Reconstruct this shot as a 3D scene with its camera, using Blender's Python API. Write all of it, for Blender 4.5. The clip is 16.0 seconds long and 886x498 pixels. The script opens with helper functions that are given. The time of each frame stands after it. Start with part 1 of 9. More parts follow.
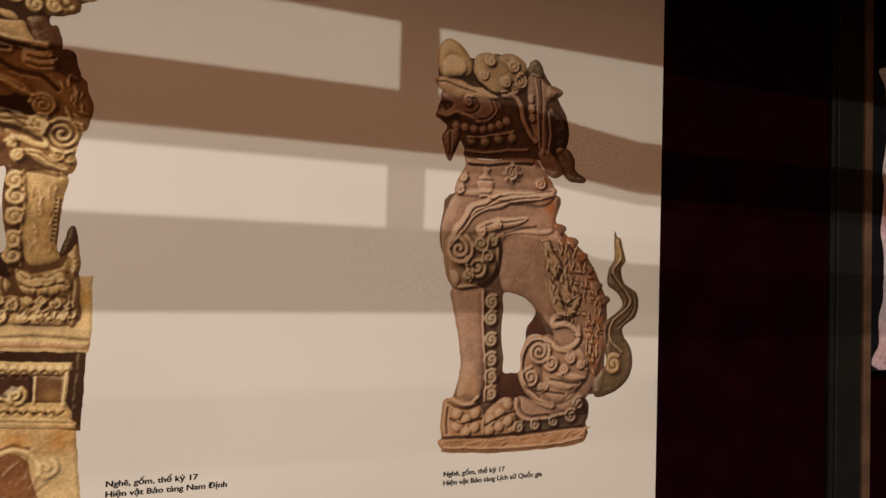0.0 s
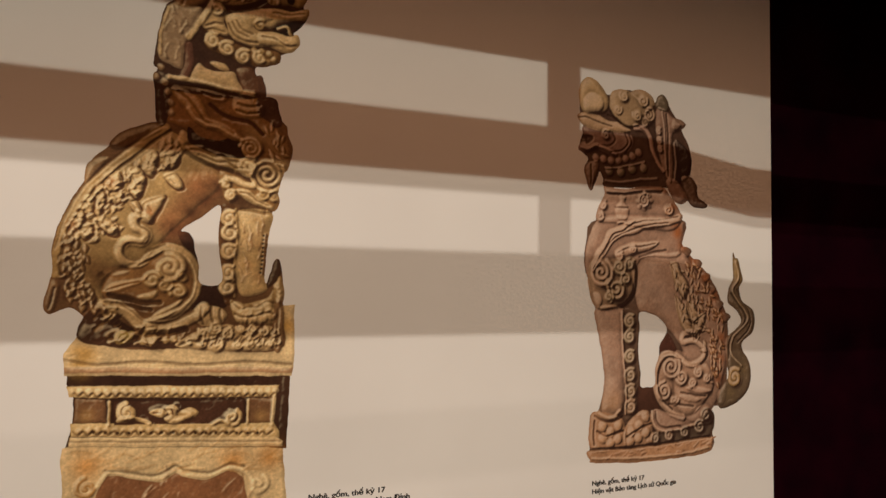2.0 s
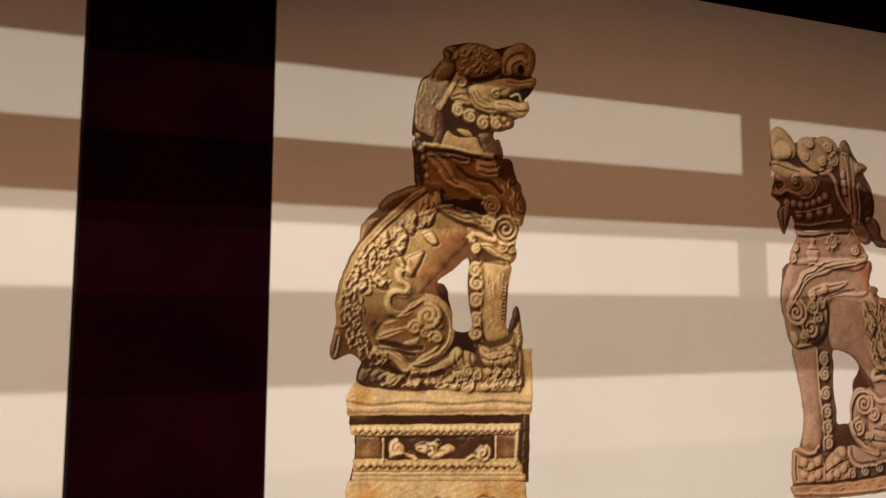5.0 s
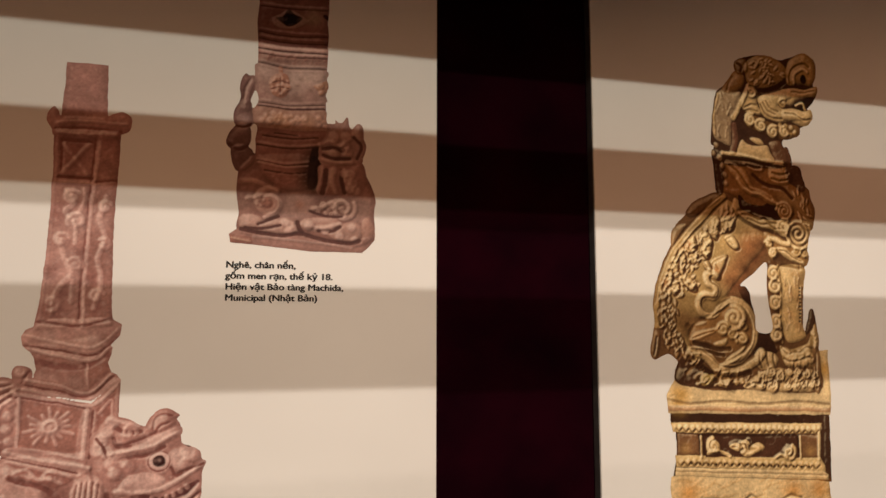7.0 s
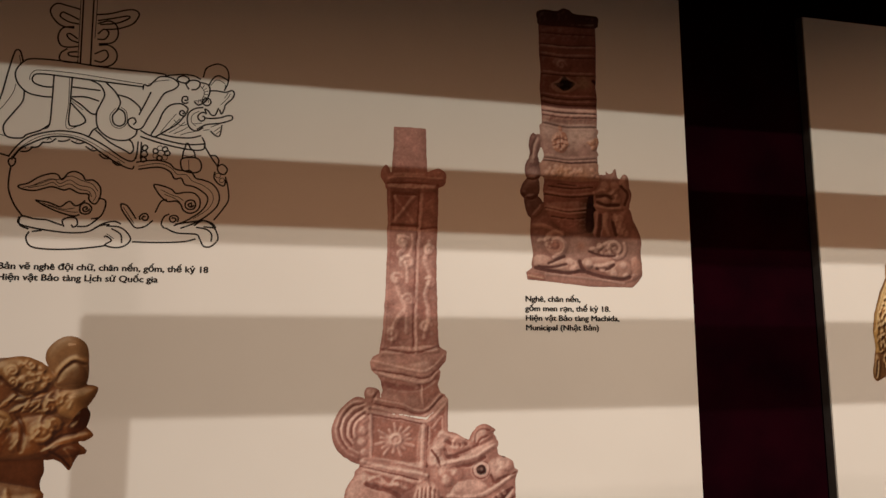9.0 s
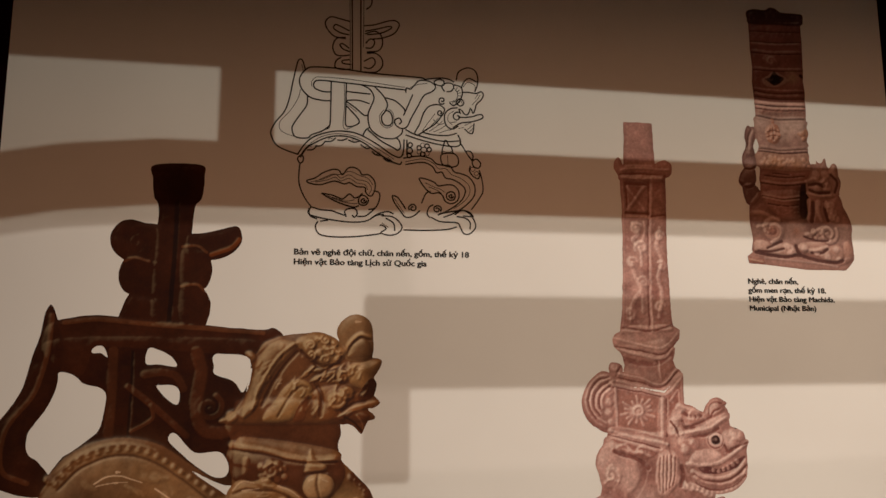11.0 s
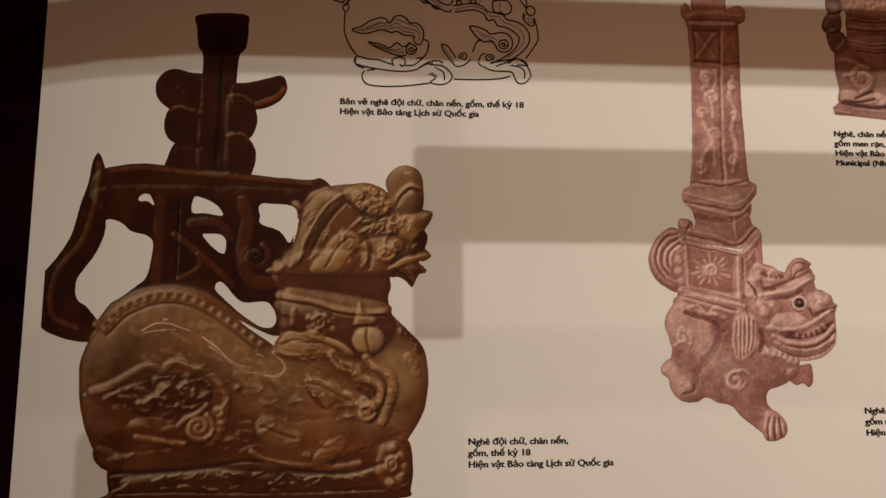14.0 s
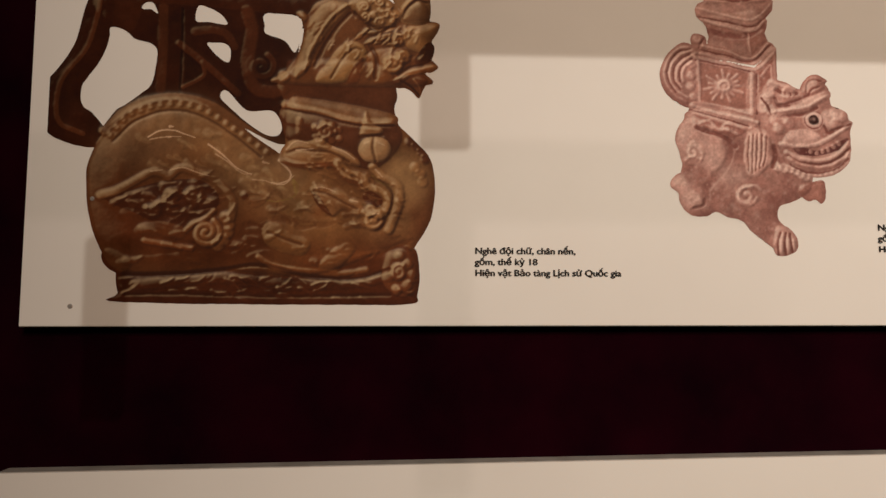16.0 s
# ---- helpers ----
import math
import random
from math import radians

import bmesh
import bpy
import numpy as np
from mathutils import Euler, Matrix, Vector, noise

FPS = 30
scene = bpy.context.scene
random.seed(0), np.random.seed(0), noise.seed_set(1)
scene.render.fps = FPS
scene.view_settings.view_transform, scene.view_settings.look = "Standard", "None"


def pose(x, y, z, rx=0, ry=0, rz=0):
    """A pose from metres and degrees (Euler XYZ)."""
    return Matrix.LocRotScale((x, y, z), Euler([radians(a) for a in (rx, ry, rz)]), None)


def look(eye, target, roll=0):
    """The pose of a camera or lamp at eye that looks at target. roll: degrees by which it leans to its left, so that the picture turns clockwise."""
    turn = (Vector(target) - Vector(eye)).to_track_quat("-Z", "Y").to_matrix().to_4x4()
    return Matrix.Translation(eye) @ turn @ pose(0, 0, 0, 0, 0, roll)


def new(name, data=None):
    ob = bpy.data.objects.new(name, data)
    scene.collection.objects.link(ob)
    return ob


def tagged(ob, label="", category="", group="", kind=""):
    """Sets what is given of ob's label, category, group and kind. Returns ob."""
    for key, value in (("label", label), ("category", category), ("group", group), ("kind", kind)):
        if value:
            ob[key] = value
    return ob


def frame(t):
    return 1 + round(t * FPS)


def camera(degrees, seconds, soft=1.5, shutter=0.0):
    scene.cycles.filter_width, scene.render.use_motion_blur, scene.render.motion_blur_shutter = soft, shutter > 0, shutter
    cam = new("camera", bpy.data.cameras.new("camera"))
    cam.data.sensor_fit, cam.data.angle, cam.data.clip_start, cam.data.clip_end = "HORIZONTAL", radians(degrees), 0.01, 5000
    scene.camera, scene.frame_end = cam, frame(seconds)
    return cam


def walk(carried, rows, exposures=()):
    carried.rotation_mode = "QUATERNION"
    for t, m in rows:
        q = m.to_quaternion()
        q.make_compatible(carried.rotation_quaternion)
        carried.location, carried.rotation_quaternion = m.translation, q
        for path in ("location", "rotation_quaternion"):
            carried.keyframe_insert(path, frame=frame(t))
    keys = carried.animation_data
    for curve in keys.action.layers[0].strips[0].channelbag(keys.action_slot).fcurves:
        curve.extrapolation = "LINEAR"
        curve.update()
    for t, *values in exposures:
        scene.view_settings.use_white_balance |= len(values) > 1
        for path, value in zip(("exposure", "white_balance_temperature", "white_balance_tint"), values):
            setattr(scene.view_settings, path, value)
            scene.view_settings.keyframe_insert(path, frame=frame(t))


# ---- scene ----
cam = camera(65.5, 16.0)
METRES, EYE, TILT, LEAN, TURN = 2.0, 1.5, 0.0, 0.0, -22.4
ROWS = [
    (0.0, -0.0006, 0.0023, -0.0001, -0.03, 1.83, -1.66),
    (0.5, -0.0253, -0.0007, -0.0007, -0.52, 2.00, -1.39),
    (1.0, -0.0570, -0.0113, 0.0014, -0.85, 2.17, -1.22),
    (1.5, -0.0895, -0.0227, 0.0049, -0.80, 2.37, -1.05),
    (2.0, -0.1239, -0.0363, 0.0077, -0.47, 2.71, -0.82),
    (2.5, -0.1605, -0.0522, 0.0110, 0.40, 3.01, -0.70),
    (3.0, -0.1867, -0.0637, 0.0137, 1.52, 3.34, -0.63),
    (3.2, -0.1924, -0.0648, 0.0164, 1.71, 3.32, -0.66),
    (5.3, -0.2767, -0.0909, 0.0206, 4.36, 5.18, -0.21),
    (5.5, -0.2932, -0.1014, 0.0202, 4.82, 5.39, -0.21),
    (6.0, -0.3348, -0.1228, 0.0186, 5.45, 5.71, -0.12),
    (6.5, -0.3830, -0.1246, 0.0122, 6.70, 6.06, 0.01),
    (7.0, -0.4379, -0.1257, 0.0084, 7.95, 6.36, -0.03),
    (7.5, -0.4823, -0.1436, 0.0087, 8.92, 6.71, 0.07),
    (8.0, -0.5077, -0.1594, 0.0096, 9.39, 6.87, 0.05),
    (8.5, -0.5410, -0.1777, 0.0136, 9.73, 7.39, 0.16),
    (9.0, -0.6010, -0.2171, 0.0146, 9.73, 7.78, 0.05),
    (9.5, -0.6475, -0.2426, 0.0107, 10.00, 7.97, 0.09),
    (10.0, -0.6902, -0.2651, 0.0073, 10.57, 7.92, 0.12),
    (10.2, -0.7007, -0.2723, 0.0069, 11.05, 7.85, 0.10),
    (12.3, -0.7487, -0.2769, -0.0290, 16.14, 8.03, 0.24),
    (12.5, -0.7478, -0.2735, -0.0342, 16.49, 8.04, 0.28),
    (13.0, -0.7455, -0.2638, -0.0505, 17.30, 8.02, 0.24),
    (13.5, -0.7412, -0.2543, -0.0694, 17.84, 7.96, 0.22),
    (14.0, -0.7357, -0.2442, -0.0935, 18.29, 7.68, 0.19),
    (14.5, -0.7304, -0.2426, -0.1042, 18.59, 7.05, 0.16),
    (15.0, -0.7340, -0.2380, -0.1208, 18.89, 6.50, 0.07),
    (15.5, -0.7398, -0.2358, -0.1544, 19.14, 5.69, 0.02),
    (16.0, -0.7376, -0.2295, -0.1899, 19.25, 5.03, -0.01),
]
walk(cam, [(t, pose(0, 0, EYE, TILT, LEAN, TURN) @ pose(METRES * x, METRES * y, METRES * z, 90 + pitch, roll, yaw)) for t, x, y, z, yaw, pitch, roll in ROWS],
     [(0, -0.22), (2.5, -0.29), (5.5, 0.08), (7.5, -0.02), (9, -0.1), (12.5, -0.1), (14, -0.2), (15, -0.2), (16, 0.04)])

# ---- light: added unseen spots, three behind slatted baffles, one soft warm under a hood ----
world = bpy.data.worlds.new("dim_room")
world.use_nodes = True
world.node_tree.nodes["Background"].inputs[0].default_value = (1.0, 0.72, 0.5, 1)
world.node_tree.nodes["Background"].inputs[1].default_value = 0.0
scene.world = world

LAMP_A = Vector((-0.60, -4.50, 2.80))
LAMP_B = Vector((-0.60, -2.60, 2.80))
LAMP_C = Vector((-0.60, -3.50, 2.85))
LAMP_D = Vector((-0.60, -1.50, 2.80))


def spot(name, at, aim, power, size, colour, angle):
    data = bpy.data.lights.new(name, "SPOT")
    data.energy, data.shadow_soft_size, data.color = power, size, colour
    data.spot_size, data.spot_blend = radians(angle), 1.0
    ob = new(name, data)
    ob.matrix_world = look(at, aim)
    return ob


spot("unseen_spot_a", LAMP_A, (0.1, 0.97, 1.5), 405, 0.0006, (1.0, 0.96, 0.79), 58)
spot("unseen_spot_b", LAMP_B, (0.0, 0.97, 1.4), 192, 0.0005, (1.0, 0.915, 0.79), 84)
# C stands in for warm fill light; D adds the faint lower bands
spot("unseen_spot_c", LAMP_C, (-0.1, 0.97, 1.4), 244, 0.030, (1.0, 0.505, 0.268), 70)
spot("unseen_spot_d", LAMP_D, (-0.3, 0.97, 1.3), 27, 0.0012, (1.0, 0.80, 0.68), 110)

# ---- materials ----


def nodes_of(name):
    mat = bpy.data.materials.new(name)
    mat.use_nodes = True
    tree = mat.node_tree
    return mat, tree, tree.nodes["Principled BSDF"]


def surface(name, low, high, scale, rough=0.6, bump=0.1, fine=400, metal=0.0, coat=0.0, shine=0.5):
    """A painted or woven surface: colour drifts between low and high at one scale, relief at a finer one."""
    mat, tree, bsdf = nodes_of(name)
    link = tree.links.new
    where = tree.nodes.new("ShaderNodeTexCoord")
    big, small = tree.nodes.new("ShaderNodeTexNoise"), tree.nodes.new("ShaderNodeTexNoise")
    big.inputs["Scale"].default_value, big.inputs["Detail"].default_value = scale, 6
    small.inputs["Scale"].default_value, small.inputs["Detail"].default_value = fine, 3
    ramp = tree.nodes.new("ShaderNodeValToRGB")
    ramp.color_ramp.elements[0].position, ramp.color_ramp.elements[1].position = 0.3, 0.7
    ramp.color_ramp.elements[0].color, ramp.color_ramp.elements[1].color = (*low, 1), (*high, 1)
    relief = tree.nodes.new("ShaderNodeBump")
    relief.inputs["Strength"].default_value, relief.inputs["Distance"].default_value = bump, 0.002
    for n in (big, small):
        link(where.outputs["Object"], n.inputs["Vector"])
    link(big.outputs["Fac"], ramp.inputs["Fac"])
    link(ramp.outputs["Color"], bsdf.inputs["Base Color"])
    link(small.outputs["Fac"], relief.inputs["Height"])
    link(relief.outputs["Normal"], bsdf.inputs["Normal"])
    bsdf.inputs["Roughness"].default_value, bsdf.inputs["Metallic"].default_value = rough, metal
    bsdf.inputs["Coat Weight"].default_value, bsdf.inputs["Specular IOR Level"].default_value = coat, shine
    return mat


MAROON = surface("maroon_cloth", (0.0046, 0.0004, 0.0019), (0.0130, 0.0006, 0.0032), 9, 0.95, 0.35, 900, shine=0.02)
PAPER = surface("satin_print_paper", (0.74, 0.72, 0.70), (0.80, 0.785, 0.765), 3, 0.5, 0.04, 700, shine=0.08)
EDGE = surface("cut_board_edge", (0.30, 0.28, 0.26), (0.42, 0.40, 0.38), 30, 0.7, 0.1)
PLASTER = surface("dim_plaster", (0.30, 0.24, 0.20), (0.36, 0.30, 0.25), 4, 0.9, 0.2, 200)
BOARDS = surface("dark_floor", (0.06, 0.04, 0.03), (0.10, 0.065, 0.045), 5, 0.5, 0.1, 150)
CHARCOAL = surface("charcoal_paint", (0.005, 0.005, 0.005), (0.010, 0.009, 0.008), 14, 0.55, 0.15, 300)
TAN = surface("tan_timber", (0.09, 0.05, 0.03), (0.16, 0.09, 0.055), 25, 0.6, 0.2, 300)
BLACK = surface("black_metal", (0.006, 0.006, 0.006), (0.012, 0.011, 0.010), 20, 0.5, 0.1, 300)
INK = surface("black_ink", (0.014, 0.012, 0.012), (0.028, 0.024, 0.022), 200, 0.6, 0.0, shine=0.1)

# ---- building blocks ----


def mesh_of(name, bm, material=None):
    data = bpy.data.meshes.new(name)
    bm.to_mesh(data)
    bm.free()
    if material:
        data.materials.append(material)
    return data


def part(name, bm, material, parent=None, label=""):
    ob = new(name, mesh_of(name, bm, material))
    if parent:
        ob.parent = parent
    return tagged(ob, label) if label else ob


def box(x0, x1, y0, y1, z0, z1, bevel=0.0):
    bm = bmesh.new()
    bmesh.ops.create_cube(bm, size=1)
    for v in bm.verts:
        v.co = Vector(((x0, x1)[v.co.x > 0], (y0, y1)[v.co.y > 0], (z0, z1)[v.co.z > 0]))
    if bevel:
        bmesh.ops.bevel(bm, geom=bm.edges[:], offset=bevel, segments=2, affect="EDGES", profile=0.6)
    return bm


# ---- the room ----
WALL_Y, FRONT_L, FRONT_R = 1.0, 0.973, 0.980
tagged(part("floor", box(-4.2, 3.2, -5.4, 1.12, -0.1, 0), BOARDS), "dark boarded floor of the dim gallery", "floor", kind="structure")
tagged(part("ceiling", box(-4.2, 3.2, -5.4, 1.12, 2.95, 3.05), BLACK), "black painted gallery ceiling", "ceiling", kind="structure")
tagged(part("wall_north", box(-4.2, 1.262, WALL_Y, 1.12, 0, 2.95), MAROON), "dark maroon cloth-covered display wall", "wall", kind="structure")
tagged(part("wall_south", box(-4.2, 3.2, -5.4, -5.28, 0, 2.95), PLASTER), "plain plastered gallery wall", "wall", kind="structure")
tagged(part("wall_west", box(-4.2, -4.08, -5.28, WALL_Y, 0, 2.95), PLASTER), "plain plastered gallery wall", "wall", kind="structure")
tagged(part("wall_east", box(3.08, 3.2, -5.28, 1.12, 0, 2.95), PLASTER), "plain plastered gallery wall", "wall", kind="structure")
tagged(part("wall_niche", box(1.262, 3.08, 1.08, 1.12, 0, 2.95), MAROON), "dark cloth wall of the neighbouring niche", "wall", kind="structure")

# ---- the two printed panels, and the top of the one below ----


def display_panel(x0, x1, z0, z1, front, label, back=WALL_Y - 0.002):
    """A rigid board with a printed face sheet. Its origin is at the lower edge, on the wall."""
    ob = tagged(new("display_panel"), label, "display panel", "printed display panels")
    ob.location = (x0, front, z0)
    part("board", box(0, x1 - x0, 0.0012, back - front, 0, z1 - z0, 0.0008), EDGE, ob, "grey cut edge of the board")
    part("face_sheet", box(0.001, x1 - x0 - 0.001, 0, 0.0011, 0.001, z1 - z0 - 0.001), PAPER, ob)
    return ob


LEFT = display_panel(-1.990, -0.689, 1.100, 2.066, FRONT_L, "white printed museum panel showing four ceramic candle holders")
RIGHT = display_panel(-0.458, 0.816, 1.100, 2.066, FRONT_R, "white printed museum panel showing two seated ceramic lions")
LOWER = display_panel(-1.997, -0.700, 0.02, 0.934, FRONT_L, "blank upper part of a white printed panel")
LOWER.rotation_euler = (0, radians(-0.5), 0)

# ---- unseen slatted baffles, added only to throw the bands of shade on the wall ----


def slat(name, lamp, depth, x0, x1, z0, z1, parent, droop=0.0):
    """A board on the plane y = depth whose shade from the lamp covers x0..x1, z0..z1 of the display wall; droop bends its two ends down."""
    k = (depth - lamp.y) / (FRONT_L - lamp.y)
    bm = bmesh.new()
    n, rows = 48, []
    for i in range(n + 1):
        x = x0 + (x1 - x0) * i / n
        bend = min(1.0, max(0.0, (x - 0.56) / 0.17)) + min(1.0, max(0.0, (-1.84 - x) / 0.2))
        bend = bend * bend * (3 - 2 * bend) * droop
        rows.append([[bm.verts.new((lamp.x + (x - lamp.x) * k, depth + dy, lamp.z + (z - bend - lamp.z) * k)) for z in (z0, z1)] for dy in (0, 0.002)])
    for a, b in zip(rows, rows[1:]):
        for q in ((a[0][0], b[0][0], b[0][1], a[0][1]), (b[1][0], a[1][0], a[1][1], b[1][1]), (a[0][1], b[0][1], b[1][1], a[1][1]), (a[1][0], b[1][0], b[0][0], a[0][0])):
            bm.faces.new(q)
    for e in (rows[0], rows[-1]):
        bm.faces.new((e[0][0], e[0][1], e[1][1], e[1][0]))
    return part(name, bm, BLACK, parent)


def baffle(label, at):
    return tagged(new("added_baffle"), label, "lamp baffle", "lamp baffles")


FAR = (-3.2, 2.4)
one = baffle("unseen black slats added to shade the light of spot A", LAMP_A)
Y_A = LAMP_A.y + 0.8
slat("hood", LAMP_A, Y_A, *FAR, 1.874, 2.75, one)
slat("slat", LAMP_A, Y_A, *FAR, 1.680, 1.768, one, 0.035)
slat("post", LAMP_A, Y_A, 0.325, 0.386, 1.768, 1.874, one)
slat("post", LAMP_A, Y_A, -1.722, -1.650, 1.768, 1.874, one)

two = baffle("unseen black slats added to shade the light of spot B", LAMP_B)
Y_B = LAMP_B.y + 0.4
slat("hood", LAMP_B, Y_B, *FAR, 1.656, 2.75, two, 0.03)
slat("slat", LAMP_B, Y_B, -1.522, 2.4, 1.438, 1.558, two, 0.04)
slat("post", LAMP_B, Y_B, 0.312, 0.368, 1.560, 1.660, two)
slat("post", LAMP_B, Y_B, -1.522, -1.463, 1.316, 1.440, two)
slat("post", LAMP_B, Y_B, -1.918, -1.872, 1.0, 1.2, two)

three = baffle("unseen black hood added to shade the light of spot C", LAMP_C)
slat("hood", LAMP_C, LAMP_C.y + 0.5, -3.2, -0.2, 1.89, 2.8, three)
slat("hood", LAMP_C, LAMP_C.y + 0.5, -0.2, 2.4, 1.99, 2.8, three)

four = baffle("unseen black slats added to shade the light of spot D", LAMP_D)
Y_D = LAMP_D.y + 0.3
slat("hood", LAMP_D, Y_D, *FAR, 1.656, 2.75, four)
slat("slat", LAMP_D, Y_D, -1.522, 2.4, 1.438, 1.558, four)
slat("slat", LAMP_D, Y_D, *FAR, 1.228, 1.320, four)
slat("post", LAMP_D, Y_D, -1.522, -1.463, 0.9, 1.230, four)
slat("post", LAMP_D, Y_D, -1.522, -1.463, 1.560, 1.660, four)
for holder, lamp, y in ((one, LAMP_A, Y_A), (two, LAMP_B, Y_B), (three, LAMP_C, LAMP_C.y + 0.5), (four, LAMP_D, Y_D)):
    k = (y - lamp.y) / (FRONT_L - lamp.y)
    end = lamp.x + (2.4 - lamp.x) * k
    part("hanger", box(end - 0.001, end + 0.012, y - 0.004, y + 0.008, lamp.z - 1.45 * k, 2.95), BLACK, holder)

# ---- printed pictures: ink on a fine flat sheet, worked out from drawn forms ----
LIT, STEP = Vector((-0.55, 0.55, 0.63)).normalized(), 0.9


def flow(points, closed, n=5):
    """A smooth run through control points."""
    p = np.array(points, float)
    if len(p) < 3:
        return p
    if closed:
        q = np.vstack((p[-1:], p, p[:2]))
    else:
        q = np.vstack((2 * p[0] - p[1], p, 2 * p[-1] - p[-2]))
    out = []
    for i in range(1, len(q) - 2):
        a, b, c, d = q[i - 1:i + 3]
        for s in np.arange(n) / n:
            out.append(0.5 * (2 * b + (c - a) * s + (2 * a - 5 * b + 4 * c - d) * s * s + (3 * b - a - 3 * c + d) * s ** 3))
    if not closed:
        out.append(p[-1])
    return np.array(out)


def cloud(shape, cell, seed, octaves=4):
    """Soft random values from 0 to 1 over a grid."""
    rng, total, weight, out = np.random.RandomState(seed), 0.0, 1.0, np.zeros(shape)
    for _ in range(octaves):
        n, m = int(shape[0] / cell) + 3, int(shape[1] / cell) + 3
        g = rng.rand(n, m)
        u, v = np.arange(shape[0]) / cell, np.arange(shape[1]) / cell
        i, j = u.astype(int), v.astype(int)
        fu, fv = (u - i)[:, None], (v - j)[None, :]
        fu, fv = fu * fu * (3 - 2 * fu), fv * fv * (3 - 2 * fv)
        top = g[np.ix_(i, j)] * (1 - fv) + g[np.ix_(i, j + 1)] * fv
        low = g[np.ix_(i + 1, j)] * (1 - fv) + g[np.ix_(i + 1, j + 1)] * fv
        out += weight * (top * (1 - fu) + low * fu)
        total, weight, cell = total + weight, weight * 0.55, max(cell / 2, 1.01)
    return out / total


def blur(a, r):
    r = max(1, int(round(r)))
    for _ in range(2):
        for axis in (0, 1):
            pad = [(r + 1, r) if k == axis else (0, 0) for k in (0, 1)]
            s = np.cumsum(np.pad(a, pad, mode="edge"), axis=axis)
            a = (np.take(s, range(2 * r + 1, s.shape[axis]), axis) - np.take(s, range(0, s.shape[axis] - 2 * r - 1), axis)) / (2 * r + 1)
    return a


class Picture:
    """A printed cut-out picture of a sculpture. Lengths in millimetres from the panel's lower left corner."""

    def __init__(self, x0, x1, z0, z1, seed, hand=0.6):
        self.x, self.z = np.arange(x0, x1, STEP), np.arange(z0, z1, STEP)
        self.X, self.Z = np.meshgrid(self.x, self.z)
        self.flat = self.X, self.Z
        # a carver's unsteady hand: every form wanders a little
        for cell, sway in ((16, 3.4 * hand), (5, 1.3 * hand)):
            self.X = self.X + sway * (cloud(self.X.shape, cell / STEP, seed + 40, 2) - 0.5)
            self.Z = self.Z + sway * (cloud(self.X.shape, cell / STEP, seed + 41, 2) - 0.5)
        self.high = np.zeros(self.X.shape)
        self.ink = np.zeros((*self.X.shape, 3))
        self.inside = np.full(self.X.shape, -9.0)
        self.seed, self.unit = seed, 1.0

    def near(self, pts, margin):
        lo, hi = pts.min(0) - margin - 3, pts.max(0) + margin + 3
        i = np.searchsorted(self.z, (lo[1], hi[1]))
        j = np.searchsorted(self.x, (lo[0], hi[0]))
        return slice(max(i[0] - 1, 0), i[1] + 1), slice(max(j[0] - 1, 0), j[1] + 1)

    def away(self, s, pts, closed):
        """Distance to a run of points and how far along it the nearest one is."""
        X, Z = self.X[s], self.Z[s]
        best, along = np.full(X.shape, 1e9), np.zeros(X.shape)
        ends = np.roll(pts, -1, 0) if closed else pts[1:]
        for k, (a, b) in enumerate(zip(pts, ends)):
            d = b - a
            t = np.clip(((X - a[0]) * d[0] + (Z - a[1]) * d[1]) / max(d @ d, 1e-9), 0, 1)
            e = (X - a[0] - t * d[0]) ** 2 + (Z - a[1] - t * d[1]) ** 2
            closer = e < best
            best[closer], along[closer] = e[closer], (k + t[closer]) / len(ends)
        return np.sqrt(best), along

    def signed(self, s, pts):
        d, _ = self.away(s, pts, True)
        X, Z, odd = self.X[s], self.Z[s], np.zeros(self.X[s].shape, bool)
        for a, b in zip(pts, np.roll(pts, -1, 0)):
            if a[1] != b[1]:
                odd ^= ((a[1] > Z) != (b[1] > Z)) & (X < (b[0] - a[0]) * (Z - a[1]) / (b[1] - a[1]) + a[0])
        return np.where(odd, d, -d)

    def shape(self, points, colour, bulge=6, soft=14, lift=0.0, sharp=False, add=False):
        """A closed form, rounded over a border of that softness."""
        bulge, soft, lift = bulge * self.unit, soft * self.unit, lift * self.unit
        pts = np.array(points, float) if sharp else flow(points, True)
        s = self.near(pts, 6)
        d = self.signed(s, pts)
        k = 1 - np.clip(d / soft, 0, 1)
        over = d > 0
        form = lift + bulge * np.sqrt(1 - k * k)
        self.high[s] = np.where(over, self.high[s] * (1.0 if add or bulge < 11 * self.unit else 0.5) + form, self.high[s])
        if colour is not None:
            edge = np.clip(d / 1.2 + 0.5, 0, 1)[..., None]
            edge = np.where(self.inside[s][..., None] > 0, edge, (d > -3)[..., None])
            self.ink[s] = self.ink[s] * (1 - edge) + np.array(colour) * edge
        self.inside[s] = np.maximum(self.inside[s], d)

    def hole(self, points):
        pts = flow(points, True)
        s = self.near(pts, 6)
        d = self.signed(s, pts)
        self.inside[s] = np.minimum(self.inside[s], -d)
        self.high[s] = np.where(d > 0, 0, self.high[s])

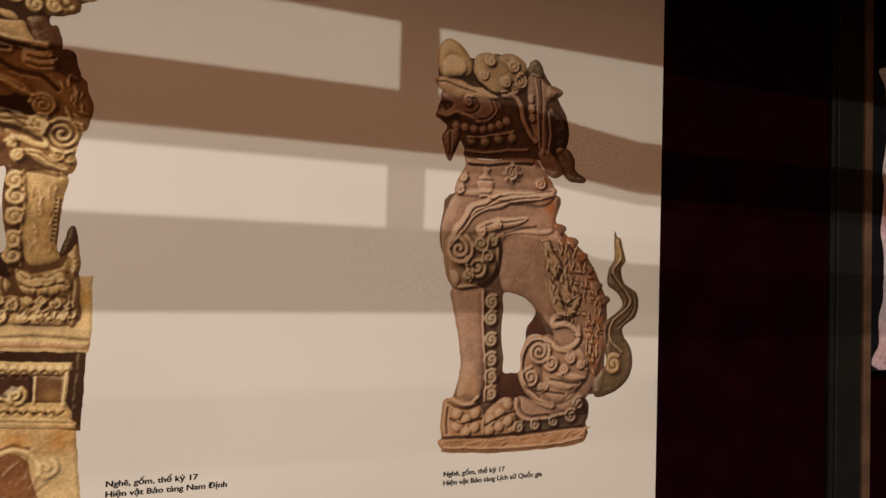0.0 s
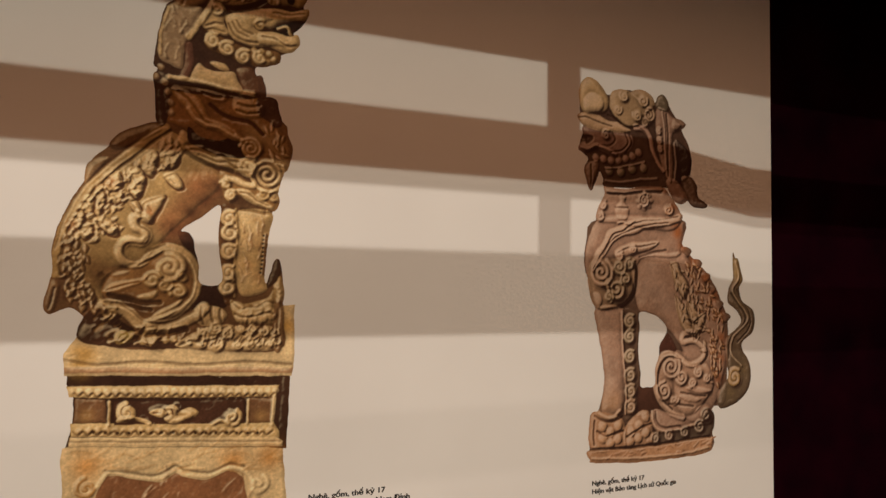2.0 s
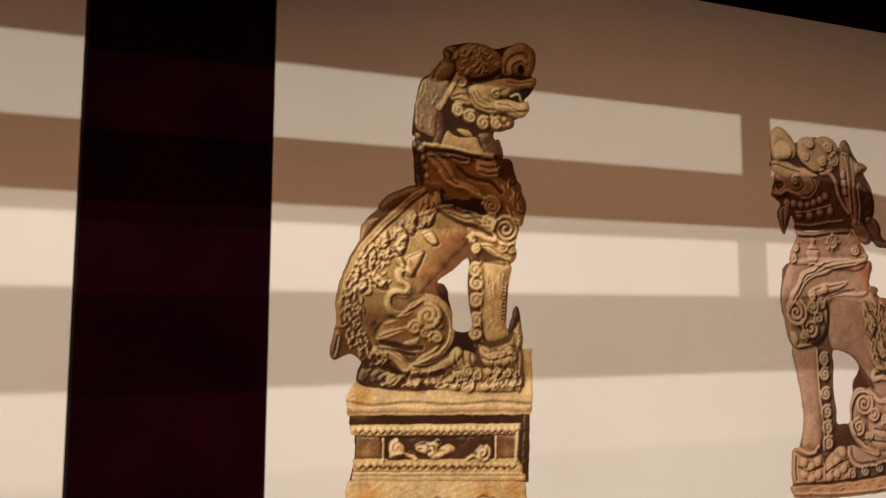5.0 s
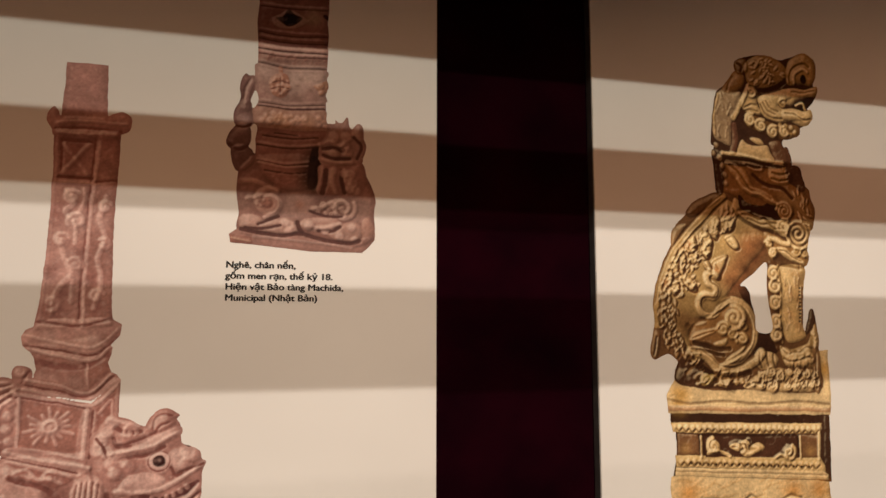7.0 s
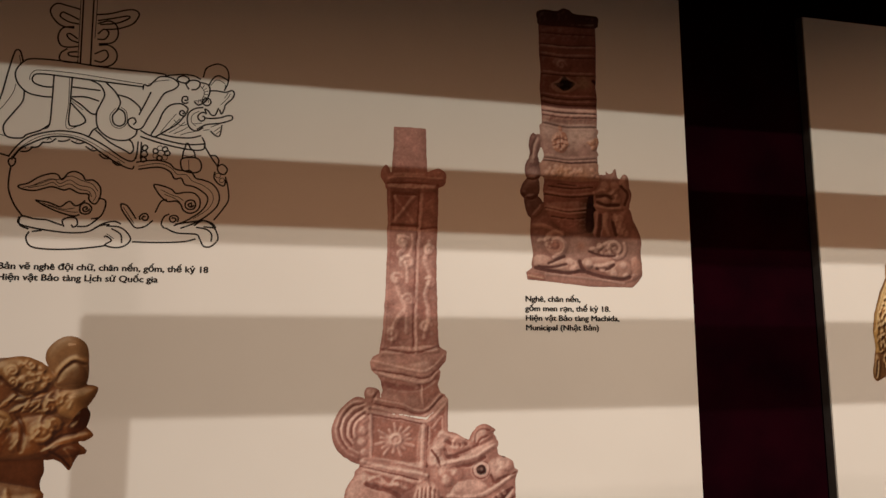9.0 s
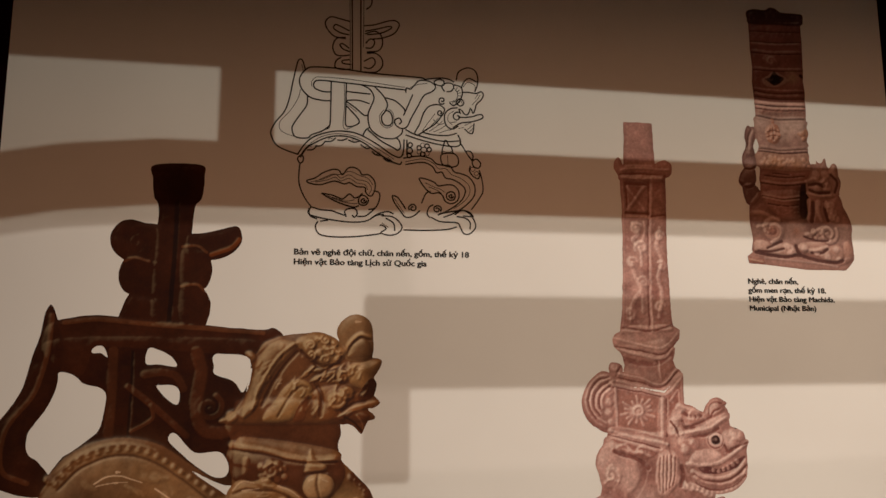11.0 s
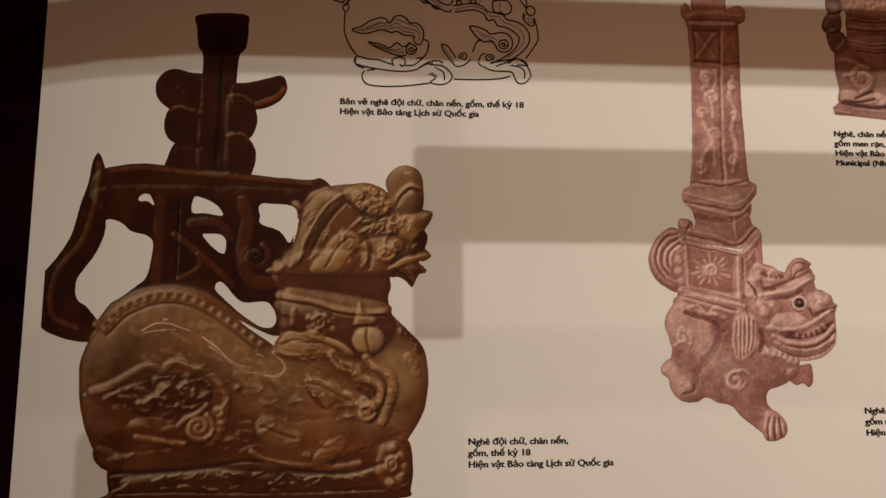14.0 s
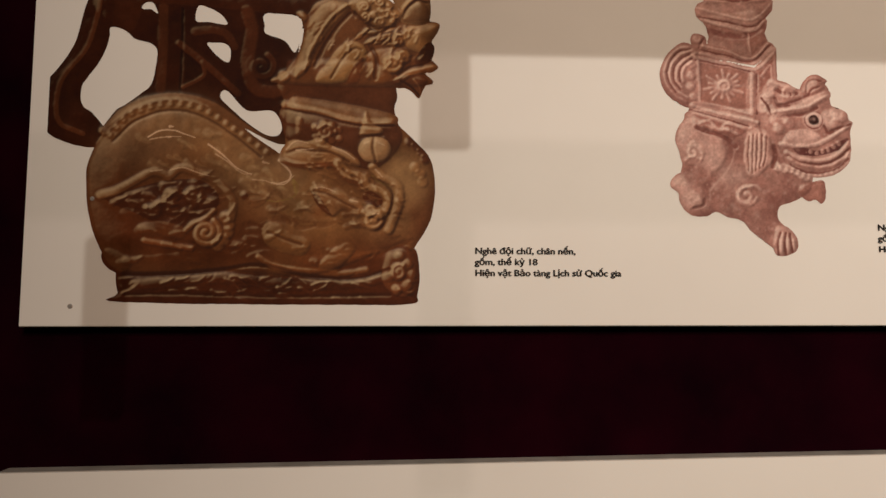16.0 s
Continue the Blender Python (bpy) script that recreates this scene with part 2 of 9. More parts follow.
    def line(self, points, width, height, colour=None, taper=0.0, closed=False, veil=1.0):
        """A raised (or, below zero, cut) line; taper thins it towards its end."""
        width, height = width * self.unit, height * self.unit
        pts = flow(points, closed)
        s = self.near(pts, width + 2)
        d, along = self.away(s, pts, closed)
        w = width * (1 - taper * along)
        r = np.clip(d / np.maximum(w, 0.3), 0, 1)
        self.high[s] += height * np.sqrt(1 - r * r)
        if colour is not None:
            k = veil * np.clip((1 - r) * 3, 0, 1)[..., None]
            self.ink[s] = self.ink[s] * (1 - k) + np.array(colour) * k

    def curl(self, at, r, turns=1.6, start=0, hand=1, width=3, height=3, colour=None):
        cx, cz = at[0]
        r, lump = r * self.unit, height * self.unit * 0.7
        a = np.linspace(0, 1, int(10 * turns) + 4)
        angle = radians(start) + hand * 2 * math.pi * turns * a
        q = r * (1 - 0.88 * a)
        pts = np.stack((cx + q * np.cos(angle), cz + q * np.sin(angle)), 1)
        s = self.near(pts, r * 0.4)
        d = np.hypot(self.X[s] - cx, self.Z[s] - cz)
        self.high[s] += lump * np.sqrt(np.clip(1 - (d / (r * 1.15)) ** 2, 0, 1))
        self.line(pts, width, height, colour)

    def beads(self, points, n, r, height, colour=None):
        r, height = r * self.unit, height * self.unit
        pts = flow(points, False)
        step = np.concatenate(([0], np.cumsum(np.hypot(*np.diff(pts, axis=0).T))))
        for u in np.linspace(0, step[-1], n):
            c = np.array([np.interp(u, step, pts[:, 0]), np.interp(u, step, pts[:, 1])])
            s = self.near(c[None], r + 2)
            d = np.clip(np.hypot(self.X[s] - c[0], self.Z[s] - c[1]) / r, 0, 1)
            self.high[s] += height * np.sqrt(1 - d * d)
            if colour is not None:
                k = np.clip((1 - d) * 3, 0, 1)[..., None]
                self.ink[s] = self.ink[s] * (1 - k) + np.array(colour) * k

    def tint(self, at, r, colour, amount=0.7):
        """A soft spot of ink: stains, and highlights and shade painted into the picture."""
        r *= self.unit
        for c in at:
            s = self.near(np.array([c], float), r * 2)
            d = np.hypot(self.X[s] - c[0], self.Z[s] - c[1]) / r
            k = (amount * np.exp(-d * d))[..., None]
            self.ink[s] = self.ink[s] * (1 - k) + np.array(colour) * k

    def dust(self, points, n, r, colour, amount, seed):
        """Small soft dabs of powder strewn over a closed patch."""
        rng = random.Random(seed)
        pts = np.array(points, float)
        (x0, z0), (x1, z1) = pts.min(0), pts.max(0)
        s = self.near(pts, 2)
        d = self.signed(s, pts)
        while n > 0:
            n -= 1
            x, z = rng.uniform(x0, x1), rng.uniform(z0, z1)
            c = int((z - self.Z[s][0, 0]) / STEP), int((x - self.X[s][0, 0]) / STEP)
            if 0 <= c[0] < d.shape[0] and 0 <= c[1] < d.shape[1] and d[c] > 0:
                self.tint([(x, z)], r * rng.uniform(0.5, 1.5), colour, amount * rng.uniform(0.4, 1))

    def scrolls(self, points, r, height, seed=1, colour=None):
        """A patch of carved cloud scrolls of uneven size, packed side by side."""
        pts, rng, placed = flow(points, True), np.random.RandomState(self.seed + seed), []
        lo, hi = pts.min(0), pts.max(0)
        for _ in range(900):
            c, q = lo + rng.rand(2) * (hi - lo), r * self.unit * (0.5 + 0.7 * rng.rand())
            odd = False
            for u, v in zip(pts, np.roll(pts, -1, 0)):
                if (u[1] > c[1]) != (v[1] > c[1]) and c[0] < (v[0] - u[0]) * (c[1] - u[1]) / (v[1] - u[1]) + u[0]:
                    odd = not odd
            if odd and all(np.hypot(*(c - p)) > 0.92 * (q + s) for p, s in placed):
                placed.append((c, q))
        for c, q in placed:
            size = q / self.unit
            self.curl([c], size, 1.0 + 0.8 * rng.rand(), 360 * rng.rand(), rng.choice((-1, 1)), 0.24 * size, height * (0.7 + 0.5 * rng.rand()), colour)

    def leaves(self, points, n, length, angle, width, height, seed, colour, gap):
        """Pointed overlapping leaf scales over a closed patch, with dark cuts between them."""
        pts, rng, placed = flow(points, True), np.random.RandomState(self.seed * 5 + seed), []
        lo, hi = pts.min(0), pts.max(0)
        for _ in range(n * 40):
            c, odd = lo + rng.rand(2) * (hi - lo), False
            for u, v in zip(pts, np.roll(pts, -1, 0)):
                if (u[1] > c[1]) != (v[1] > c[1]) and c[0] < (v[0] - u[0]) * (c[1] - u[1]) / (v[1] - u[1]) + u[0]:
                    odd = not odd
            if odd and len(placed) < n and all(np.hypot(*(c - p)) > 0.62 * length for p in placed):
                placed.append(c)
        for c in sorted(placed, key=lambda p: p[1]):
            a, size = radians(angle + 100 * (rng.rand() - 0.5)), 0.75 + 0.5 * rng.rand()
            s = self.near(c[None], length * size)
            x, z = self.X[s] - c[0], self.Z[s] - c[1]
            u, v = (x * math.cos(a) + z * math.sin(a)) / (length * size), (z * math.cos(a) - x * math.sin(a)) / (width * size)
            wide = np.clip(1 - np.abs(u) ** 1.6, 0, 1)
            r = np.where(wide > 0, np.abs(v) / np.maximum(wide, 0.02), 9)
            cut, top = np.clip((1.75 - r) * 2, 0, 1)[..., None], np.clip((1 - r) * 3, 0, 1)[..., None]
            self.ink[s] = self.ink[s] * (1 - 0.75 * cut) + np.array(gap) * 0.75 * cut
            self.ink[s] = self.ink[s] * (1 - top) + np.array(colour) * (0.8 + 0.4 * rng.rand()) * top
            self.high[s] += height * np.sqrt(np.clip(1 - r * r, 0, 1)) - 0.5 * height * np.clip(1 - np.abs(r - 1.2) * 2.5, 0, 1)

    def strands(self, points, n, length, angle, width, height, seed=1, colour=None, veil=0.7):
        """Short flowing chisel marks over a closed patch, all roughly one way."""
        pts, rng = flow(points, True), np.random.RandomState(self.seed * 3 + seed)
        lo, hi, done = pts.min(0), pts.max(0), 0
        for _ in range(n * 6):
            c, odd = lo + rng.rand(2) * (hi - lo), False
            for u, v in zip(pts, np.roll(pts, -1, 0)):
                if (u[1] > c[1]) != (v[1] > c[1]) and c[0] < (v[0] - u[0]) * (c[1] - u[1]) / (v[1] - u[1]) + u[0]:
                    odd = not odd
            if not odd or done >= n:
                continue
            done += 1
            a, bend, run = radians(angle + 50 * (rng.rand() - 0.5)), 1.6 * (rng.rand() - 0.5), [c]
            for k in range(3):
                run.append(run[-1] + length * self.unit / 3 * (0.6 + 0.8 * rng.rand()) * np.array((math.cos(a), math.sin(a))))
                a += bend / 2
            self.line(run, width * (0.6 + 0.8 * rng.rand()), height * rng.choice((1, 1, -0.8)) * (0.5 + rng.rand()), colour, 0.7, False, veil)

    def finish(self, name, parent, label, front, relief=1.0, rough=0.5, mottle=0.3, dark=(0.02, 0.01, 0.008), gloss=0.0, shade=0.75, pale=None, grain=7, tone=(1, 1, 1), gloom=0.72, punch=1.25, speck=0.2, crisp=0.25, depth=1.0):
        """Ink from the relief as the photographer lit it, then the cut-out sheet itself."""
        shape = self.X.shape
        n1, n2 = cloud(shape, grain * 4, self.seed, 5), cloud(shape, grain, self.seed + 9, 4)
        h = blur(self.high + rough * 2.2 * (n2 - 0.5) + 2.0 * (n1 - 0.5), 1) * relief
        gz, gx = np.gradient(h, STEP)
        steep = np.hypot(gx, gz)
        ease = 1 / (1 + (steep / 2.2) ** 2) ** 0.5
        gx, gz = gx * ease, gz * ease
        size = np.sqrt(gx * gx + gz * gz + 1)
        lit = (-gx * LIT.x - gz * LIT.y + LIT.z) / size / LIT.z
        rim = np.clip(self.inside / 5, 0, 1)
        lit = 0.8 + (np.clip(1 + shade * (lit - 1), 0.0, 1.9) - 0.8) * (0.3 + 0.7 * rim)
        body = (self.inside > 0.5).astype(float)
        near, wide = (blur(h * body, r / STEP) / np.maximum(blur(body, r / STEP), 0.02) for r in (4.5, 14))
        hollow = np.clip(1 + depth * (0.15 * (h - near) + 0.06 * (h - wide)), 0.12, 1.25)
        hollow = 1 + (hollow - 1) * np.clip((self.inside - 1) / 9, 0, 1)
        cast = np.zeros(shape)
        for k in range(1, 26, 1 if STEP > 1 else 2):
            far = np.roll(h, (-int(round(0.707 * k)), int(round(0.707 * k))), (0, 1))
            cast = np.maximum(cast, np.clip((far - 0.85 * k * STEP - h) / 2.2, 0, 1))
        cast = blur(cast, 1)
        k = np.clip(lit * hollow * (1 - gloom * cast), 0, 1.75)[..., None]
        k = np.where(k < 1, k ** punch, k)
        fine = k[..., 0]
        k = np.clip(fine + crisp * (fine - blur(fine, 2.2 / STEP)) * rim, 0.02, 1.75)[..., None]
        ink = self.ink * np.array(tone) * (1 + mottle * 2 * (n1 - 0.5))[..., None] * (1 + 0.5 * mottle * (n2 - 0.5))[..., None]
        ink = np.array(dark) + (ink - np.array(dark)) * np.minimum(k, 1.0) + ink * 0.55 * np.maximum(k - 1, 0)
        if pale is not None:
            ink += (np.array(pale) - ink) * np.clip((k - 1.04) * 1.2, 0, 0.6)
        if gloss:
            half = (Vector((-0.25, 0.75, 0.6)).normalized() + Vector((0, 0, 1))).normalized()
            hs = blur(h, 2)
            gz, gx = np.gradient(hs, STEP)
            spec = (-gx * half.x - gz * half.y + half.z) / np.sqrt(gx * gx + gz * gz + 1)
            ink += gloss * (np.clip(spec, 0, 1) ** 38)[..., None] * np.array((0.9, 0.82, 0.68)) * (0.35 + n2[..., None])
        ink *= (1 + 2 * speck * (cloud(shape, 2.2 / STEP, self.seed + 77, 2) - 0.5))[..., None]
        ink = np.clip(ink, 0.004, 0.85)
        # spread the ink a little past the outline, then trim the sheet to it
        within = self.inside > 0
        known = within.copy()
        for _ in range(2):
            total, count = np.zeros_like(ink), np.zeros(shape)
            for dz, dx in ((0, 1), (0, -1), (1, 0), (-1, 0), (1, 1), (1, -1), (-1, 1), (-1, -1)):
                m = np.roll(known, (dz, dx), (0, 1))
                total += np.roll(ink, (dz, dx), (0, 1)) * m[..., None]
                count += m
            grow = ~known & (count > 0)
            ink[grow] = total[grow] / count[grow][:, None]
            known |= grow
        gz, gx = np.gradient(self.inside, STEP)
        size = np.maximum(np.hypot(gx, gz), 0.3)
        move = np.where(within, 0, np.clip(-self.inside, 0, 1.6)) / size
        px, pz = self.flat[0] + gx * move, self.flat[1] + gz * move
        cell = within[:-1, :-1] | within[1:, :-1] | within[:-1, 1:] | within[1:, 1:]
        index = np.arange(shape[0] * shape[1]).reshape(shape)
        quads = np.stack((index[:-1, :-1][cell], index[:-1, 1:][cell], index[1:, 1:][cell], index[1:, :-1][cell]), 1)
        used, faces = np.unique(quads, return_inverse=True)
        co = np.zeros((len(used), 3))
        co[:, 0], co[:, 1], co[:, 2] = px.ravel()[used] / 1000, front, pz.ravel()[used] / 1000
        data = bpy.data.meshes.new(name)
        data.from_pydata(co.tolist(), [], faces.reshape(-1, 4).tolist())
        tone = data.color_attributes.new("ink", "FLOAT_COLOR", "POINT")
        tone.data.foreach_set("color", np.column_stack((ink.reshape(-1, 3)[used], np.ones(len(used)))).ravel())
        data.materials.append(PRINT)
        ob = new(name, data)
        ob.parent = parent
        return tagged(ob, label)


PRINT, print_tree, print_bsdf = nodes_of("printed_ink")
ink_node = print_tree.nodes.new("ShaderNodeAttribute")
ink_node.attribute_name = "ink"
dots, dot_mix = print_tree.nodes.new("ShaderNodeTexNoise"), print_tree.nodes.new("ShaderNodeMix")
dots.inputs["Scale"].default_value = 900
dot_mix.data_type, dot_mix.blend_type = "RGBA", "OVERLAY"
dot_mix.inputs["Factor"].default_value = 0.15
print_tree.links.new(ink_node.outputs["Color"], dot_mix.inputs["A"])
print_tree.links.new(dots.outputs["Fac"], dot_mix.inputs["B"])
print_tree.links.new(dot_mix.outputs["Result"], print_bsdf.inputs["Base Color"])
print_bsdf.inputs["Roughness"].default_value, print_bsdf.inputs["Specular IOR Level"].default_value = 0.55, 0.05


def caption(lines, x, z, width, leading, size, parent, front=-0.0006, label="black printed caption"):
    """Lines of print, the widest one as wide as given (millimetres), first base line at z."""
    texts = []
    for line in lines:
        curve = bpy.data.curves.new("caption", "FONT")
        curve.body, curve.size, curve.resolution_u = line, 1.0, 3
        holder = bpy.data.objects.new("caption", curve)
        scene.collection.objects.link(holder)
        texts.append(holder)
    bpy.context.view_layer.update()
    wide = max(h.dimensions.x for h in texts)
    verts, faces = [], []
    for k, h in enumerate(texts):
        m = bpy.data.meshes.new_from_object(h.evaluated_get(bpy.context.evaluated_depsgraph_get()))
        for level, (dx, dz) in enumerate(((-0.052, 0), (0.052, 0), (0, 0.028), (0, -0.028))):
            base = len(verts)
            verts += [((x + v.co.x * width / wide + dx * size) / 1000, front - 0.00006 * level, (z - k * leading + (v.co.y + dz) * size) / 1000) for v in m.vertices]
            faces += [[base + i for i in p.vertices] for p in m.polygons]
        curve = h.data
        bpy.data.objects.remove(h)
        bpy.data.curves.remove(curve)
        bpy.data.meshes.remove(m)
    data = bpy.data.meshes.new("caption")
    data.from_pydata(verts, [], faces)
    data.materials.append(INK)
    ob = new("caption", data)
    ob.parent = parent
    return tagged(ob, label)


def drawn_lines(name, strokes, parent, label, front=-0.0005):
    """Pen lines of even width as flat ribbons: (width, closed, points) each, in millimetres."""
    verts, faces = [], []
    for width, closed, points in strokes:
        p = flow(points, closed, 7)
        t = (np.roll(p, -1, 0) - np.roll(p, 1, 0)) if closed else np.gradient(p, axis=0)
        t /= np.maximum(np.hypot(t[:, 0], t[:, 1]), 1e-6)[:, None]
        side = np.stack((-t[:, 1], t[:, 0]), 1) * width / 2
        base, n = len(verts), len(p)
        verts += [(q[0] / 1000, front, q[1] / 1000) for a, b in zip(p + side, p - side) for q in (a, b)]
        faces += [(base + 2 * i, base + 2 * i + 1, base + (2 * i + 3) % (2 * n), base + (2 * i + 2) % (2 * n)) for i in range(n if closed else n - 1)]
    data = bpy.data.meshes.new(name)
    data.from_pydata(verts, [], faces)
    data.materials.append(INK)
    ob = new(name, data)
    ob.parent = parent
    return tagged(ob, label)

# ---- seated lion with a flame tail, on the right-hand panel ----
BODY, DUSK = (0.40, 0.29, 0.225), (0.095, 0.06, 0.045)
lion = Picture(824, 1246, 116, 774, 11)
lion.unit = 1.0
lion.shape([(882, 523), (858, 483), (855, 443), (867, 412), (877, 374), (884, 328), (894, 269), (893, 237), (881, 206), (867, 199), (866, 145), (874, 126), (950, 119), (1115, 124), (1125, 162), (1125, 199), (1156, 207), (1161, 275), (1164, 336), (1161, 362), (1148, 388), (1131, 418), (1109, 443), (1081, 464), (1059, 489), (1056, 531)], (0.15, 0.105, 0.08), 2, 8)
lion.shape([(1176, 475), (1182, 466), (1189, 464), (1193, 449), (1200, 427), (1191, 412), (1199, 388), (1223, 372), (1229, 352), (1222, 330), (1198, 313), (1200, 296), (1216, 273), (1216, 238), (1193, 209), (1145, 196), (1140, 225), (1163, 249), (1161, 275), (1158, 318), (1181, 335), (1195, 350), (1187, 368), (1164, 385), (1165, 409), (1176, 431)], (0.135, 0.108, 0.075), 7, 9)
lion.line([(1184, 458), (1191, 431), (1175, 405), (1202, 373), (1211, 351), (1177, 322), (1172, 292), (1196, 270)], 2.6, 4, (0.24, 0.19, 0.12))
lion.line([(1171, 401), (1203, 365), (1201, 344), (1170, 320), (1165, 284)], 1.4, -5, (0.05, 0.04, 0.03), 0.0, False, 0.5)
lion.line([(1186, 409), (1217, 361), (1213, 335), (1187, 313)], 1.3, -4, (0.05, 0.04, 0.03), 0.0, False, 0.5)
lion.tint([(1184, 458), (1187, 440), (1190, 425)], 10, (0.40, 0.30, 0.12), 0.7)
lion.curl([(1180, 249)], 17, 1.5, 60, 1, 5, 5, (0.38, 0.27, 0.12))
lion.tint([(1198, 265), (1168, 223)], 14, (0.20, 0.16, 0.09), 0.6)
lion.shape([(1059, 482), (1075, 481), (1080, 474), (1070, 464), (1058, 469)], (0.17, 0.12, 0.09), 5, 5)
lion.shape([(1083, 461), (1099, 460), (1104, 453), (1094, 444), (1082, 448)], (0.17, 0.12, 0.09), 5, 5)
lion.shape([(1102, 439), (1118, 437), (1123, 431), (1113, 421), (1101, 426)], (0.17, 0.12, 0.09), 5, 5)
lion.shape([(1116, 417), (1132, 415), (1137, 408), (1127, 399), (1114, 404)], (0.17, 0.12, 0.09), 5, 5)
lion.shape([(1132, 390), (1149, 388), (1154, 382), (1144, 372), (1131, 377)], (0.17, 0.12, 0.09), 5, 5)
lion.shape([(1148, 367), (1164, 365), (1170, 358), (1159, 349), (1146, 354)], (0.17, 0.12, 0.09), 5, 5)
lion.shape([(1006, 308), (1020, 332), (1033, 325), (1046, 302), (1024, 296), (1004, 285)], (0.085, 0.04, 0.03), 2, 6)
lion.shape([(962, 245), (995, 241), (1002, 230), (1016, 207), (994, 199), (958, 196)], (0.085, 0.045, 0.033), 2, 6)
lion.shape([(953, 461), (1026, 471), (1059, 472), (1092, 439), (1120, 409), (1142, 379), (1156, 340), (1160, 292), (1148, 241), (1133, 204), (1088, 173), (1045, 209), (1041, 296), (1060, 300), (1042, 325), (1015, 350), (968, 369), (957, 404)], BODY, 12, 34)
lion.shape([(885, 524), (953, 533), (1054, 531), (1059, 489), (1047, 464), (969, 458), (958, 408), (928, 378), (881, 374), (868, 412), (857, 443), (860, 483)], BODY, 9, 22)
lion.tint([(989, 437), (1004, 404), (1025, 379), (976, 412)], 20, (0.44, 0.35, 0.295), 0.6)
lion.tint([(1049, 510), (1059, 485), (1084, 458), (1110, 428), (1130, 396), (1143, 362), (1149, 323), (1146, 284), (1140, 250)], 11, (0.40, 0.15, 0.05), 0.7)
lion.leaves([(1070, 460), (1092, 452), (1120, 413), (1145, 375), (1154, 323), (1140, 233), (1123, 243), (1118, 302), (1099, 358), (1075, 413)], 80, 7, -66, 3, 4, 3, (0.38, 0.235, 0.125), (0.24, 0.095, 0.04))
lion.leaves([(1042, 447), (1070, 439), (1091, 396), (1113, 353), (1112, 285), (1090, 320), (1068, 337), (1047, 396)], 34, 8, -60, 3.4, 4, 4, (0.40, 0.295, 0.20), (0.24, 0.155, 0.10))
lion.line([(1035, 450), (1049, 452), (1058, 436), (1074, 415), (1067, 390), (1053, 402), (1042, 423), (1035, 450)], 1.8, -4, (0.15, 0.09, 0.06), 0.0, False, 0.5)
lion.shape([(1032, 453), (1046, 454), (1054, 438), (1070, 417), (1064, 393), (1050, 405), (1039, 425)], (0.43, 0.33, 0.215), 5, 6)
lion.line([(1032, 453), (1051, 426)], 1.2, -3, (0.2, 0.12, 0.08), 0.0, False, 0.5)
lion.line([(1045, 396), (1062, 381), (1073, 363), (1084, 333), (1072, 329), (1055, 351), (1045, 396)], 1.8, -4, (0.15, 0.09, 0.06), 0.0, False, 0.5)
lion.shape([(1042, 398), (1059, 383), (1070, 366), (1080, 336), (1068, 332), (1052, 353)], (0.43, 0.33, 0.215), 5, 6)
lion.line([(1042, 398), (1062, 362)], 1.2, -3, (0.2, 0.12, 0.08), 0.0, False, 0.5)
lion.line([(1072, 385), (1090, 377), (1095, 351), (1081, 350), (1072, 385)], 1.8, -4, (0.15, 0.09, 0.06), 0.0, False, 0.5)
lion.shape([(1069, 388), (1087, 380), (1092, 354), (1077, 353)], (0.43, 0.33, 0.215), 5, 6)
lion.line([(1069, 388), (1081, 369)], 1.2, -3, (0.2, 0.12, 0.08), 0.0, False, 0.5)
lion.line([(1086, 350), (1113, 365), (1104, 337), (1086, 319), (1086, 350)], 1.8, -4, (0.15, 0.09, 0.06), 0.0, False, 0.5)
lion.shape([(1082, 353), (1110, 367), (1101, 340), (1082, 321)], (0.43, 0.33, 0.215), 5, 6)
lion.line([(1082, 353), (1094, 345)], 1.2, -3, (0.2, 0.12, 0.08), 0.0, False, 0.5)
lion.shape([(1001, 277), (1024, 296), (1057, 292), (1081, 274), (1114, 277), (1130, 242), (1113, 213), (1080, 188), (1039, 191), (1013, 210), (999, 240)], (0.41, 0.295, 0.22), 9, 18)
lion.line([(1082, 333), (1062, 329), (1060, 316), (1087, 317), (1106, 306), (1108, 292), (1096, 281), (1074, 276), (1051, 291), (1024, 297), (1005, 281), (1000, 248), (1009, 218), (1034, 195), (1061, 184)], 6, 7, (0.46, 0.345, 0.26))
lion.line([(1068, 323), (1088, 323), (1111, 307), (1116, 291), (1101, 276)], 1.4, -4, DUSK, 0.0, False, 0.5)
lion.line([(1057, 285), (1030, 291), (1012, 277), (1006, 248), (1015, 220), (1037, 200)], 1.5, -5, DUSK, 0.0, False, 0.5)
lion.curl([(1034, 273)], 21, 2.1, 60, -1, 3.6, 6)
lion.curl([(1058, 254)], 13, 1.6, 200, 1, 3.2, 6)
lion.curl([(1020, 232)], 17, 1.9, 90, 1, 3.4, 6)
lion.curl([(1042, 216)], 9, 1.4, 0, -1, 2.8, 5)
lion.curl([(1096, 262)], 10, 1.4, 140, 1, 2.8, 5)
lion.curl([(1083, 244)], 9, 1.4, 240, -1, 2.8, 5)
lion.curl([(1114, 251)], 8, 1.3, 30, -1, 2.6, 5)
lion.shape([(1067, 237), (1089, 239), (1126, 229), (1111, 224), (1083, 227)], (0.43, 0.31, 0.235), 5, 6)
lion.shape([(1051, 223), (1072, 225), (1100, 215), (1089, 209), (1067, 213)], (0.40, 0.285, 0.21), 4, 6)
lion.line([(1056, 229), (1083, 223), (1111, 219)], 1.4, -4, DUSK, 0.0, False, 0.5)
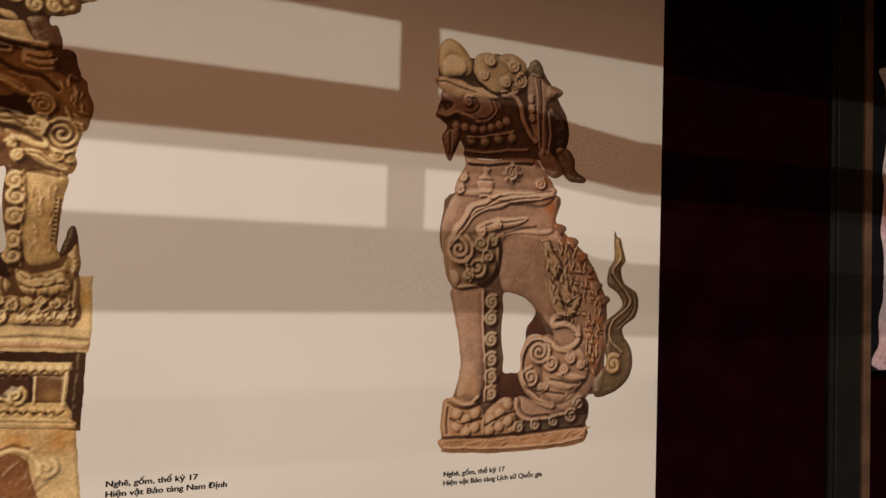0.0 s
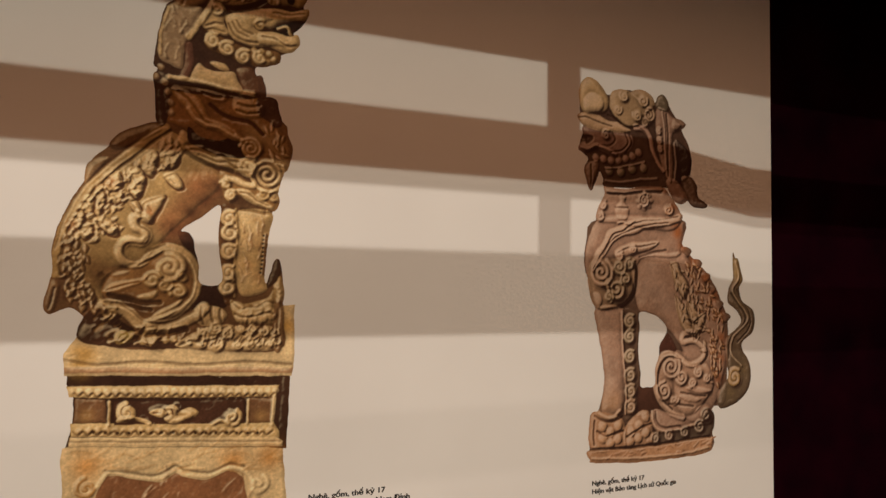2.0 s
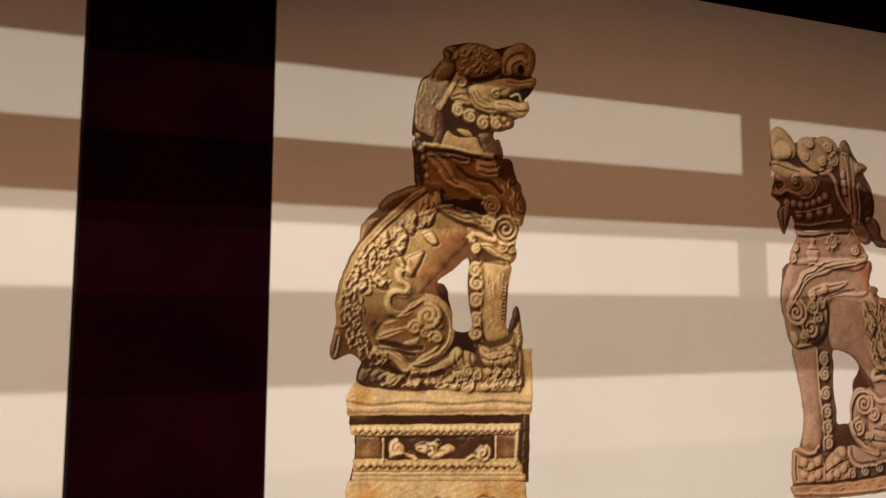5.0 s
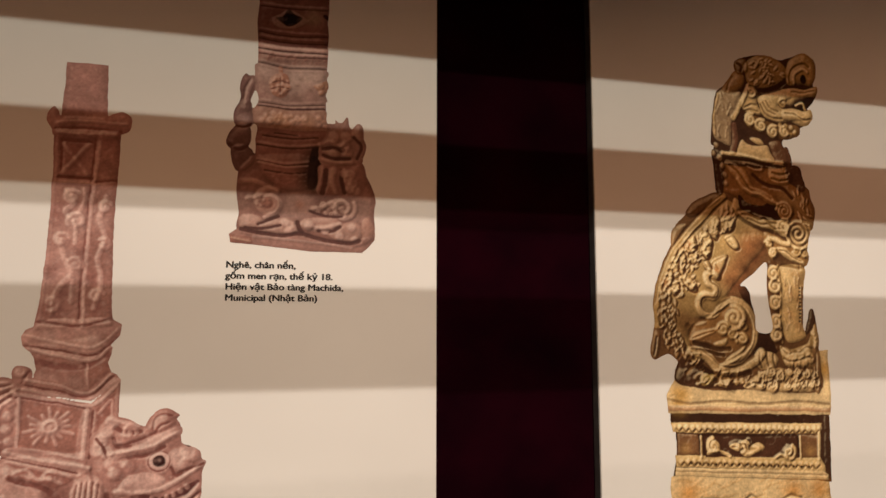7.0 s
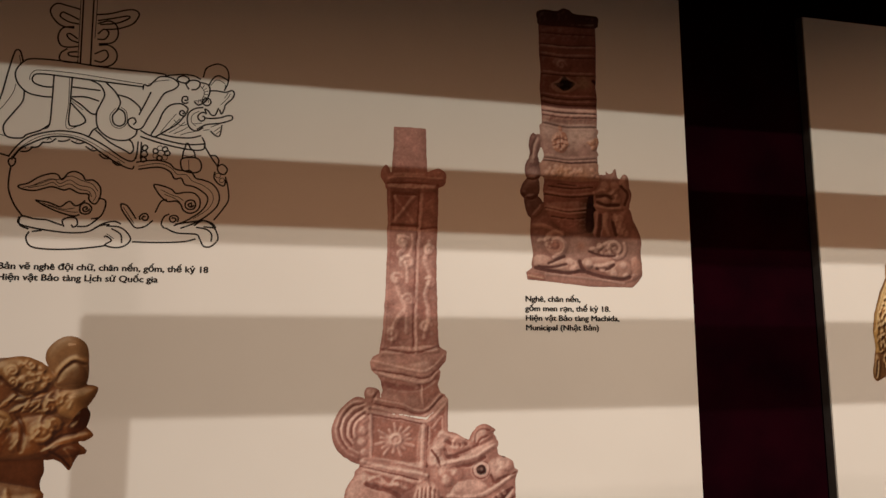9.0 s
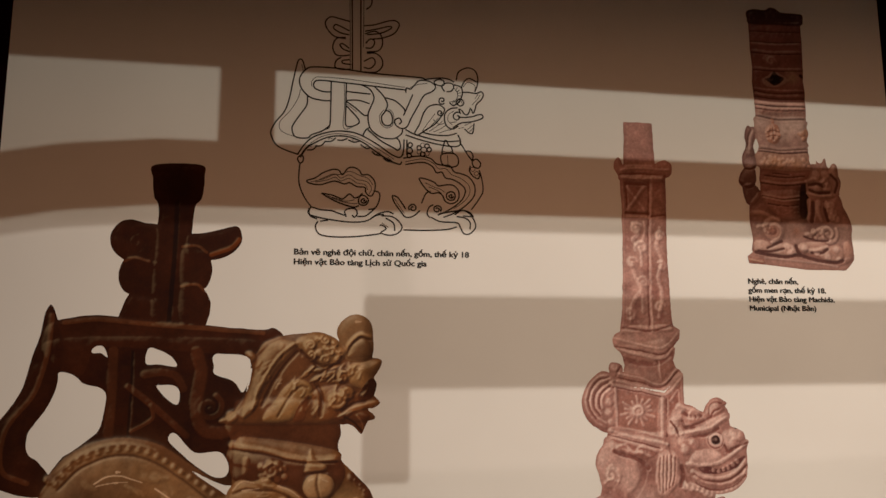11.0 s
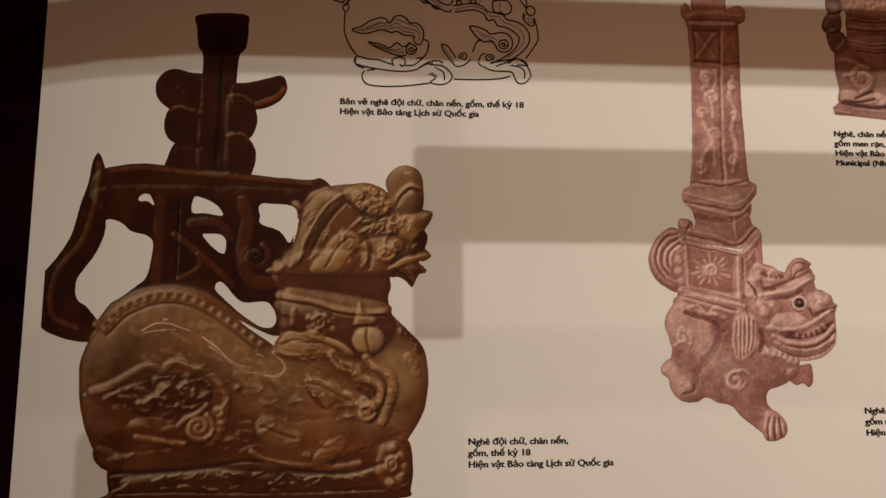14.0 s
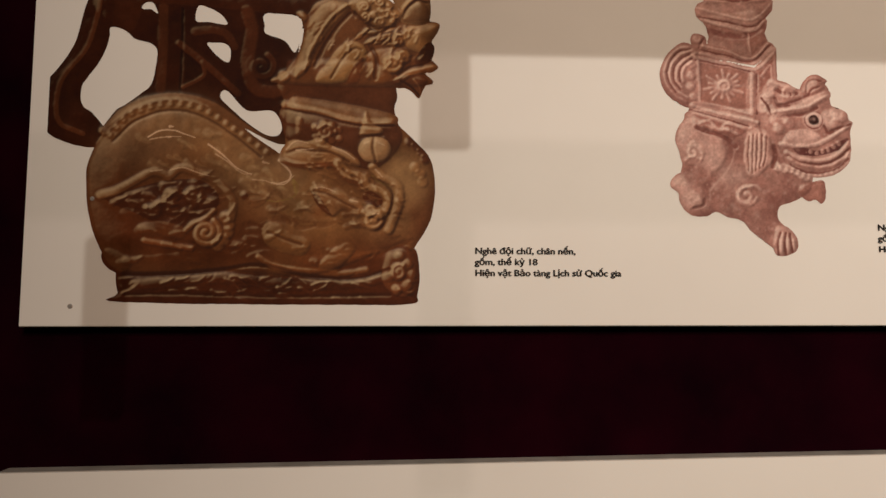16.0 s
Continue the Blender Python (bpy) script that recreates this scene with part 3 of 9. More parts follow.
lion.line([(1029, 210), (1056, 207), (1083, 203)], 2, -4, DUSK, 0.0, False, 0.5)
lion.shape([(1039, 191), (1077, 188), (1095, 201), (1113, 205), (1125, 196), (1125, 171), (1088, 168), (1039, 163), (1003, 166), (989, 191), (1002, 203)], BODY, 8, 16)
lion.line([(993, 199), (996, 179), (1014, 165), (1055, 165), (1088, 172)], 3.2, 5, (0.45, 0.33, 0.24))
lion.line([(1000, 199), (1003, 182), (1018, 171), (1055, 171)], 1.4, -4, DUSK, 0.0, False, 0.5)
lion.shape([(990, 158), (1044, 165), (1091, 170), (1111, 192), (1129, 191), (1126, 157), (1088, 143), (991, 144)], (0.125, 0.10, 0.078), 3, 6)
lion.curl([(1112, 187)], 11, 1.5, 60, 1, 3.2, 6, (0.19, 0.15, 0.11))
lion.curl([(1098, 166)], 12, 1.6, 60, 1, 3.2, 6, (0.18, 0.145, 0.105))
lion.curl([(1065, 159)], 10, 1.5, 60, 1, 3, 6, (0.20, 0.155, 0.11))
lion.curl([(1031, 156)], 10, 1.5, 60, 1, 3, 6, (0.24, 0.17, 0.12))
lion.curl([(1001, 154)], 10, 1.5, 60, 1, 3, 6, (0.25, 0.19, 0.13))
lion.shape([(877, 374), (928, 378), (934, 355), (935, 299), (937, 251), (929, 201), (891, 204), (893, 237), (894, 269), (884, 328)], BODY, 9, 20)
lion.tint([(899, 340), (904, 292), (908, 252), (897, 364)], 16, (0.45, 0.35, 0.285), 0.55)
lion.tint([(901, 213), (916, 220)], 18, (0.44, 0.30, 0.18), 0.5)
lion.shape([(931, 372), (962, 368), (968, 339), (963, 298), (970, 270), (962, 234), (959, 200), (936, 190), (935, 251), (932, 307)], (0.14, 0.10, 0.075), 3, 5)
lion.line([(930, 368), (933, 299), (939, 235), (937, 199)], 2.4, 5, (0.42, 0.30, 0.22))
lion.curl([(947, 353)], 12.5, 1.6, 60, 1, 3.6, 6, (0.32, 0.275, 0.185))
lion.curl([(947, 327)], 12.5, 1.6, 60, 1, 3.6, 6, (0.30, 0.265, 0.185))
lion.curl([(948, 293)], 12.5, 1.6, 60, 1, 3.6, 6, (0.31, 0.265, 0.18))
lion.curl([(948, 262)], 12.5, 1.6, 60, 1, 3.6, 6, (0.32, 0.26, 0.18))
lion.curl([(949, 235)], 12.5, 1.6, 60, 1, 3.6, 6, (0.33, 0.26, 0.175))
lion.curl([(949, 209)], 12.5, 1.6, 60, 1, 3.6, 6, (0.36, 0.26, 0.175))
lion.shape([(867, 452), (902, 457), (954, 461), (959, 437), (948, 396), (923, 379), (881, 373), (862, 412)], (0.38, 0.285, 0.195), 5, 8)
lion.curl([(888, 434)], 24, 2.2, 60, -1, 4, 7, (0.43, 0.32, 0.23))
lion.curl([(920, 407)], 19, 1.8, 150, 1, 4, 7, (0.36, 0.29, 0.185))
lion.curl([(925, 444)], 13, 1.6, 20, -1, 3.4, 6, (0.31, 0.265, 0.175))
lion.curl([(946, 449)], 10, 1.4, 90, 1, 3, 5, (0.30, 0.26, 0.18))
lion.curl([(904, 394)], 10, 1.5, 300, 1, 3, 5, (0.33, 0.275, 0.18))
lion.curl([(938, 424)], 11, 1.5, 220, -1, 3, 6, (0.31, 0.26, 0.17))
lion.curl([(905, 415)], 9, 1.4, 40, 1, 3, 5, (0.36, 0.28, 0.19))
lion.shape([(872, 400), (885, 401), (891, 388), (882, 374), (874, 384)], (0.42, 0.31, 0.22), 5, 7)
lion.line([(958, 453), (961, 425), (952, 392), (929, 377)], 2.4, -4, DUSK, 0.0, False, 0.5)
lion.shape([(868, 198), (881, 206), (920, 197), (936, 183), (939, 155), (931, 141), (869, 146)], (0.43, 0.285, 0.18), 7, 12)
lion.shape([(938, 178), (966, 201), (987, 200), (993, 179), (996, 159), (987, 142), (938, 144)], (0.42, 0.285, 0.185), 7, 12)
lion.line([(882, 206), (898, 196), (915, 195), (926, 203)], 4, 6, (0.47, 0.335, 0.22))
lion.line([(876, 200), (896, 189), (918, 188), (931, 195)], 1.5, -5, (0.2, 0.11, 0.07), 0.0, False, 0.5)
lion.beads([(892, 181), (908, 171), (923, 180)], 3, 9, 6, (0.47, 0.32, 0.20))
lion.beads([(893, 162), (907, 153), (922, 159)], 3, 9, 6, (0.47, 0.32, 0.20))
lion.beads([(950, 168), (968, 179), (980, 191)], 3, 9, 6, (0.46, 0.32, 0.21))
lion.beads([(948, 153), (966, 157), (980, 164)], 3, 9, 6, (0.45, 0.31, 0.20))
lion.line([(876, 191), (874, 171), (876, 152)], 1.6, -5, (0.2, 0.11, 0.07), 0.0, False, 0.5)
lion.line([(881, 174), (900, 165), (920, 169), (934, 171)], 1.5, -5, (0.2, 0.11, 0.07), 0.0, False, 0.5)
lion.line([(941, 161), (961, 169), (976, 176), (991, 179)], 1.5, -5, (0.2, 0.11, 0.07), 0.0, False, 0.5)
lion.shape([(866, 145), (950, 142), (1121, 148), (1127, 142), (1119, 122), (1055, 117), (960, 117), (876, 123), (867, 129)], (0.47, 0.305, 0.185), 4, 6)
lion.line([(866, 145), (950, 142), (1028, 144), (1122, 148)], 2.2, -5, DUSK, 0.0, False, 0.5)
lion.line([(871, 130), (960, 124), (1055, 123), (1116, 129)], 2, 2.5, (0.50, 0.34, 0.21))
lion.strands([(869, 141), (950, 138), (1118, 142), (1113, 126), (960, 121), (874, 127)], 30, 14, 8, 1.8, 1.6, 5, (0.36, 0.20, 0.11), 0.4)
lion.hole([(967, 368), (1004, 361), (1025, 338), (1010, 313), (1007, 293), (1000, 273), (999, 244), (982, 241), (969, 244), (968, 270), (964, 298), (966, 339)])
lion.shape([(894, 580), (926, 576), (1010, 585), (1031, 572), (1052, 547), (1057, 529), (1029, 509), (926, 517), (880, 519), (881, 543), (894, 564)], BODY, 8, 20)
lion.shape([(844, 698), (846, 746), (863, 758), (882, 751), (900, 734), (922, 746), (953, 748), (976, 749), (997, 732), (1005, 744), (1018, 747), (1029, 731), (1047, 709), (1067, 701), (1058, 690), (1074, 663), (1080, 638), (1073, 610), (1088, 596), (1095, 573), (1114, 559), (1106, 554), (1081, 556), (1067, 567), (1056, 559), (1040, 564), (1030, 580), (1014, 585), (901, 578), (891, 592), (884, 603), (877, 587), (866, 569), (857, 590), (854, 607), (861, 624), (844, 636), (845, 648), (851, 673)], (0.105, 0.07, 0.055), 2, 8)
lion.shape([(1041, 669), (1063, 662), (1080, 642), (1077, 611), (1057, 597), (1036, 601)], (0.05, 0.034, 0.03), 5, 12)
lion.shape([(843, 716), (843, 738), (851, 753), (865, 760), (885, 750), (899, 732), (903, 718), (895, 704), (872, 700), (853, 700)], (0.48, 0.385, 0.225), 9, 14)
lion.shape([(851, 706), (853, 724), (868, 735), (885, 731), (892, 717), (885, 703), (863, 700)], (0.57, 0.475, 0.315), 6, 14)
lion.shape([(904, 722), (909, 741), (932, 748), (954, 742), (971, 730), (977, 711), (964, 689), (942, 684), (919, 695), (906, 708)], (0.45, 0.365, 0.235), 8, 16)
lion.shape([(948, 745), (971, 751), (992, 743), (998, 726), (979, 713), (964, 728)], (0.41, 0.325, 0.21), 7, 10)
lion.curl([(934, 736)], 11, 1.6, 60, 1, 3, 5)
lion.curl([(962, 705)], 10, 1.6, 160, 1, 2.8, 5)
lion.curl([(974, 732)], 10, 1.5, 30, -1, 2.8, 5)
lion.curl([(922, 711)], 8, 1.3, 30, -1, 2.4, 3)
lion.curl([(987, 709)], 13, 1.8, 100, -1, 3.2, 6, (0.36, 0.28, 0.19))
lion.curl([(979, 695)], 9, 1.5, 0, 1, 2.8, 5, (0.34, 0.26, 0.18))
lion.line([(906, 706), (920, 693), (943, 683), (966, 687)], 2, -5, DUSK, 0.0, False, 0.5)
lion.shape([(841, 695), (858, 701), (882, 698), (902, 691), (927, 688), (948, 677), (922, 672), (897, 672), (877, 669), (858, 675), (845, 682)], (0.47, 0.365, 0.235), 6, 9)
lion.line([(843, 690), (860, 692), (882, 686), (909, 682)], 1.4, -4, DUSK, 0.0, False, 0.5)
lion.line([(900, 700), (912, 697), (927, 688)], 1.6, -4, DUSK, 0.0, False, 0.5)
lion.shape([(851, 676), (877, 671), (902, 671), (932, 673), (953, 666), (948, 647), (927, 632), (902, 632), (877, 640), (858, 633), (842, 636), (845, 646), (859, 654), (850, 665)], (0.255, 0.175, 0.15), 8, 14)
lion.curl([(897, 666)], 9, 1.4, 60, 1, 2.6, 5)
lion.tint([(897, 666)], 5, (0.05, 0.03, 0.03), 0.8)
lion.line([(910, 670), (916, 659), (904, 648), (882, 647)], 1.5, -4, DUSK, 0.0, False, 0.5)
lion.line([(936, 672), (943, 657), (931, 643), (908, 637)], 1.4, -4, DUSK, 0.0, False, 0.5)
lion.line([(944, 671), (950, 656), (937, 637)], 1.4, -4, DUSK, 0.0, False, 0.5)
lion.line([(845, 642), (862, 638), (877, 646), (897, 642), (917, 634)], 3.6, 6, (0.30, 0.205, 0.175))
lion.line([(850, 658), (868, 658), (859, 650)], 3.4, -6, (0.04, 0.025, 0.022), 0.0, False, 0.5)
lion.beads([(877, 625), (897, 624), (919, 624), (943, 630), (965, 641)], 7, 8, 6, (0.27, 0.185, 0.15))
lion.beads([(904, 605), (924, 604), (950, 610), (975, 615)], 4, 9, 7, (0.17, 0.15, 0.105))
lion.line([(896, 610), (924, 613), (952, 619), (977, 626)], 2.4, 4, (0.16, 0.12, 0.09))
lion.line([(896, 588), (931, 588), (972, 595), (1003, 599)], 3, 3, (0.13, 0.09, 0.07))
lion.shape([(853, 605), (865, 617), (882, 619), (880, 601), (872, 583), (866, 569), (858, 586)], (0.20, 0.135, 0.10), 6, 8)
lion.line([(867, 613), (868, 590), (866, 574)], 1.4, -4, DUSK, 0.0, False, 0.5)
lion.shape([(1001, 718), (1018, 724), (1037, 711), (1058, 698), (1045, 685), (1037, 673), (1036, 595), (1019, 613), (1004, 658)], (0.31, 0.225, 0.18), 7, 12)
lion.curl([(1008, 682)], 7, 1.4, 60, 1, 2.4, 5)
lion.curl([(1010, 666)], 7, 1.4, 60, 1, 2.4, 5)
lion.curl([(1011, 651)], 7, 1.4, 60, 1, 2.4, 5)
lion.line([(1024, 714), (1028, 681), (1028, 638), (1029, 605)], 1.6, -5, DUSK, 0.0, False, 0.5)
lion.line([(1015, 717), (1020, 688), (1022, 646), (1025, 617)], 1.8, 4)
lion.line([(958, 684), (976, 683), (989, 669), (994, 648), (1005, 628), (1018, 613)], 6.5, 7, (0.37, 0.26, 0.21), 0.35)
lion.line([(968, 684), (982, 672), (988, 650), (999, 630)], 1.3, -4, DUSK, 0.0, False, 0.5)
lion.shape([(1001, 725), (1005, 743), (1018, 748), (1029, 733), (1025, 719)], (0.14, 0.125, 0.09), 6, 8)
lion.shape([(1042, 709), (1068, 702), (1056, 689), (1038, 689)], (0.27, 0.195, 0.15), 5, 6)
lion.line([(1041, 665), (1046, 631), (1043, 602)], 3, 3, (0.09, 0.065, 0.055))
lion.shape([(1023, 596), (1041, 601), (1061, 586), (1071, 567), (1056, 557), (1037, 568)], (0.28, 0.195, 0.155), 6, 9)
lion.shape([(1057, 603), (1079, 607), (1093, 592), (1096, 573), (1116, 559), (1106, 553), (1083, 555), (1072, 567)], (0.135, 0.098, 0.078), 6, 8)
lion.line([(899, 572), (931, 573), (972, 580), (1012, 582)], 4.4, 6, (0.38, 0.275, 0.215))
lion.line([(899, 567), (931, 567), (972, 574), (1012, 575)], 1.6, -5, DUSK, 0.0, False, 0.5)
lion.shape([(924, 566), (939, 566), (937, 554), (945, 542), (939, 525), (921, 524), (915, 541), (925, 554)], (0.41, 0.30, 0.23), 6, 8)
lion.line([(917, 544), (943, 545)], 1.3, -4, DUSK, 0.0, False, 0.5)
lion.curl([(977, 560)], 13, 2.0, 60, 1, 2.8, 6, (0.40, 0.295, 0.23))
lion.beads([(977, 573), (990, 566), (989, 553), (977, 546), (964, 551), (964, 565), (976, 572)], 9, 5, 4)
lion.curl([(892, 547)], 9, 1.4, 60, 1, 2.8, 5)
lion.curl([(884, 528)], 9, 1.4, 60, -1, 2.8, 5)
lion.curl([(1029, 546)], 10, 1.4, 60, -1, 2.8, 5, (0.40, 0.24, 0.14))
lion.tint([(1040, 551), (1045, 522), (1049, 505)], 9, (0.40, 0.15, 0.05), 0.7)
lion.shape([(1056, 541), (1024, 532), (982, 530), (951, 525), (926, 514), (901, 504), (891, 484), (876, 468), (867, 440), (876, 435), (894, 460), (909, 481), (931, 495), (961, 502), (976, 509), (1018, 516), (1055, 527)], (0.46, 0.34, 0.255), 7, 8)
lion.line([(1051, 536), (1008, 527), (977, 524), (951, 517), (933, 505), (913, 498), (901, 481), (886, 460), (872, 439)], 1.4, -5, DUSK, 0.0, False, 0.5)
lion.line([(1029, 523), (977, 516), (951, 508), (928, 499), (908, 487), (892, 464)], 1.3, -4, DUSK, 0.0, False, 0.5)
lion.line([(921, 517), (933, 520), (946, 517), (956, 525)], 2.2, 4)
lion.shape([(916, 473), (946, 486), (971, 488), (1008, 490), (992, 476), (961, 467), (930, 459), (917, 461)], (0.43, 0.315, 0.235), 6, 8)
lion.line([(920, 468), (946, 478), (971, 480), (1000, 486)], 1.4, -4, DUSK, 0.0, False, 0.5)
lion.curl([(926, 463)], 9, 1.5, 60, 1, 3, 5)
lion.curl([(952, 474)], 8, 1.4, 60, -1, 2.6, 5)
lion.line([(966, 462), (992, 469), (1023, 475)], 2, -3, DUSK, 0.0, False, 0.5)
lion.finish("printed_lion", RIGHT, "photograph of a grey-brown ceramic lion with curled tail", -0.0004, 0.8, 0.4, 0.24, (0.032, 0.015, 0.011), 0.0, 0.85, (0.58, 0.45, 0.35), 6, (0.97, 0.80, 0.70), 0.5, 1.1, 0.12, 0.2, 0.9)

# ---- lion on a tall moulded pedestal ----
CREAM, HONEY, SAND, BARK, PITCH = (0.76, 0.64, 0.41), (0.48, 0.345, 0.165), (0.62, 0.475, 0.265), (0.15, 0.080, 0.030), (0.022, 0.011, 0.008)
guard = Picture(78, 404, 60, 864, 23)
guard.unit = 0.72
guard.shape([(110.0, 153.0), (106.0, 194.0), (108.0, 208.0), (117.0, 210.0), (353.0, 192.0), (371.0, 187.0), (377.0, 126.0), (389.0, 22.0), (105.0, 62.0)], CREAM, 5, 8, 0, True)
guard.shape([(369.0, 288.0), (379.0, 284.0), (377.0, 218.0), (371.0, 187.0), (363.0, 188.0)], (0.08, 0.045, 0.028), 2, 6, 0, True)
guard.shape([(109.0, 298.0), (366.0, 288.0), (363.0, 266.0), (363.0, 211.0), (368.0, 189.0), (111.0, 209.0), (117.0, 235.0), (118.0, 269.0), (110.0, 285.0)], (0.045, 0.022, 0.015), 2, 8, 0, True)
guard.shape([(351.0, 298.0), (377.0, 294.0), (376.0, 187.0), (354.0, 189.0)], (0.06, 0.032, 0.022), 1, 6, 0, True)
guard.shape([(105.0, 321.0), (123.0, 348.0), (126.0, 356.0), (358.0, 353.0), (363.0, 380.0), (382.0, 380.0), (384.0, 313.0), (381.0, 284.0), (106.0, 295.0)], CREAM, 4, 8, 0, True)
guard.tint([(373.0, 353.0), (130.0, 320.0), (124.0, 306.0)], 16, (0.62, 0.40, 0.12), 0.8)
guard.line([(105.0, 314.0), (144.0, 307.0), (200.0, 309.0), (258.0, 303.0), (319.0, 305.0), (380.0, 300.0)], 3, -3.5, BARK, 0.0, False, 0.45)
guard.line([(105.0, 301.0), (165.0, 300.0), (236.0, 296.0), (312.0, 295.0), (381.0, 291.0)], 6, 3.5, (0.50, 0.33, 0.20))
guard.shape([(110.0, 282.0), (364.0, 272.0), (360.0, 257.0), (113.0, 268.0)], (0.66, 0.52, 0.28), 5, 6, 0, True)
guard.beads([(115.0, 276.0), (173.0, 272.0), (237.0, 271.0), (297.0, 267.0), (360.0, 265.0)], 26, 6.5, 3.5, CREAM)
guard.shape([(120.0, 266.0), (152.0, 264.0), (154.0, 236.0), (118.0, 238.0)], (0.20, 0.11, 0.06), 3, 5, 0, True)
guard.shape([(324.0, 257.0), (357.0, 255.0), (358.0, 223.0), (323.0, 225.0)], (0.20, 0.11, 0.06), 3, 5, 0, True)
guard.tint([(132.0, 245.0), (341.0, 232.0)], 12, (0.42, 0.27, 0.12), 0.8)
guard.line([(358.0, 257.0), (356.0, 220.0)], 4, 4, CREAM)
guard.curl([(177.0, 246.0)], 13, 1.4, 60, 1, 3.5, 4, (0.66, 0.52, 0.28))
guard.curl([(225.0, 241.0)], 15, 1.3, 30, 1, 4, 4, (0.66, 0.52, 0.28))
guard.curl([(237.0, 250.0)], 9, 1.3, 200, -1, 3, 4, (0.66, 0.52, 0.28))
guard.line([(205.0, 248.0), (219.0, 252.0), (238.0, 246.0), (252.0, 238.0), (231.0, 231.0)], 5, 4, (0.44, 0.28, 0.11))
guard.curl([(302.0, 235.0)], 12, 1.4, 100, -1, 3.5, 4, (0.66, 0.52, 0.28))
guard.line([(184.0, 238.0), (198.0, 240.0), (209.0, 231.0)], 4, 3, (0.66, 0.52, 0.28))
guard.line([(279.0, 226.0), (290.0, 231.0), (298.0, 239.0)], 4, 3, (0.66, 0.52, 0.28))
guard.shape([(115.0, 237.0), (359.0, 222.0), (366.0, 210.0), (366.0, 202.0), (116.0, 221.0)], (0.66, 0.52, 0.28), 4, 5, 0, True)
guard.beads([(126.0, 227.0), (181.0, 224.0), (238.0, 219.0), (298.0, 216.0), (353.0, 212.0)], 24, 6.5, 3.5, (0.56, 0.40, 0.20))
guard.beads([(141.0, 224.0), (181.0, 221.0), (238.0, 217.0), (298.0, 213.0), (337.0, 210.0)], 16, 3, -3, PITCH)
guard.shape([(115.0, 220.0), (363.0, 203.0), (371.0, 197.0), (370.0, 190.0), (114.0, 209.0)], CREAM, 4, 5, 0, True)
guard.line([(113.0, 215.0), (239.0, 206.0), (368.0, 197.0)], 2, -2.5, BARK, 0.0, False, 0.45)
guard.tint([(307.0, 176.0), (354.0, 177.0), (134.0, 184.0)], 24, (0.60, 0.29, 0.06), 0.75)
guard.shape([(150.0, 160.0), (162.0, 170.0), (190.0, 164.0), (218.0, 157.0), (232.0, 164.0), (238.0, 166.0), (254.0, 158.0), (277.0, 155.0), (299.0, 164.0), (316.0, 156.0), (323.0, 137.0), (333.0, 30.0), (138.0, 57.0)], (0.28, 0.14, 0.075), 2, 8)
guard.line([(147.0, 158.0), (159.0, 175.0), (179.0, 169.0), (211.0, 161.0), (227.0, 165.0), (237.0, 171.0), (248.0, 163.0), (277.0, 159.0), (303.0, 167.0), (324.0, 159.0), (335.0, 142.0)], 4.5, 4, CREAM)
guard.line([(155.0, 177.0), (179.0, 173.0), (211.0, 166.0), (226.0, 170.0), (236.0, 176.0), (248.0, 169.0), (277.0, 164.0), (303.0, 172.0), (322.0, 167.0)], 2.2, -4, PITCH, 0.0, False, 0.45)
guard.curl([(135.0, 157.0)], 18, 1.4, 100, 1, 5, 4, (0.48, 0.29, 0.11))
guard.curl([(340.0, 142.0)], 18, 1.4, 60, -1, 5, 4, CREAM)
guard.unit = 1.0
guard.line([(119, 273), (124, 269), (129, 273), (134, 268), (139, 272), (144, 267), (150, 271), (155, 267), (160, 271), (165, 266), (170, 270), (176, 266), (181, 270), (186, 265), (192, 269), (197, 265), (202, 269), (207, 264), (213, 268), (218, 263), (224, 268), (229, 263), (235, 267), (240, 262), (245, 266), (251, 262), (256, 266), (262, 261), (267, 265), (273, 261), (279, 265), (284, 260), (290, 264), (295, 259), (301, 264), (307, 259), (312, 263), (318, 258), (324, 262), (329, 258), (335, 262), (341, 257), (347, 261), (352, 256), (358, 261)], 1.2, -4, (0.30, 0.18, 0.08), 0.0, False, 0.6)
guard.line([(118, 227), (124, 222), (130, 226), (135, 221), (141, 225), (146, 220), (152, 224), (158, 220), (164, 224), (169, 219), (175, 223), (181, 218), (187, 222), (192, 217), (198, 221), (204, 217), (210, 220), (216, 216), (222, 220), (228, 215), (234, 219), (239, 214), (246, 218), (251, 213), (258, 217), (264, 212), (270, 216), (276, 212), (282, 216), (288, 211), (294, 215), (300, 210), (307, 214), (313, 209), (319, 213), (325, 208), (331, 212), (338, 207), (344, 211), (350, 207), (357, 211)], 1.3, -4, (0.20, 0.11, 0.05), 0.0, False, 0.6)
guard.shape([(162, 261), (318, 255), (320, 224), (163, 232)], (0.075, 0.036, 0.024), 1, 4, 0, True)
guard.curl([(178, 246)], 12, 1.5, 100, 1, 3.6, 5, (0.62, 0.47, 0.25))
guard.line([(168, 237), (182, 239), (196, 235), (204, 231)], 3, 5, (0.62, 0.47, 0.25))
guard.shape([(203, 245), (215, 250), (223, 244), (218, 238), (210, 240)], (0.64, 0.49, 0.27), 5, 6)
guard.shape([(222, 249), (230, 254), (238, 248), (236, 240), (227, 240)], (0.68, 0.53, 0.30), 5, 6)
guard.shape([(237, 242), (250, 249), (262, 243), (256, 236), (243, 235)], (0.58, 0.43, 0.22), 5, 6)
guard.shape([(221, 238), (233, 240), (245, 234), (238, 229), (225, 231)], (0.64, 0.49, 0.27), 5, 6)
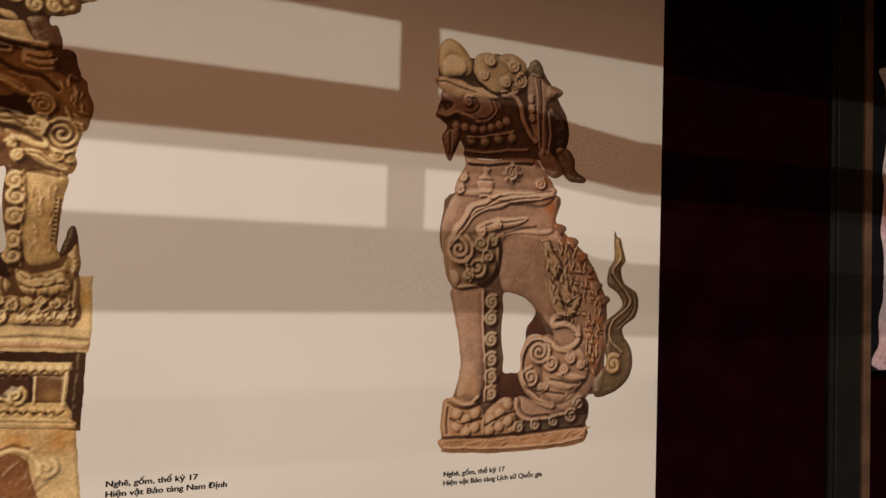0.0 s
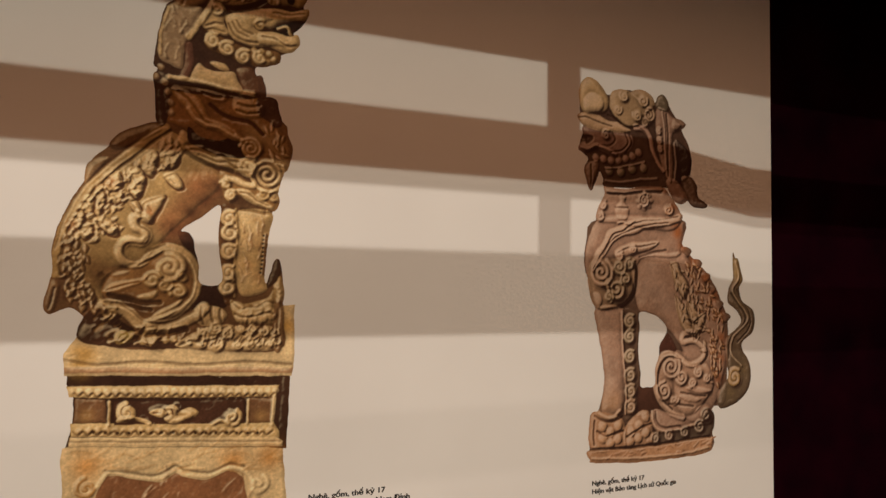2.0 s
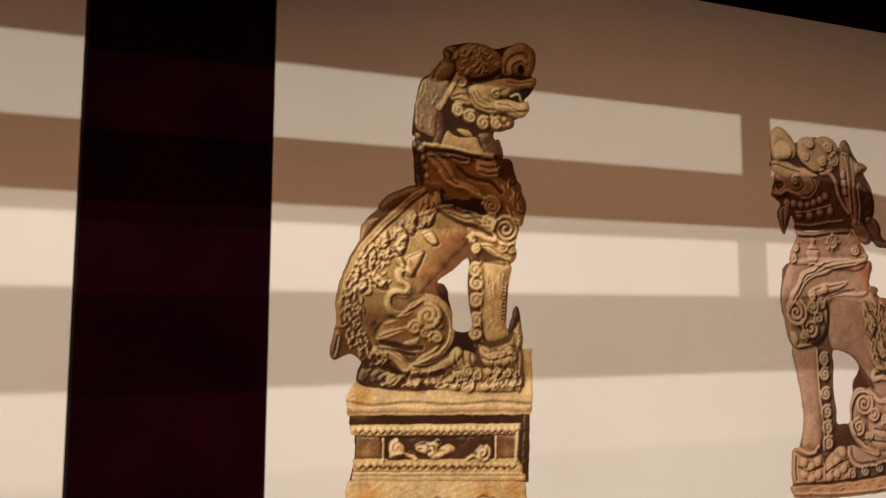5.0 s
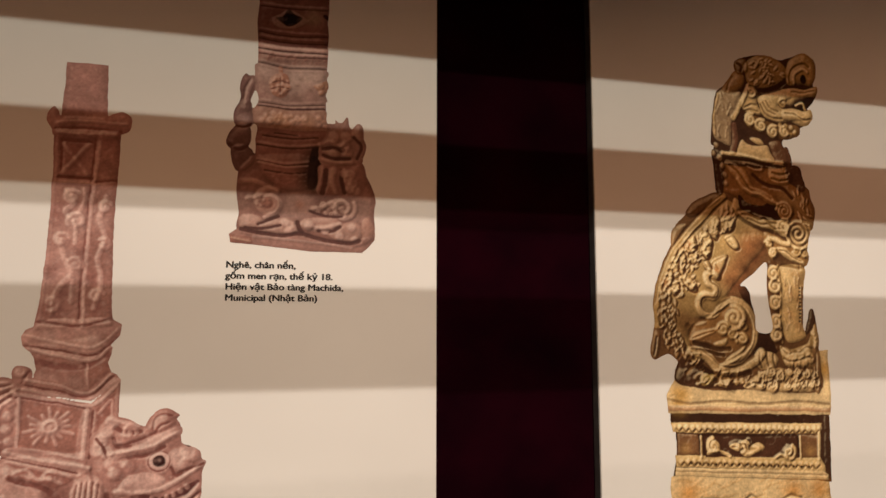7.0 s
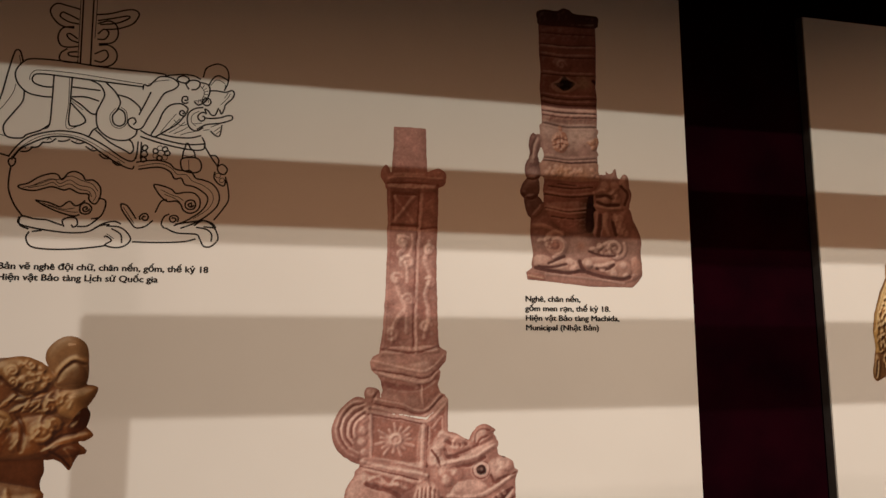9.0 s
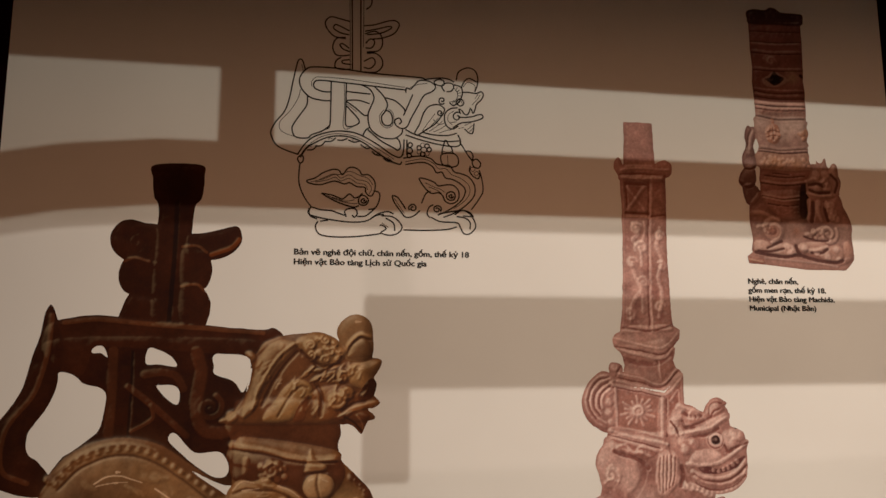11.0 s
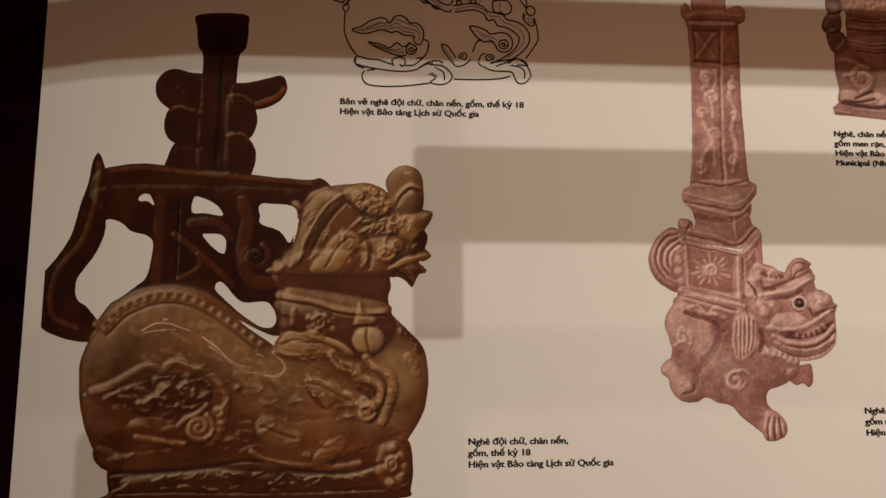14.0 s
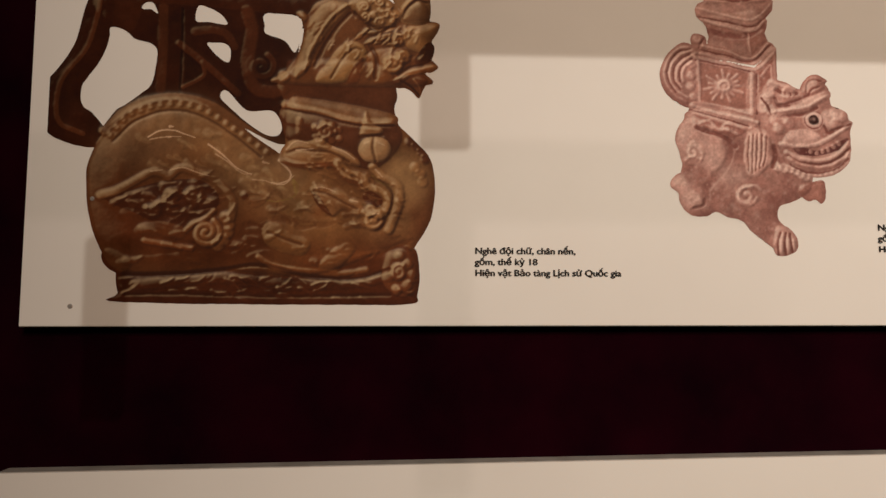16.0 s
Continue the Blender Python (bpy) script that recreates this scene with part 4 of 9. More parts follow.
guard.line([(208, 244), (216, 244)], 1.2, -3, (0.2, 0.1, 0.05))
guard.line([(229, 248), (231, 241)], 1.2, -3, (0.2, 0.1, 0.05))
guard.curl([(305, 232)], 11, 1.4, 60, -1, 3.4, 5, (0.62, 0.47, 0.25))
guard.line([(282, 226), (292, 229), (300, 225)], 2.6, 5, (0.58, 0.43, 0.22))
guard.line([(157, 261), (157, 232)], 2, 4, (0.50, 0.36, 0.18))
guard.line([(324, 254), (324, 224)], 2, 4, (0.50, 0.36, 0.18))
guard.tint([(362, 372), (372, 349), (121, 325)], 10, (0.72, 0.46, 0.14), 0.5)
guard.shape([(215, 620), (199, 613), (167, 601), (147, 580), (126, 559), (121, 536), (107, 509), (95, 480), (88, 452), (89, 422), (85, 401), (82, 379), (89, 370), (108, 377), (121, 370), (126, 360), (118, 346), (125, 335), (155, 329), (185, 324), (233, 325), (258, 324), (363, 319), (366, 368), (366, 414), (360, 440), (353, 438), (345, 406), (341, 417), (344, 478), (351, 513), (362, 556), (375, 588), (369, 611), (349, 633)], (0.20, 0.115, 0.06), 2, 8)
guard.shape([(229, 475), (242, 477), (253, 464), (254, 438), (260, 409), (289, 411), (293, 379), (264, 375), (248, 369), (256, 402), (241, 445)], (0.045, 0.022, 0.016), 1, 6)
guard.shape([(118, 346), (127, 370), (145, 380), (160, 366), (191, 345), (233, 333), (233, 325), (155, 329), (125, 335)], (0.08, 0.04, 0.024), 1, 6)
guard.shape([(147, 579), (149, 587), (164, 601), (177, 607), (199, 615), (205, 605), (178, 586), (158, 575)], (0.15, 0.085, 0.045), 7, 12)
guard.shape([(123, 556), (135, 563), (148, 564), (133, 545), (124, 531), (120, 534)], (0.30, 0.20, 0.11), 6, 9)
guard.shape([(215, 604), (233, 595), (241, 586), (259, 568), (278, 555), (279, 536), (256, 512), (235, 489), (220, 474), (209, 459), (200, 448), (192, 437), (172, 430), (155, 421), (144, 408), (145, 387), (137, 387), (123, 401), (108, 415), (97, 429), (97, 456), (105, 484), (117, 509), (135, 535), (161, 561), (193, 587)], (0.50, 0.375, 0.185), 13, 40)
guard.tint([(271, 545), (260, 533), (248, 521), (235, 508), (223, 492), (215, 481), (249, 540)], 17, (0.36, 0.16, 0.075), 0.62)
guard.tint([(275, 539), (262, 518), (243, 501), (226, 478)], 9, (0.13, 0.055, 0.03), 0.7)
guard.tint([(142, 415), (132, 429), (126, 408), (149, 422), (106, 436)], 14, (0.22, 0.12, 0.05), 0.6)
guard.line([(211, 609), (191, 592), (168, 570), (145, 547), (125, 523), (109, 495), (99, 470), (94, 446), (93, 418)], 6.5, 5, (0.50, 0.36, 0.17))
guard.line([(217, 605), (196, 588), (173, 566), (150, 543), (131, 519), (115, 493), (104, 469), (99, 446), (98, 418)], 1.7, -5, BARK, 0.0, False, 0.45)
guard.line([(206, 610), (186, 594), (164, 574), (141, 551), (121, 527), (106, 499), (97, 474), (91, 450)], 1.4, -3, BARK, 0.0, False, 0.45)
guard.leaves([(216, 593), (230, 585), (227, 560), (210, 550), (189, 545), (180, 516), (161, 508), (160, 472), (144, 464), (121, 457), (105, 463), (111, 488), (126, 513), (152, 539), (178, 563)], 95, 6.5, 50, 3.8, 4.2, 3, SAND, (0.25, 0.14, 0.062))
guard.leaves([(96, 456), (112, 460), (128, 443), (123, 415), (140, 387), (124, 373), (104, 401)], 44, 7.5, 70, 3.6, 4.5, 4, (0.30, 0.19, 0.085), (0.11, 0.055, 0.03))
guard.line([(170, 549), (180, 554), (189, 543), (188, 524), (181, 513), (172, 524), (174, 536), (170, 549)], 1.8, -3.5, (0.17, 0.085, 0.04))
guard.shape([(168, 551), (178, 556), (187, 545), (186, 527), (180, 515), (171, 526), (173, 539)], (0.70, 0.55, 0.31), 5, 6)
guard.line([(174, 543), (179, 534)], 1.2, -2.5, BARK, 0.0, False, 0.45)
guard.line([(190, 510), (213, 520), (211, 508), (204, 493), (198, 483), (189, 490), (187, 503), (190, 510)], 1.8, -3.5, (0.17, 0.085, 0.04))
guard.shape([(188, 513), (211, 522), (209, 510), (202, 495), (196, 485), (187, 493), (185, 505)], SAND, 5, 6)
guard.line([(193, 507), (198, 500)], 1.2, -2.5, BARK, 0.0, False, 0.45)
guard.line([(171, 510), (181, 510), (188, 495), (178, 498), (171, 510)], 1.8, -3.5, (0.17, 0.085, 0.04))
guard.shape([(169, 512), (180, 512), (186, 497), (176, 500)], SAND, 5, 6)
guard.line([(174, 508), (179, 502)], 1.2, -2.5, BARK, 0.0, False, 0.45)
guard.line([(213, 544), (226, 549), (236, 532), (229, 528), (219, 535), (213, 544)], 1.8, -3.5, (0.17, 0.085, 0.04))
guard.shape([(211, 547), (224, 552), (234, 534), (227, 530), (217, 538)], (0.70, 0.55, 0.31), 5, 6)
guard.line([(218, 543), (224, 537)], 1.2, -2.5, BARK, 0.0, False, 0.45)
guard.line([(187, 568), (202, 576), (204, 562), (198, 543), (188, 550), (187, 568)], 1.8, -3.5, (0.17, 0.085, 0.04))
guard.shape([(185, 570), (200, 578), (202, 564), (196, 546), (186, 552)], SAND, 5, 6)
guard.line([(190, 565), (195, 559)], 1.2, -2.5, BARK, 0.0, False, 0.45)
guard.line([(214, 573), (227, 577), (230, 564), (220, 555), (211, 560), (214, 573)], 1.8, -3.5, (0.17, 0.085, 0.04))
guard.shape([(212, 575), (225, 580), (229, 566), (218, 557), (209, 563)], SAND, 5, 6)
guard.line([(216, 571), (220, 565)], 1.2, -2.5, BARK, 0.0, False, 0.45)
guard.line([(145, 542), (158, 546), (164, 530), (154, 520), (146, 526), (145, 542)], 1.8, -3.5, (0.17, 0.085, 0.04))
guard.shape([(143, 544), (157, 548), (162, 533), (152, 522), (144, 528)], (0.70, 0.55, 0.31), 5, 6)
guard.line([(148, 539), (153, 532)], 1.2, -2.5, BARK, 0.0, False, 0.45)
guard.line([(134, 517), (145, 517), (142, 497), (138, 487), (133, 497), (134, 517)], 1.8, -3.5, (0.17, 0.085, 0.04))
guard.shape([(133, 520), (143, 519), (141, 500), (137, 490), (132, 499)], SAND, 5, 6)
guard.line([(135, 511), (138, 502)], 1.2, -2.5, BARK, 0.0, False, 0.45)
guard.line([(135, 486), (148, 487), (161, 472), (159, 465), (147, 469), (135, 486)], 1.8, -3.5, (0.17, 0.085, 0.04))
guard.shape([(133, 488), (147, 489), (159, 475), (157, 468), (146, 472)], SAND, 5, 6)
guard.line([(142, 482), (149, 475)], 1.2, -2.5, BARK, 0.0, False, 0.45)
guard.line([(121, 510), (132, 514), (131, 497), (124, 493), (121, 510)], 1.8, -3.5, (0.17, 0.085, 0.04))
guard.shape([(120, 513), (130, 516), (129, 499), (122, 495)], (0.70, 0.55, 0.31), 5, 6)
guard.line([(123, 509), (126, 503)], 1.2, -2.5, BARK, 0.0, False, 0.45)
guard.line([(112, 488), (122, 493), (122, 480), (114, 472), (112, 488)], 1.8, -3.5, (0.17, 0.085, 0.04))
guard.shape([(110, 491), (120, 495), (121, 482), (113, 474)], SAND, 5, 6)
guard.line([(114, 487), (117, 482)], 1.2, -2.5, BARK, 0.0, False, 0.45)
guard.line([(116, 471), (131, 478), (132, 468), (123, 460), (116, 471)], 1.8, -3.5, (0.17, 0.085, 0.04))
guard.shape([(115, 473), (129, 481), (130, 470), (121, 462)], SAND, 5, 6)
guard.line([(120, 472), (125, 469)], 1.2, -2.5, BARK, 0.0, False, 0.45)
guard.line([(152, 516), (164, 519), (162, 509), (153, 506), (152, 516)], 1.8, -3.5, (0.17, 0.085, 0.04))
guard.shape([(150, 519), (162, 521), (160, 511), (151, 509)], (0.70, 0.55, 0.31), 5, 6)
guard.line([(154, 516), (157, 512)], 1.2, -2.5, BARK, 0.0, False, 0.45)
guard.tint([(195, 498), (192, 491), (149, 534), (108, 477)], 7, (0.52, 0.20, 0.06), 0.55)
guard.shape([(229, 607), (237, 604), (240, 593), (233, 588), (226, 594)], SAND, 4, 6)
guard.shape([(199, 445), (223, 454), (245, 442), (256, 416), (250, 387), (229, 365), (201, 356), (173, 370), (150, 387), (144, 401), (155, 419), (179, 431)], (0.36, 0.21, 0.09), 9, 24)
guard.tint([(173, 387), (190, 376), (160, 384), (214, 369)], 12, (0.07, 0.032, 0.018), 0.8)
guard.line([(194, 490), (185, 494), (178, 490), (179, 480), (188, 476), (193, 469), (188, 460), (173, 462), (164, 454), (163, 443), (171, 434), (185, 433), (198, 444), (216, 454), (235, 450), (249, 435), (256, 413), (249, 387), (229, 369), (199, 358)], 6.5, 8, SAND)
guard.line([(187, 490), (183, 486), (186, 480), (194, 475), (197, 468), (191, 457), (174, 458), (168, 452), (168, 444), (174, 438), (184, 438), (196, 449), (216, 458)], 1.4, -5, BARK, 0.0, False, 0.45)
guard.line([(185, 430), (202, 440), (217, 449), (234, 445), (245, 432), (251, 413), (245, 389), (227, 374), (203, 364)], 1.6, -6, BARK, 0.0, False, 0.45)
guard.line([(193, 466), (189, 459)], 1.2, -3, PITCH, 0.0, False, 0.45)
guard.curl([(221, 428)], 19, 1.9, 100, -1, 4.5, 7, SAND)
guard.curl([(202, 412)], 11, 1.5, 30, 1, 3.4, 6, HONEY)
guard.curl([(233, 397)], 10, 1.5, 200, -1, 3.2, 6, HONEY)
guard.curl([(237, 416)], 8, 1.3, 90, 1, 2.8, 5, HONEY)
guard.curl([(217, 405)], 8, 1.3, 10, -1, 2.8, 5, HONEY)
guard.shape([(144, 397), (157, 408), (176, 411), (197, 417), (189, 407), (173, 401), (156, 396)], (0.46, 0.27, 0.11), 5, 6)
guard.line([(149, 399), (166, 404), (186, 409)], 1.3, -4, BARK, 0.0, False, 0.45)
guard.shape([(185, 390), (197, 396), (208, 400), (207, 391), (197, 387)], HONEY, 5, 5)
guard.shape([(197, 359), (207, 371), (225, 381), (238, 387), (227, 369), (211, 361)], SAND, 6, 6)
guard.line([(153, 393), (173, 389), (191, 383), (211, 383)], 3.5, -7, PITCH, 0.0, False, 0.45)
guard.line([(156, 382), (180, 379), (201, 374)], 2.6, -5, PITCH, 0.0, False, 0.45)
guard.line([(141, 417), (155, 426), (172, 426)], 3, -3, BARK, 0.0, False, 0.45)
guard.shape([(144, 422), (157, 429), (174, 424), (169, 417), (152, 417)], (0.34, 0.21, 0.10), 4, 5)
guard.shape([(85, 401), (90, 410), (98, 404), (96, 387), (90, 370), (82, 376)], (0.24, 0.145, 0.075), 7, 9)
guard.line([(92, 401), (90, 387), (87, 376)], 1.6, -4, (0.09, 0.045, 0.025))
guard.line([(147, 380), (161, 379), (176, 370), (191, 356), (215, 352), (236, 357), (255, 367), (265, 377)], 8.5, 9, SAND)
guard.line([(148, 384), (164, 383), (181, 372), (195, 360), (215, 357), (234, 362), (252, 372)], 1.5, -5, BARK, 0.0, False, 0.45)
guard.line([(145, 370), (163, 358), (188, 346), (222, 345), (243, 349)], 4.5, -7, PITCH, 0.0, False, 0.45)
guard.curl([(156, 370)], 9, 1.4, 60, 1, 3.2, 6, HONEY)
guard.curl([(142, 376)], 8, 1.3, 160, 1, 3, 5, (0.30, 0.18, 0.08))
guard.curl([(170, 341)], 10, 1.3, 20, -1, 4, 6, (0.52, 0.42, 0.14))
guard.curl([(202, 338)], 11, 1.5, 60, 1, 3.5, 6, HONEY)
guard.beads([(184, 343), (190, 334), (217, 333), (222, 341), (229, 337)], 5, 5, 5, HONEY)
guard.strands([(131, 360), (150, 366), (174, 352), (236, 344), (233, 329), (155, 333)], 40, 12, 25, 2.2, 4, 2, (0.34, 0.21, 0.09), 0.6)
guard.shape([(252, 365), (262, 378), (282, 378), (294, 368), (287, 357), (264, 353)], SAND, 7, 12)
guard.line([(262, 377), (261, 365), (265, 355)], 1.5, -5, BARK, 0.0, False, 0.45)
guard.line([(274, 378), (274, 367), (277, 356)], 1.5, -5, BARK, 0.0, False, 0.45)
guard.line([(285, 375), (285, 365), (287, 359)], 1.4, -5, BARK, 0.0, False, 0.45)
guard.shape([(309, 508), (348, 506), (346, 478), (343, 448), (341, 417), (345, 402), (331, 394), (311, 394), (303, 417), (300, 462), (301, 492)], (0.60, 0.46, 0.24), 8, 20)
guard.tint([(328, 497), (321, 470), (335, 463), (320, 432), (332, 417), (338, 482)], 9, (0.46, 0.27, 0.12), 0.45)
guard.tint([(315, 492), (314, 458), (323, 483), (315, 417)], 10, (0.74, 0.62, 0.38), 0.5)
guard.strands([(313, 504), (343, 501), (339, 417), (311, 402)], 26, 15, 88, 1.6, 1.6, 3, (0.32, 0.18, 0.09), 0.5)
guard.shape([(280, 510), (301, 511), (302, 469), (299, 432), (302, 387), (290, 383), (287, 417), (282, 469)], (0.13, 0.065, 0.03), 2, 5)
guard.line([(302, 508), (304, 469), (301, 432), (303, 391)], 2, 4, HONEY)
guard.curl([(293, 495)], 11, 1.5, 60, 1, 3.4, 7, SAND)
guard.curl([(295, 475)], 11, 1.5, 60, 1, 3.4, 7, SAND)
guard.curl([(294, 450)], 11, 1.5, 60, 1, 3.4, 7, SAND)
guard.curl([(294, 422)], 11, 1.5, 60, 1, 3.4, 7, SAND)
guard.curl([(294, 403)], 11, 1.5, 60, 1, 3.4, 7, SAND)
guard.beads([(342, 474), (341, 451), (339, 423)], 10, 3.4, 4, (0.22, 0.12, 0.06))
guard.beads([(339, 474), (338, 451), (336, 423)], 10, 2, -4, PITCH)
guard.shape([(279, 558), (293, 555), (308, 551), (327, 542), (351, 537), (358, 521), (351, 508), (328, 513), (309, 524), (292, 516), (282, 534)], (0.40, 0.25, 0.11), 6, 10)
guard.tint([(309, 519), (289, 536), (335, 516), (319, 544)], 8, (0.10, 0.05, 0.025), 0.7)
guard.shape([(237, 587), (257, 589), (285, 583), (311, 577), (327, 570), (324, 555), (308, 557), (285, 560), (259, 568), (244, 577)], HONEY, 8, 9)
guard.line([(243, 583), (259, 582), (272, 577), (282, 578), (292, 572), (304, 572), (316, 565)], 1.4, -5, BARK, 0.0, False, 0.45)
guard.line([(252, 577), (266, 573), (278, 569), (289, 570), (299, 564), (311, 564)], 1.4, -5, BARK, 0.0, False, 0.45)
guard.line([(237, 579), (252, 571), (278, 561), (296, 559)], 3, -6, PITCH, 0.0, False, 0.45)
guard.curl([(317, 565)], 14, 2.0, 60, 1, 3.2, 6, SAND)
guard.curl([(342, 557)], 25, 2.8, 30, -1, 3.4, 7, SAND)
guard.line([(289, 547), (301, 547), (312, 542), (323, 541)], 5, 6, SAND)
guard.shape([(301, 535), (317, 535), (328, 526), (345, 518), (350, 510), (330, 514), (312, 522)], SAND, 6, 7)
guard.line([(306, 531), (318, 529), (331, 520), (345, 515)], 1.3, -5, BARK, 0.0, False, 0.45)
guard.curl([(295, 526)], 8, 1.4, 60, 1, 2.8, 5, SAND)
guard.curl([(287, 540)], 7, 1.4, 160, -1, 2.6, 5, HONEY)
guard.curl([(337, 531)], 8, 1.4, 200, 1, 2.8, 5, HONEY)
guard.curl([(352, 528)], 9, 1.4, 20, 1, 2.8, 5, SAND)
guard.line([(309, 508), (324, 507), (336, 504), (348, 505)], 2.2, -4, BARK, 0.0, False, 0.45)
guard.shape([(298, 387), (315, 382), (346, 391), (353, 401), (356, 368), (353, 355), (331, 356), (312, 356), (302, 365)], HONEY, 6, 10)
guard.beads([(307, 377), (318, 371), (332, 373), (344, 379)], 4, 9, 6, SAND)
guard.beads([(312, 364), (326, 362), (339, 363), (350, 368)], 4, 9, 6, SAND)
guard.line([(301, 383), (312, 375), (323, 379), (333, 378), (344, 385), (354, 383)], 1.4, -5, BARK, 0.0, False, 0.45)
guard.line([(304, 368), (316, 364), (332, 366), (346, 370), (354, 368)], 1.4, -5, BARK, 0.0, False, 0.45)
guard.shape([(344, 405), (353, 436), (360, 442), (364, 425), (354, 410)], (0.075, 0.042, 0.028), 4, 6)
guard.shape([(353, 398), (361, 419), (366, 410), (367, 385), (360, 378)], HONEY, 5, 6)
guard.beads([(358, 406), (362, 398), (361, 387)], 4, 5, 5, SAND)
guard.shape([(355, 381), (367, 383), (368, 345), (365, 319), (356, 322)], (0.30, 0.19, 0.10), 4, 6)
guard.line([(360, 375), (360, 349), (360, 323)], 1.4, -4, BARK, 0.0, False, 0.45)
guard.shape([(233, 327), (245, 340), (265, 350), (294, 355), (316, 351), (354, 351), (356, 321), (294, 320)], (0.60, 0.46, 0.26), 4, 8)
guard.scrolls([(250, 340), (279, 351), (316, 349), (352, 347), (353, 326), (258, 329)], 9, 5, 8, SAND)
guard.strands([(243, 336), (279, 354), (354, 349), (355, 324), (251, 327)], 60, 9, 60, 1.6, -3.5, 9, (0.16, 0.085, 0.045), 0.7)
guard.line([(236, 329), (251, 334), (265, 332), (279, 335)], 1.6, -5, PITCH, 0.0, False, 0.45)
guard.hole([(281, 512), (261, 498), (234, 478), (243, 474), (250, 464), (252, 449), (257, 431), (259, 409), (285, 410), (281, 450), (280, 480)])
guard.shape([(209, 659), (213, 667), (245, 667), (288, 664), (322, 658), (339, 635), (361, 613), (372, 590), (364, 562), (320, 580), (277, 586), (248, 588), (237, 607), (223, 614), (213, 621)], (0.30, 0.165, 0.07), 7, 18)
guard.tint([(339, 608), (356, 589), (321, 611), (360, 565)], 14, (0.46, 0.33, 0.17), 0.7)
guard.shape([(238, 614), (252, 602), (277, 598), (297, 606), (314, 591), (317, 579), (286, 577), (252, 586), (238, 595)], (0.045, 0.02, 0.013), 1, 6)
guard.shape([(216, 663), (232, 664), (245, 657), (258, 643), (265, 628), (278, 624), (295, 617), (310, 603), (297, 600), (278, 609), (259, 613), (244, 624), (234, 637), (221, 652)], (0.42, 0.25, 0.105), 7, 8)
guard.line([(225, 658), (238, 650), (249, 636), (260, 622), (278, 618), (297, 609)], 1.4, -5, BARK, 0.0, False, 0.45)
guard.line([(238, 636), (248, 623), (262, 617), (278, 616), (295, 607), (312, 600)], 3.6, 5, (0.46, 0.29, 0.13))
guard.curl([(319, 591)], 15, 2.4, 170, -1, 3, 6, (0.40, 0.26, 0.12))
guard.shape([(249, 665), (270, 664), (287, 659), (281, 650), (262, 651), (252, 656)], (0.36, 0.19, 0.075), 6, 8)
guard.line([(255, 660), (269, 656), (279, 656)], 1.6, -6, PITCH, 0.0, False, 0.45)
guard.shape([(296, 660), (318, 664), (335, 651), (331, 635), (309, 632), (294, 641)], (0.44, 0.27, 0.11), 7, 12)
guard.line([(300, 651), (313, 648), (329, 651)], 1.8, -5, BARK, 0.0, False, 0.45)
guard.line([(298, 641), (313, 638), (327, 640)], 1.5, -5, BARK, 0.0, False, 0.45)
guard.line([(266, 645), (278, 636), (295, 629), (317, 626), (334, 612)], 3, -5, (0.12, 0.055, 0.03))
guard.leaves([(339, 624), (357, 613), (367, 589), (360, 569), (343, 588)], 12, 8, -60, 3, 3.5, 6, (0.46, 0.32, 0.16), (0.20, 0.10, 0.05))
guard.shape([(241, 821), (261, 830), (292, 837), (323, 832), (345, 839), (368, 847), (389, 838), (391, 813), (385, 796), (393, 791), (387, 774), (370, 760), (380, 747), (372, 732), (355, 724), (353, 712), (324, 704), (323, 690), (332, 667), (305, 657), (213, 659), (195, 670), (199, 685), (194, 692), (199, 735), (207, 769), (226, 785), (243, 802)], (0.075, 0.038, 0.026), 3, 9)
guard.shape([(195, 679), (214, 677), (216, 659), (213, 621), (206, 610), (199, 620), (197, 651)], (0.07, 0.038, 0.03), 5, 8)
guard.beads([(203, 687), (197, 675), (207, 670), (216, 648), (217, 629)], 6, 5, 5, (0.34, 0.24, 0.14))
guard.shape([(209, 767), (221, 776), (236, 772), (250, 773), (244, 754), (233, 730), (230, 711), (228, 690), (214, 692), (199, 703), (201, 736)], (0.42, 0.325, 0.225), 6, 12)
guard.line([(210, 767), (202, 736), (201, 705)], 2.2, 4, SAND)
guard.strands([(211, 764), (238, 768), (226, 699), (206, 705)], 18, 18, 98, 2, 1.6, 4, (0.26, 0.18, 0.12), 0.5)
guard.shape([(242, 807), (258, 800), (255, 784), (239, 772), (218, 774), (228, 791)], (0.40, 0.25, 0.12), 6, 10)
guard.line([(237, 798), (230, 785), (227, 775)], 1.6, -4, BARK, 0.0, False, 0.45)
guard.line([(265, 784), (254, 764), (245, 747), (236, 732)], 5, 7, SAND)
guard.line([(235, 721), (237, 700), (231, 679)], 6, 3, (0.17, 0.085, 0.06))
guard.shape([(241, 820), (252, 827), (263, 825), (266, 811), (256, 803), (243, 806)], (0.22, 0.125, 0.06), 7, 8)
guard.line([(247, 820), (255, 815), (253, 807)], 1.8, -5, PITCH, 0.0, False, 0.45)
guard.shape([(263, 822), (283, 835), (305, 837), (327, 828), (337, 816), (332, 799), (313, 788), (282, 781), (265, 788), (260, 807)], (0.40, 0.26, 0.12), 9, 18)
guard.leaves([(267, 817), (292, 832), (322, 825), (332, 811), (322, 798), (286, 789), (269, 797)], 34, 6, 20, 3, 3, 9, (0.50, 0.36, 0.18), (0.24, 0.13, 0.06))
guard.line([(268, 784), (290, 780), (315, 786), (334, 798)], 3, -6, PITCH, 0.0, False, 0.45)
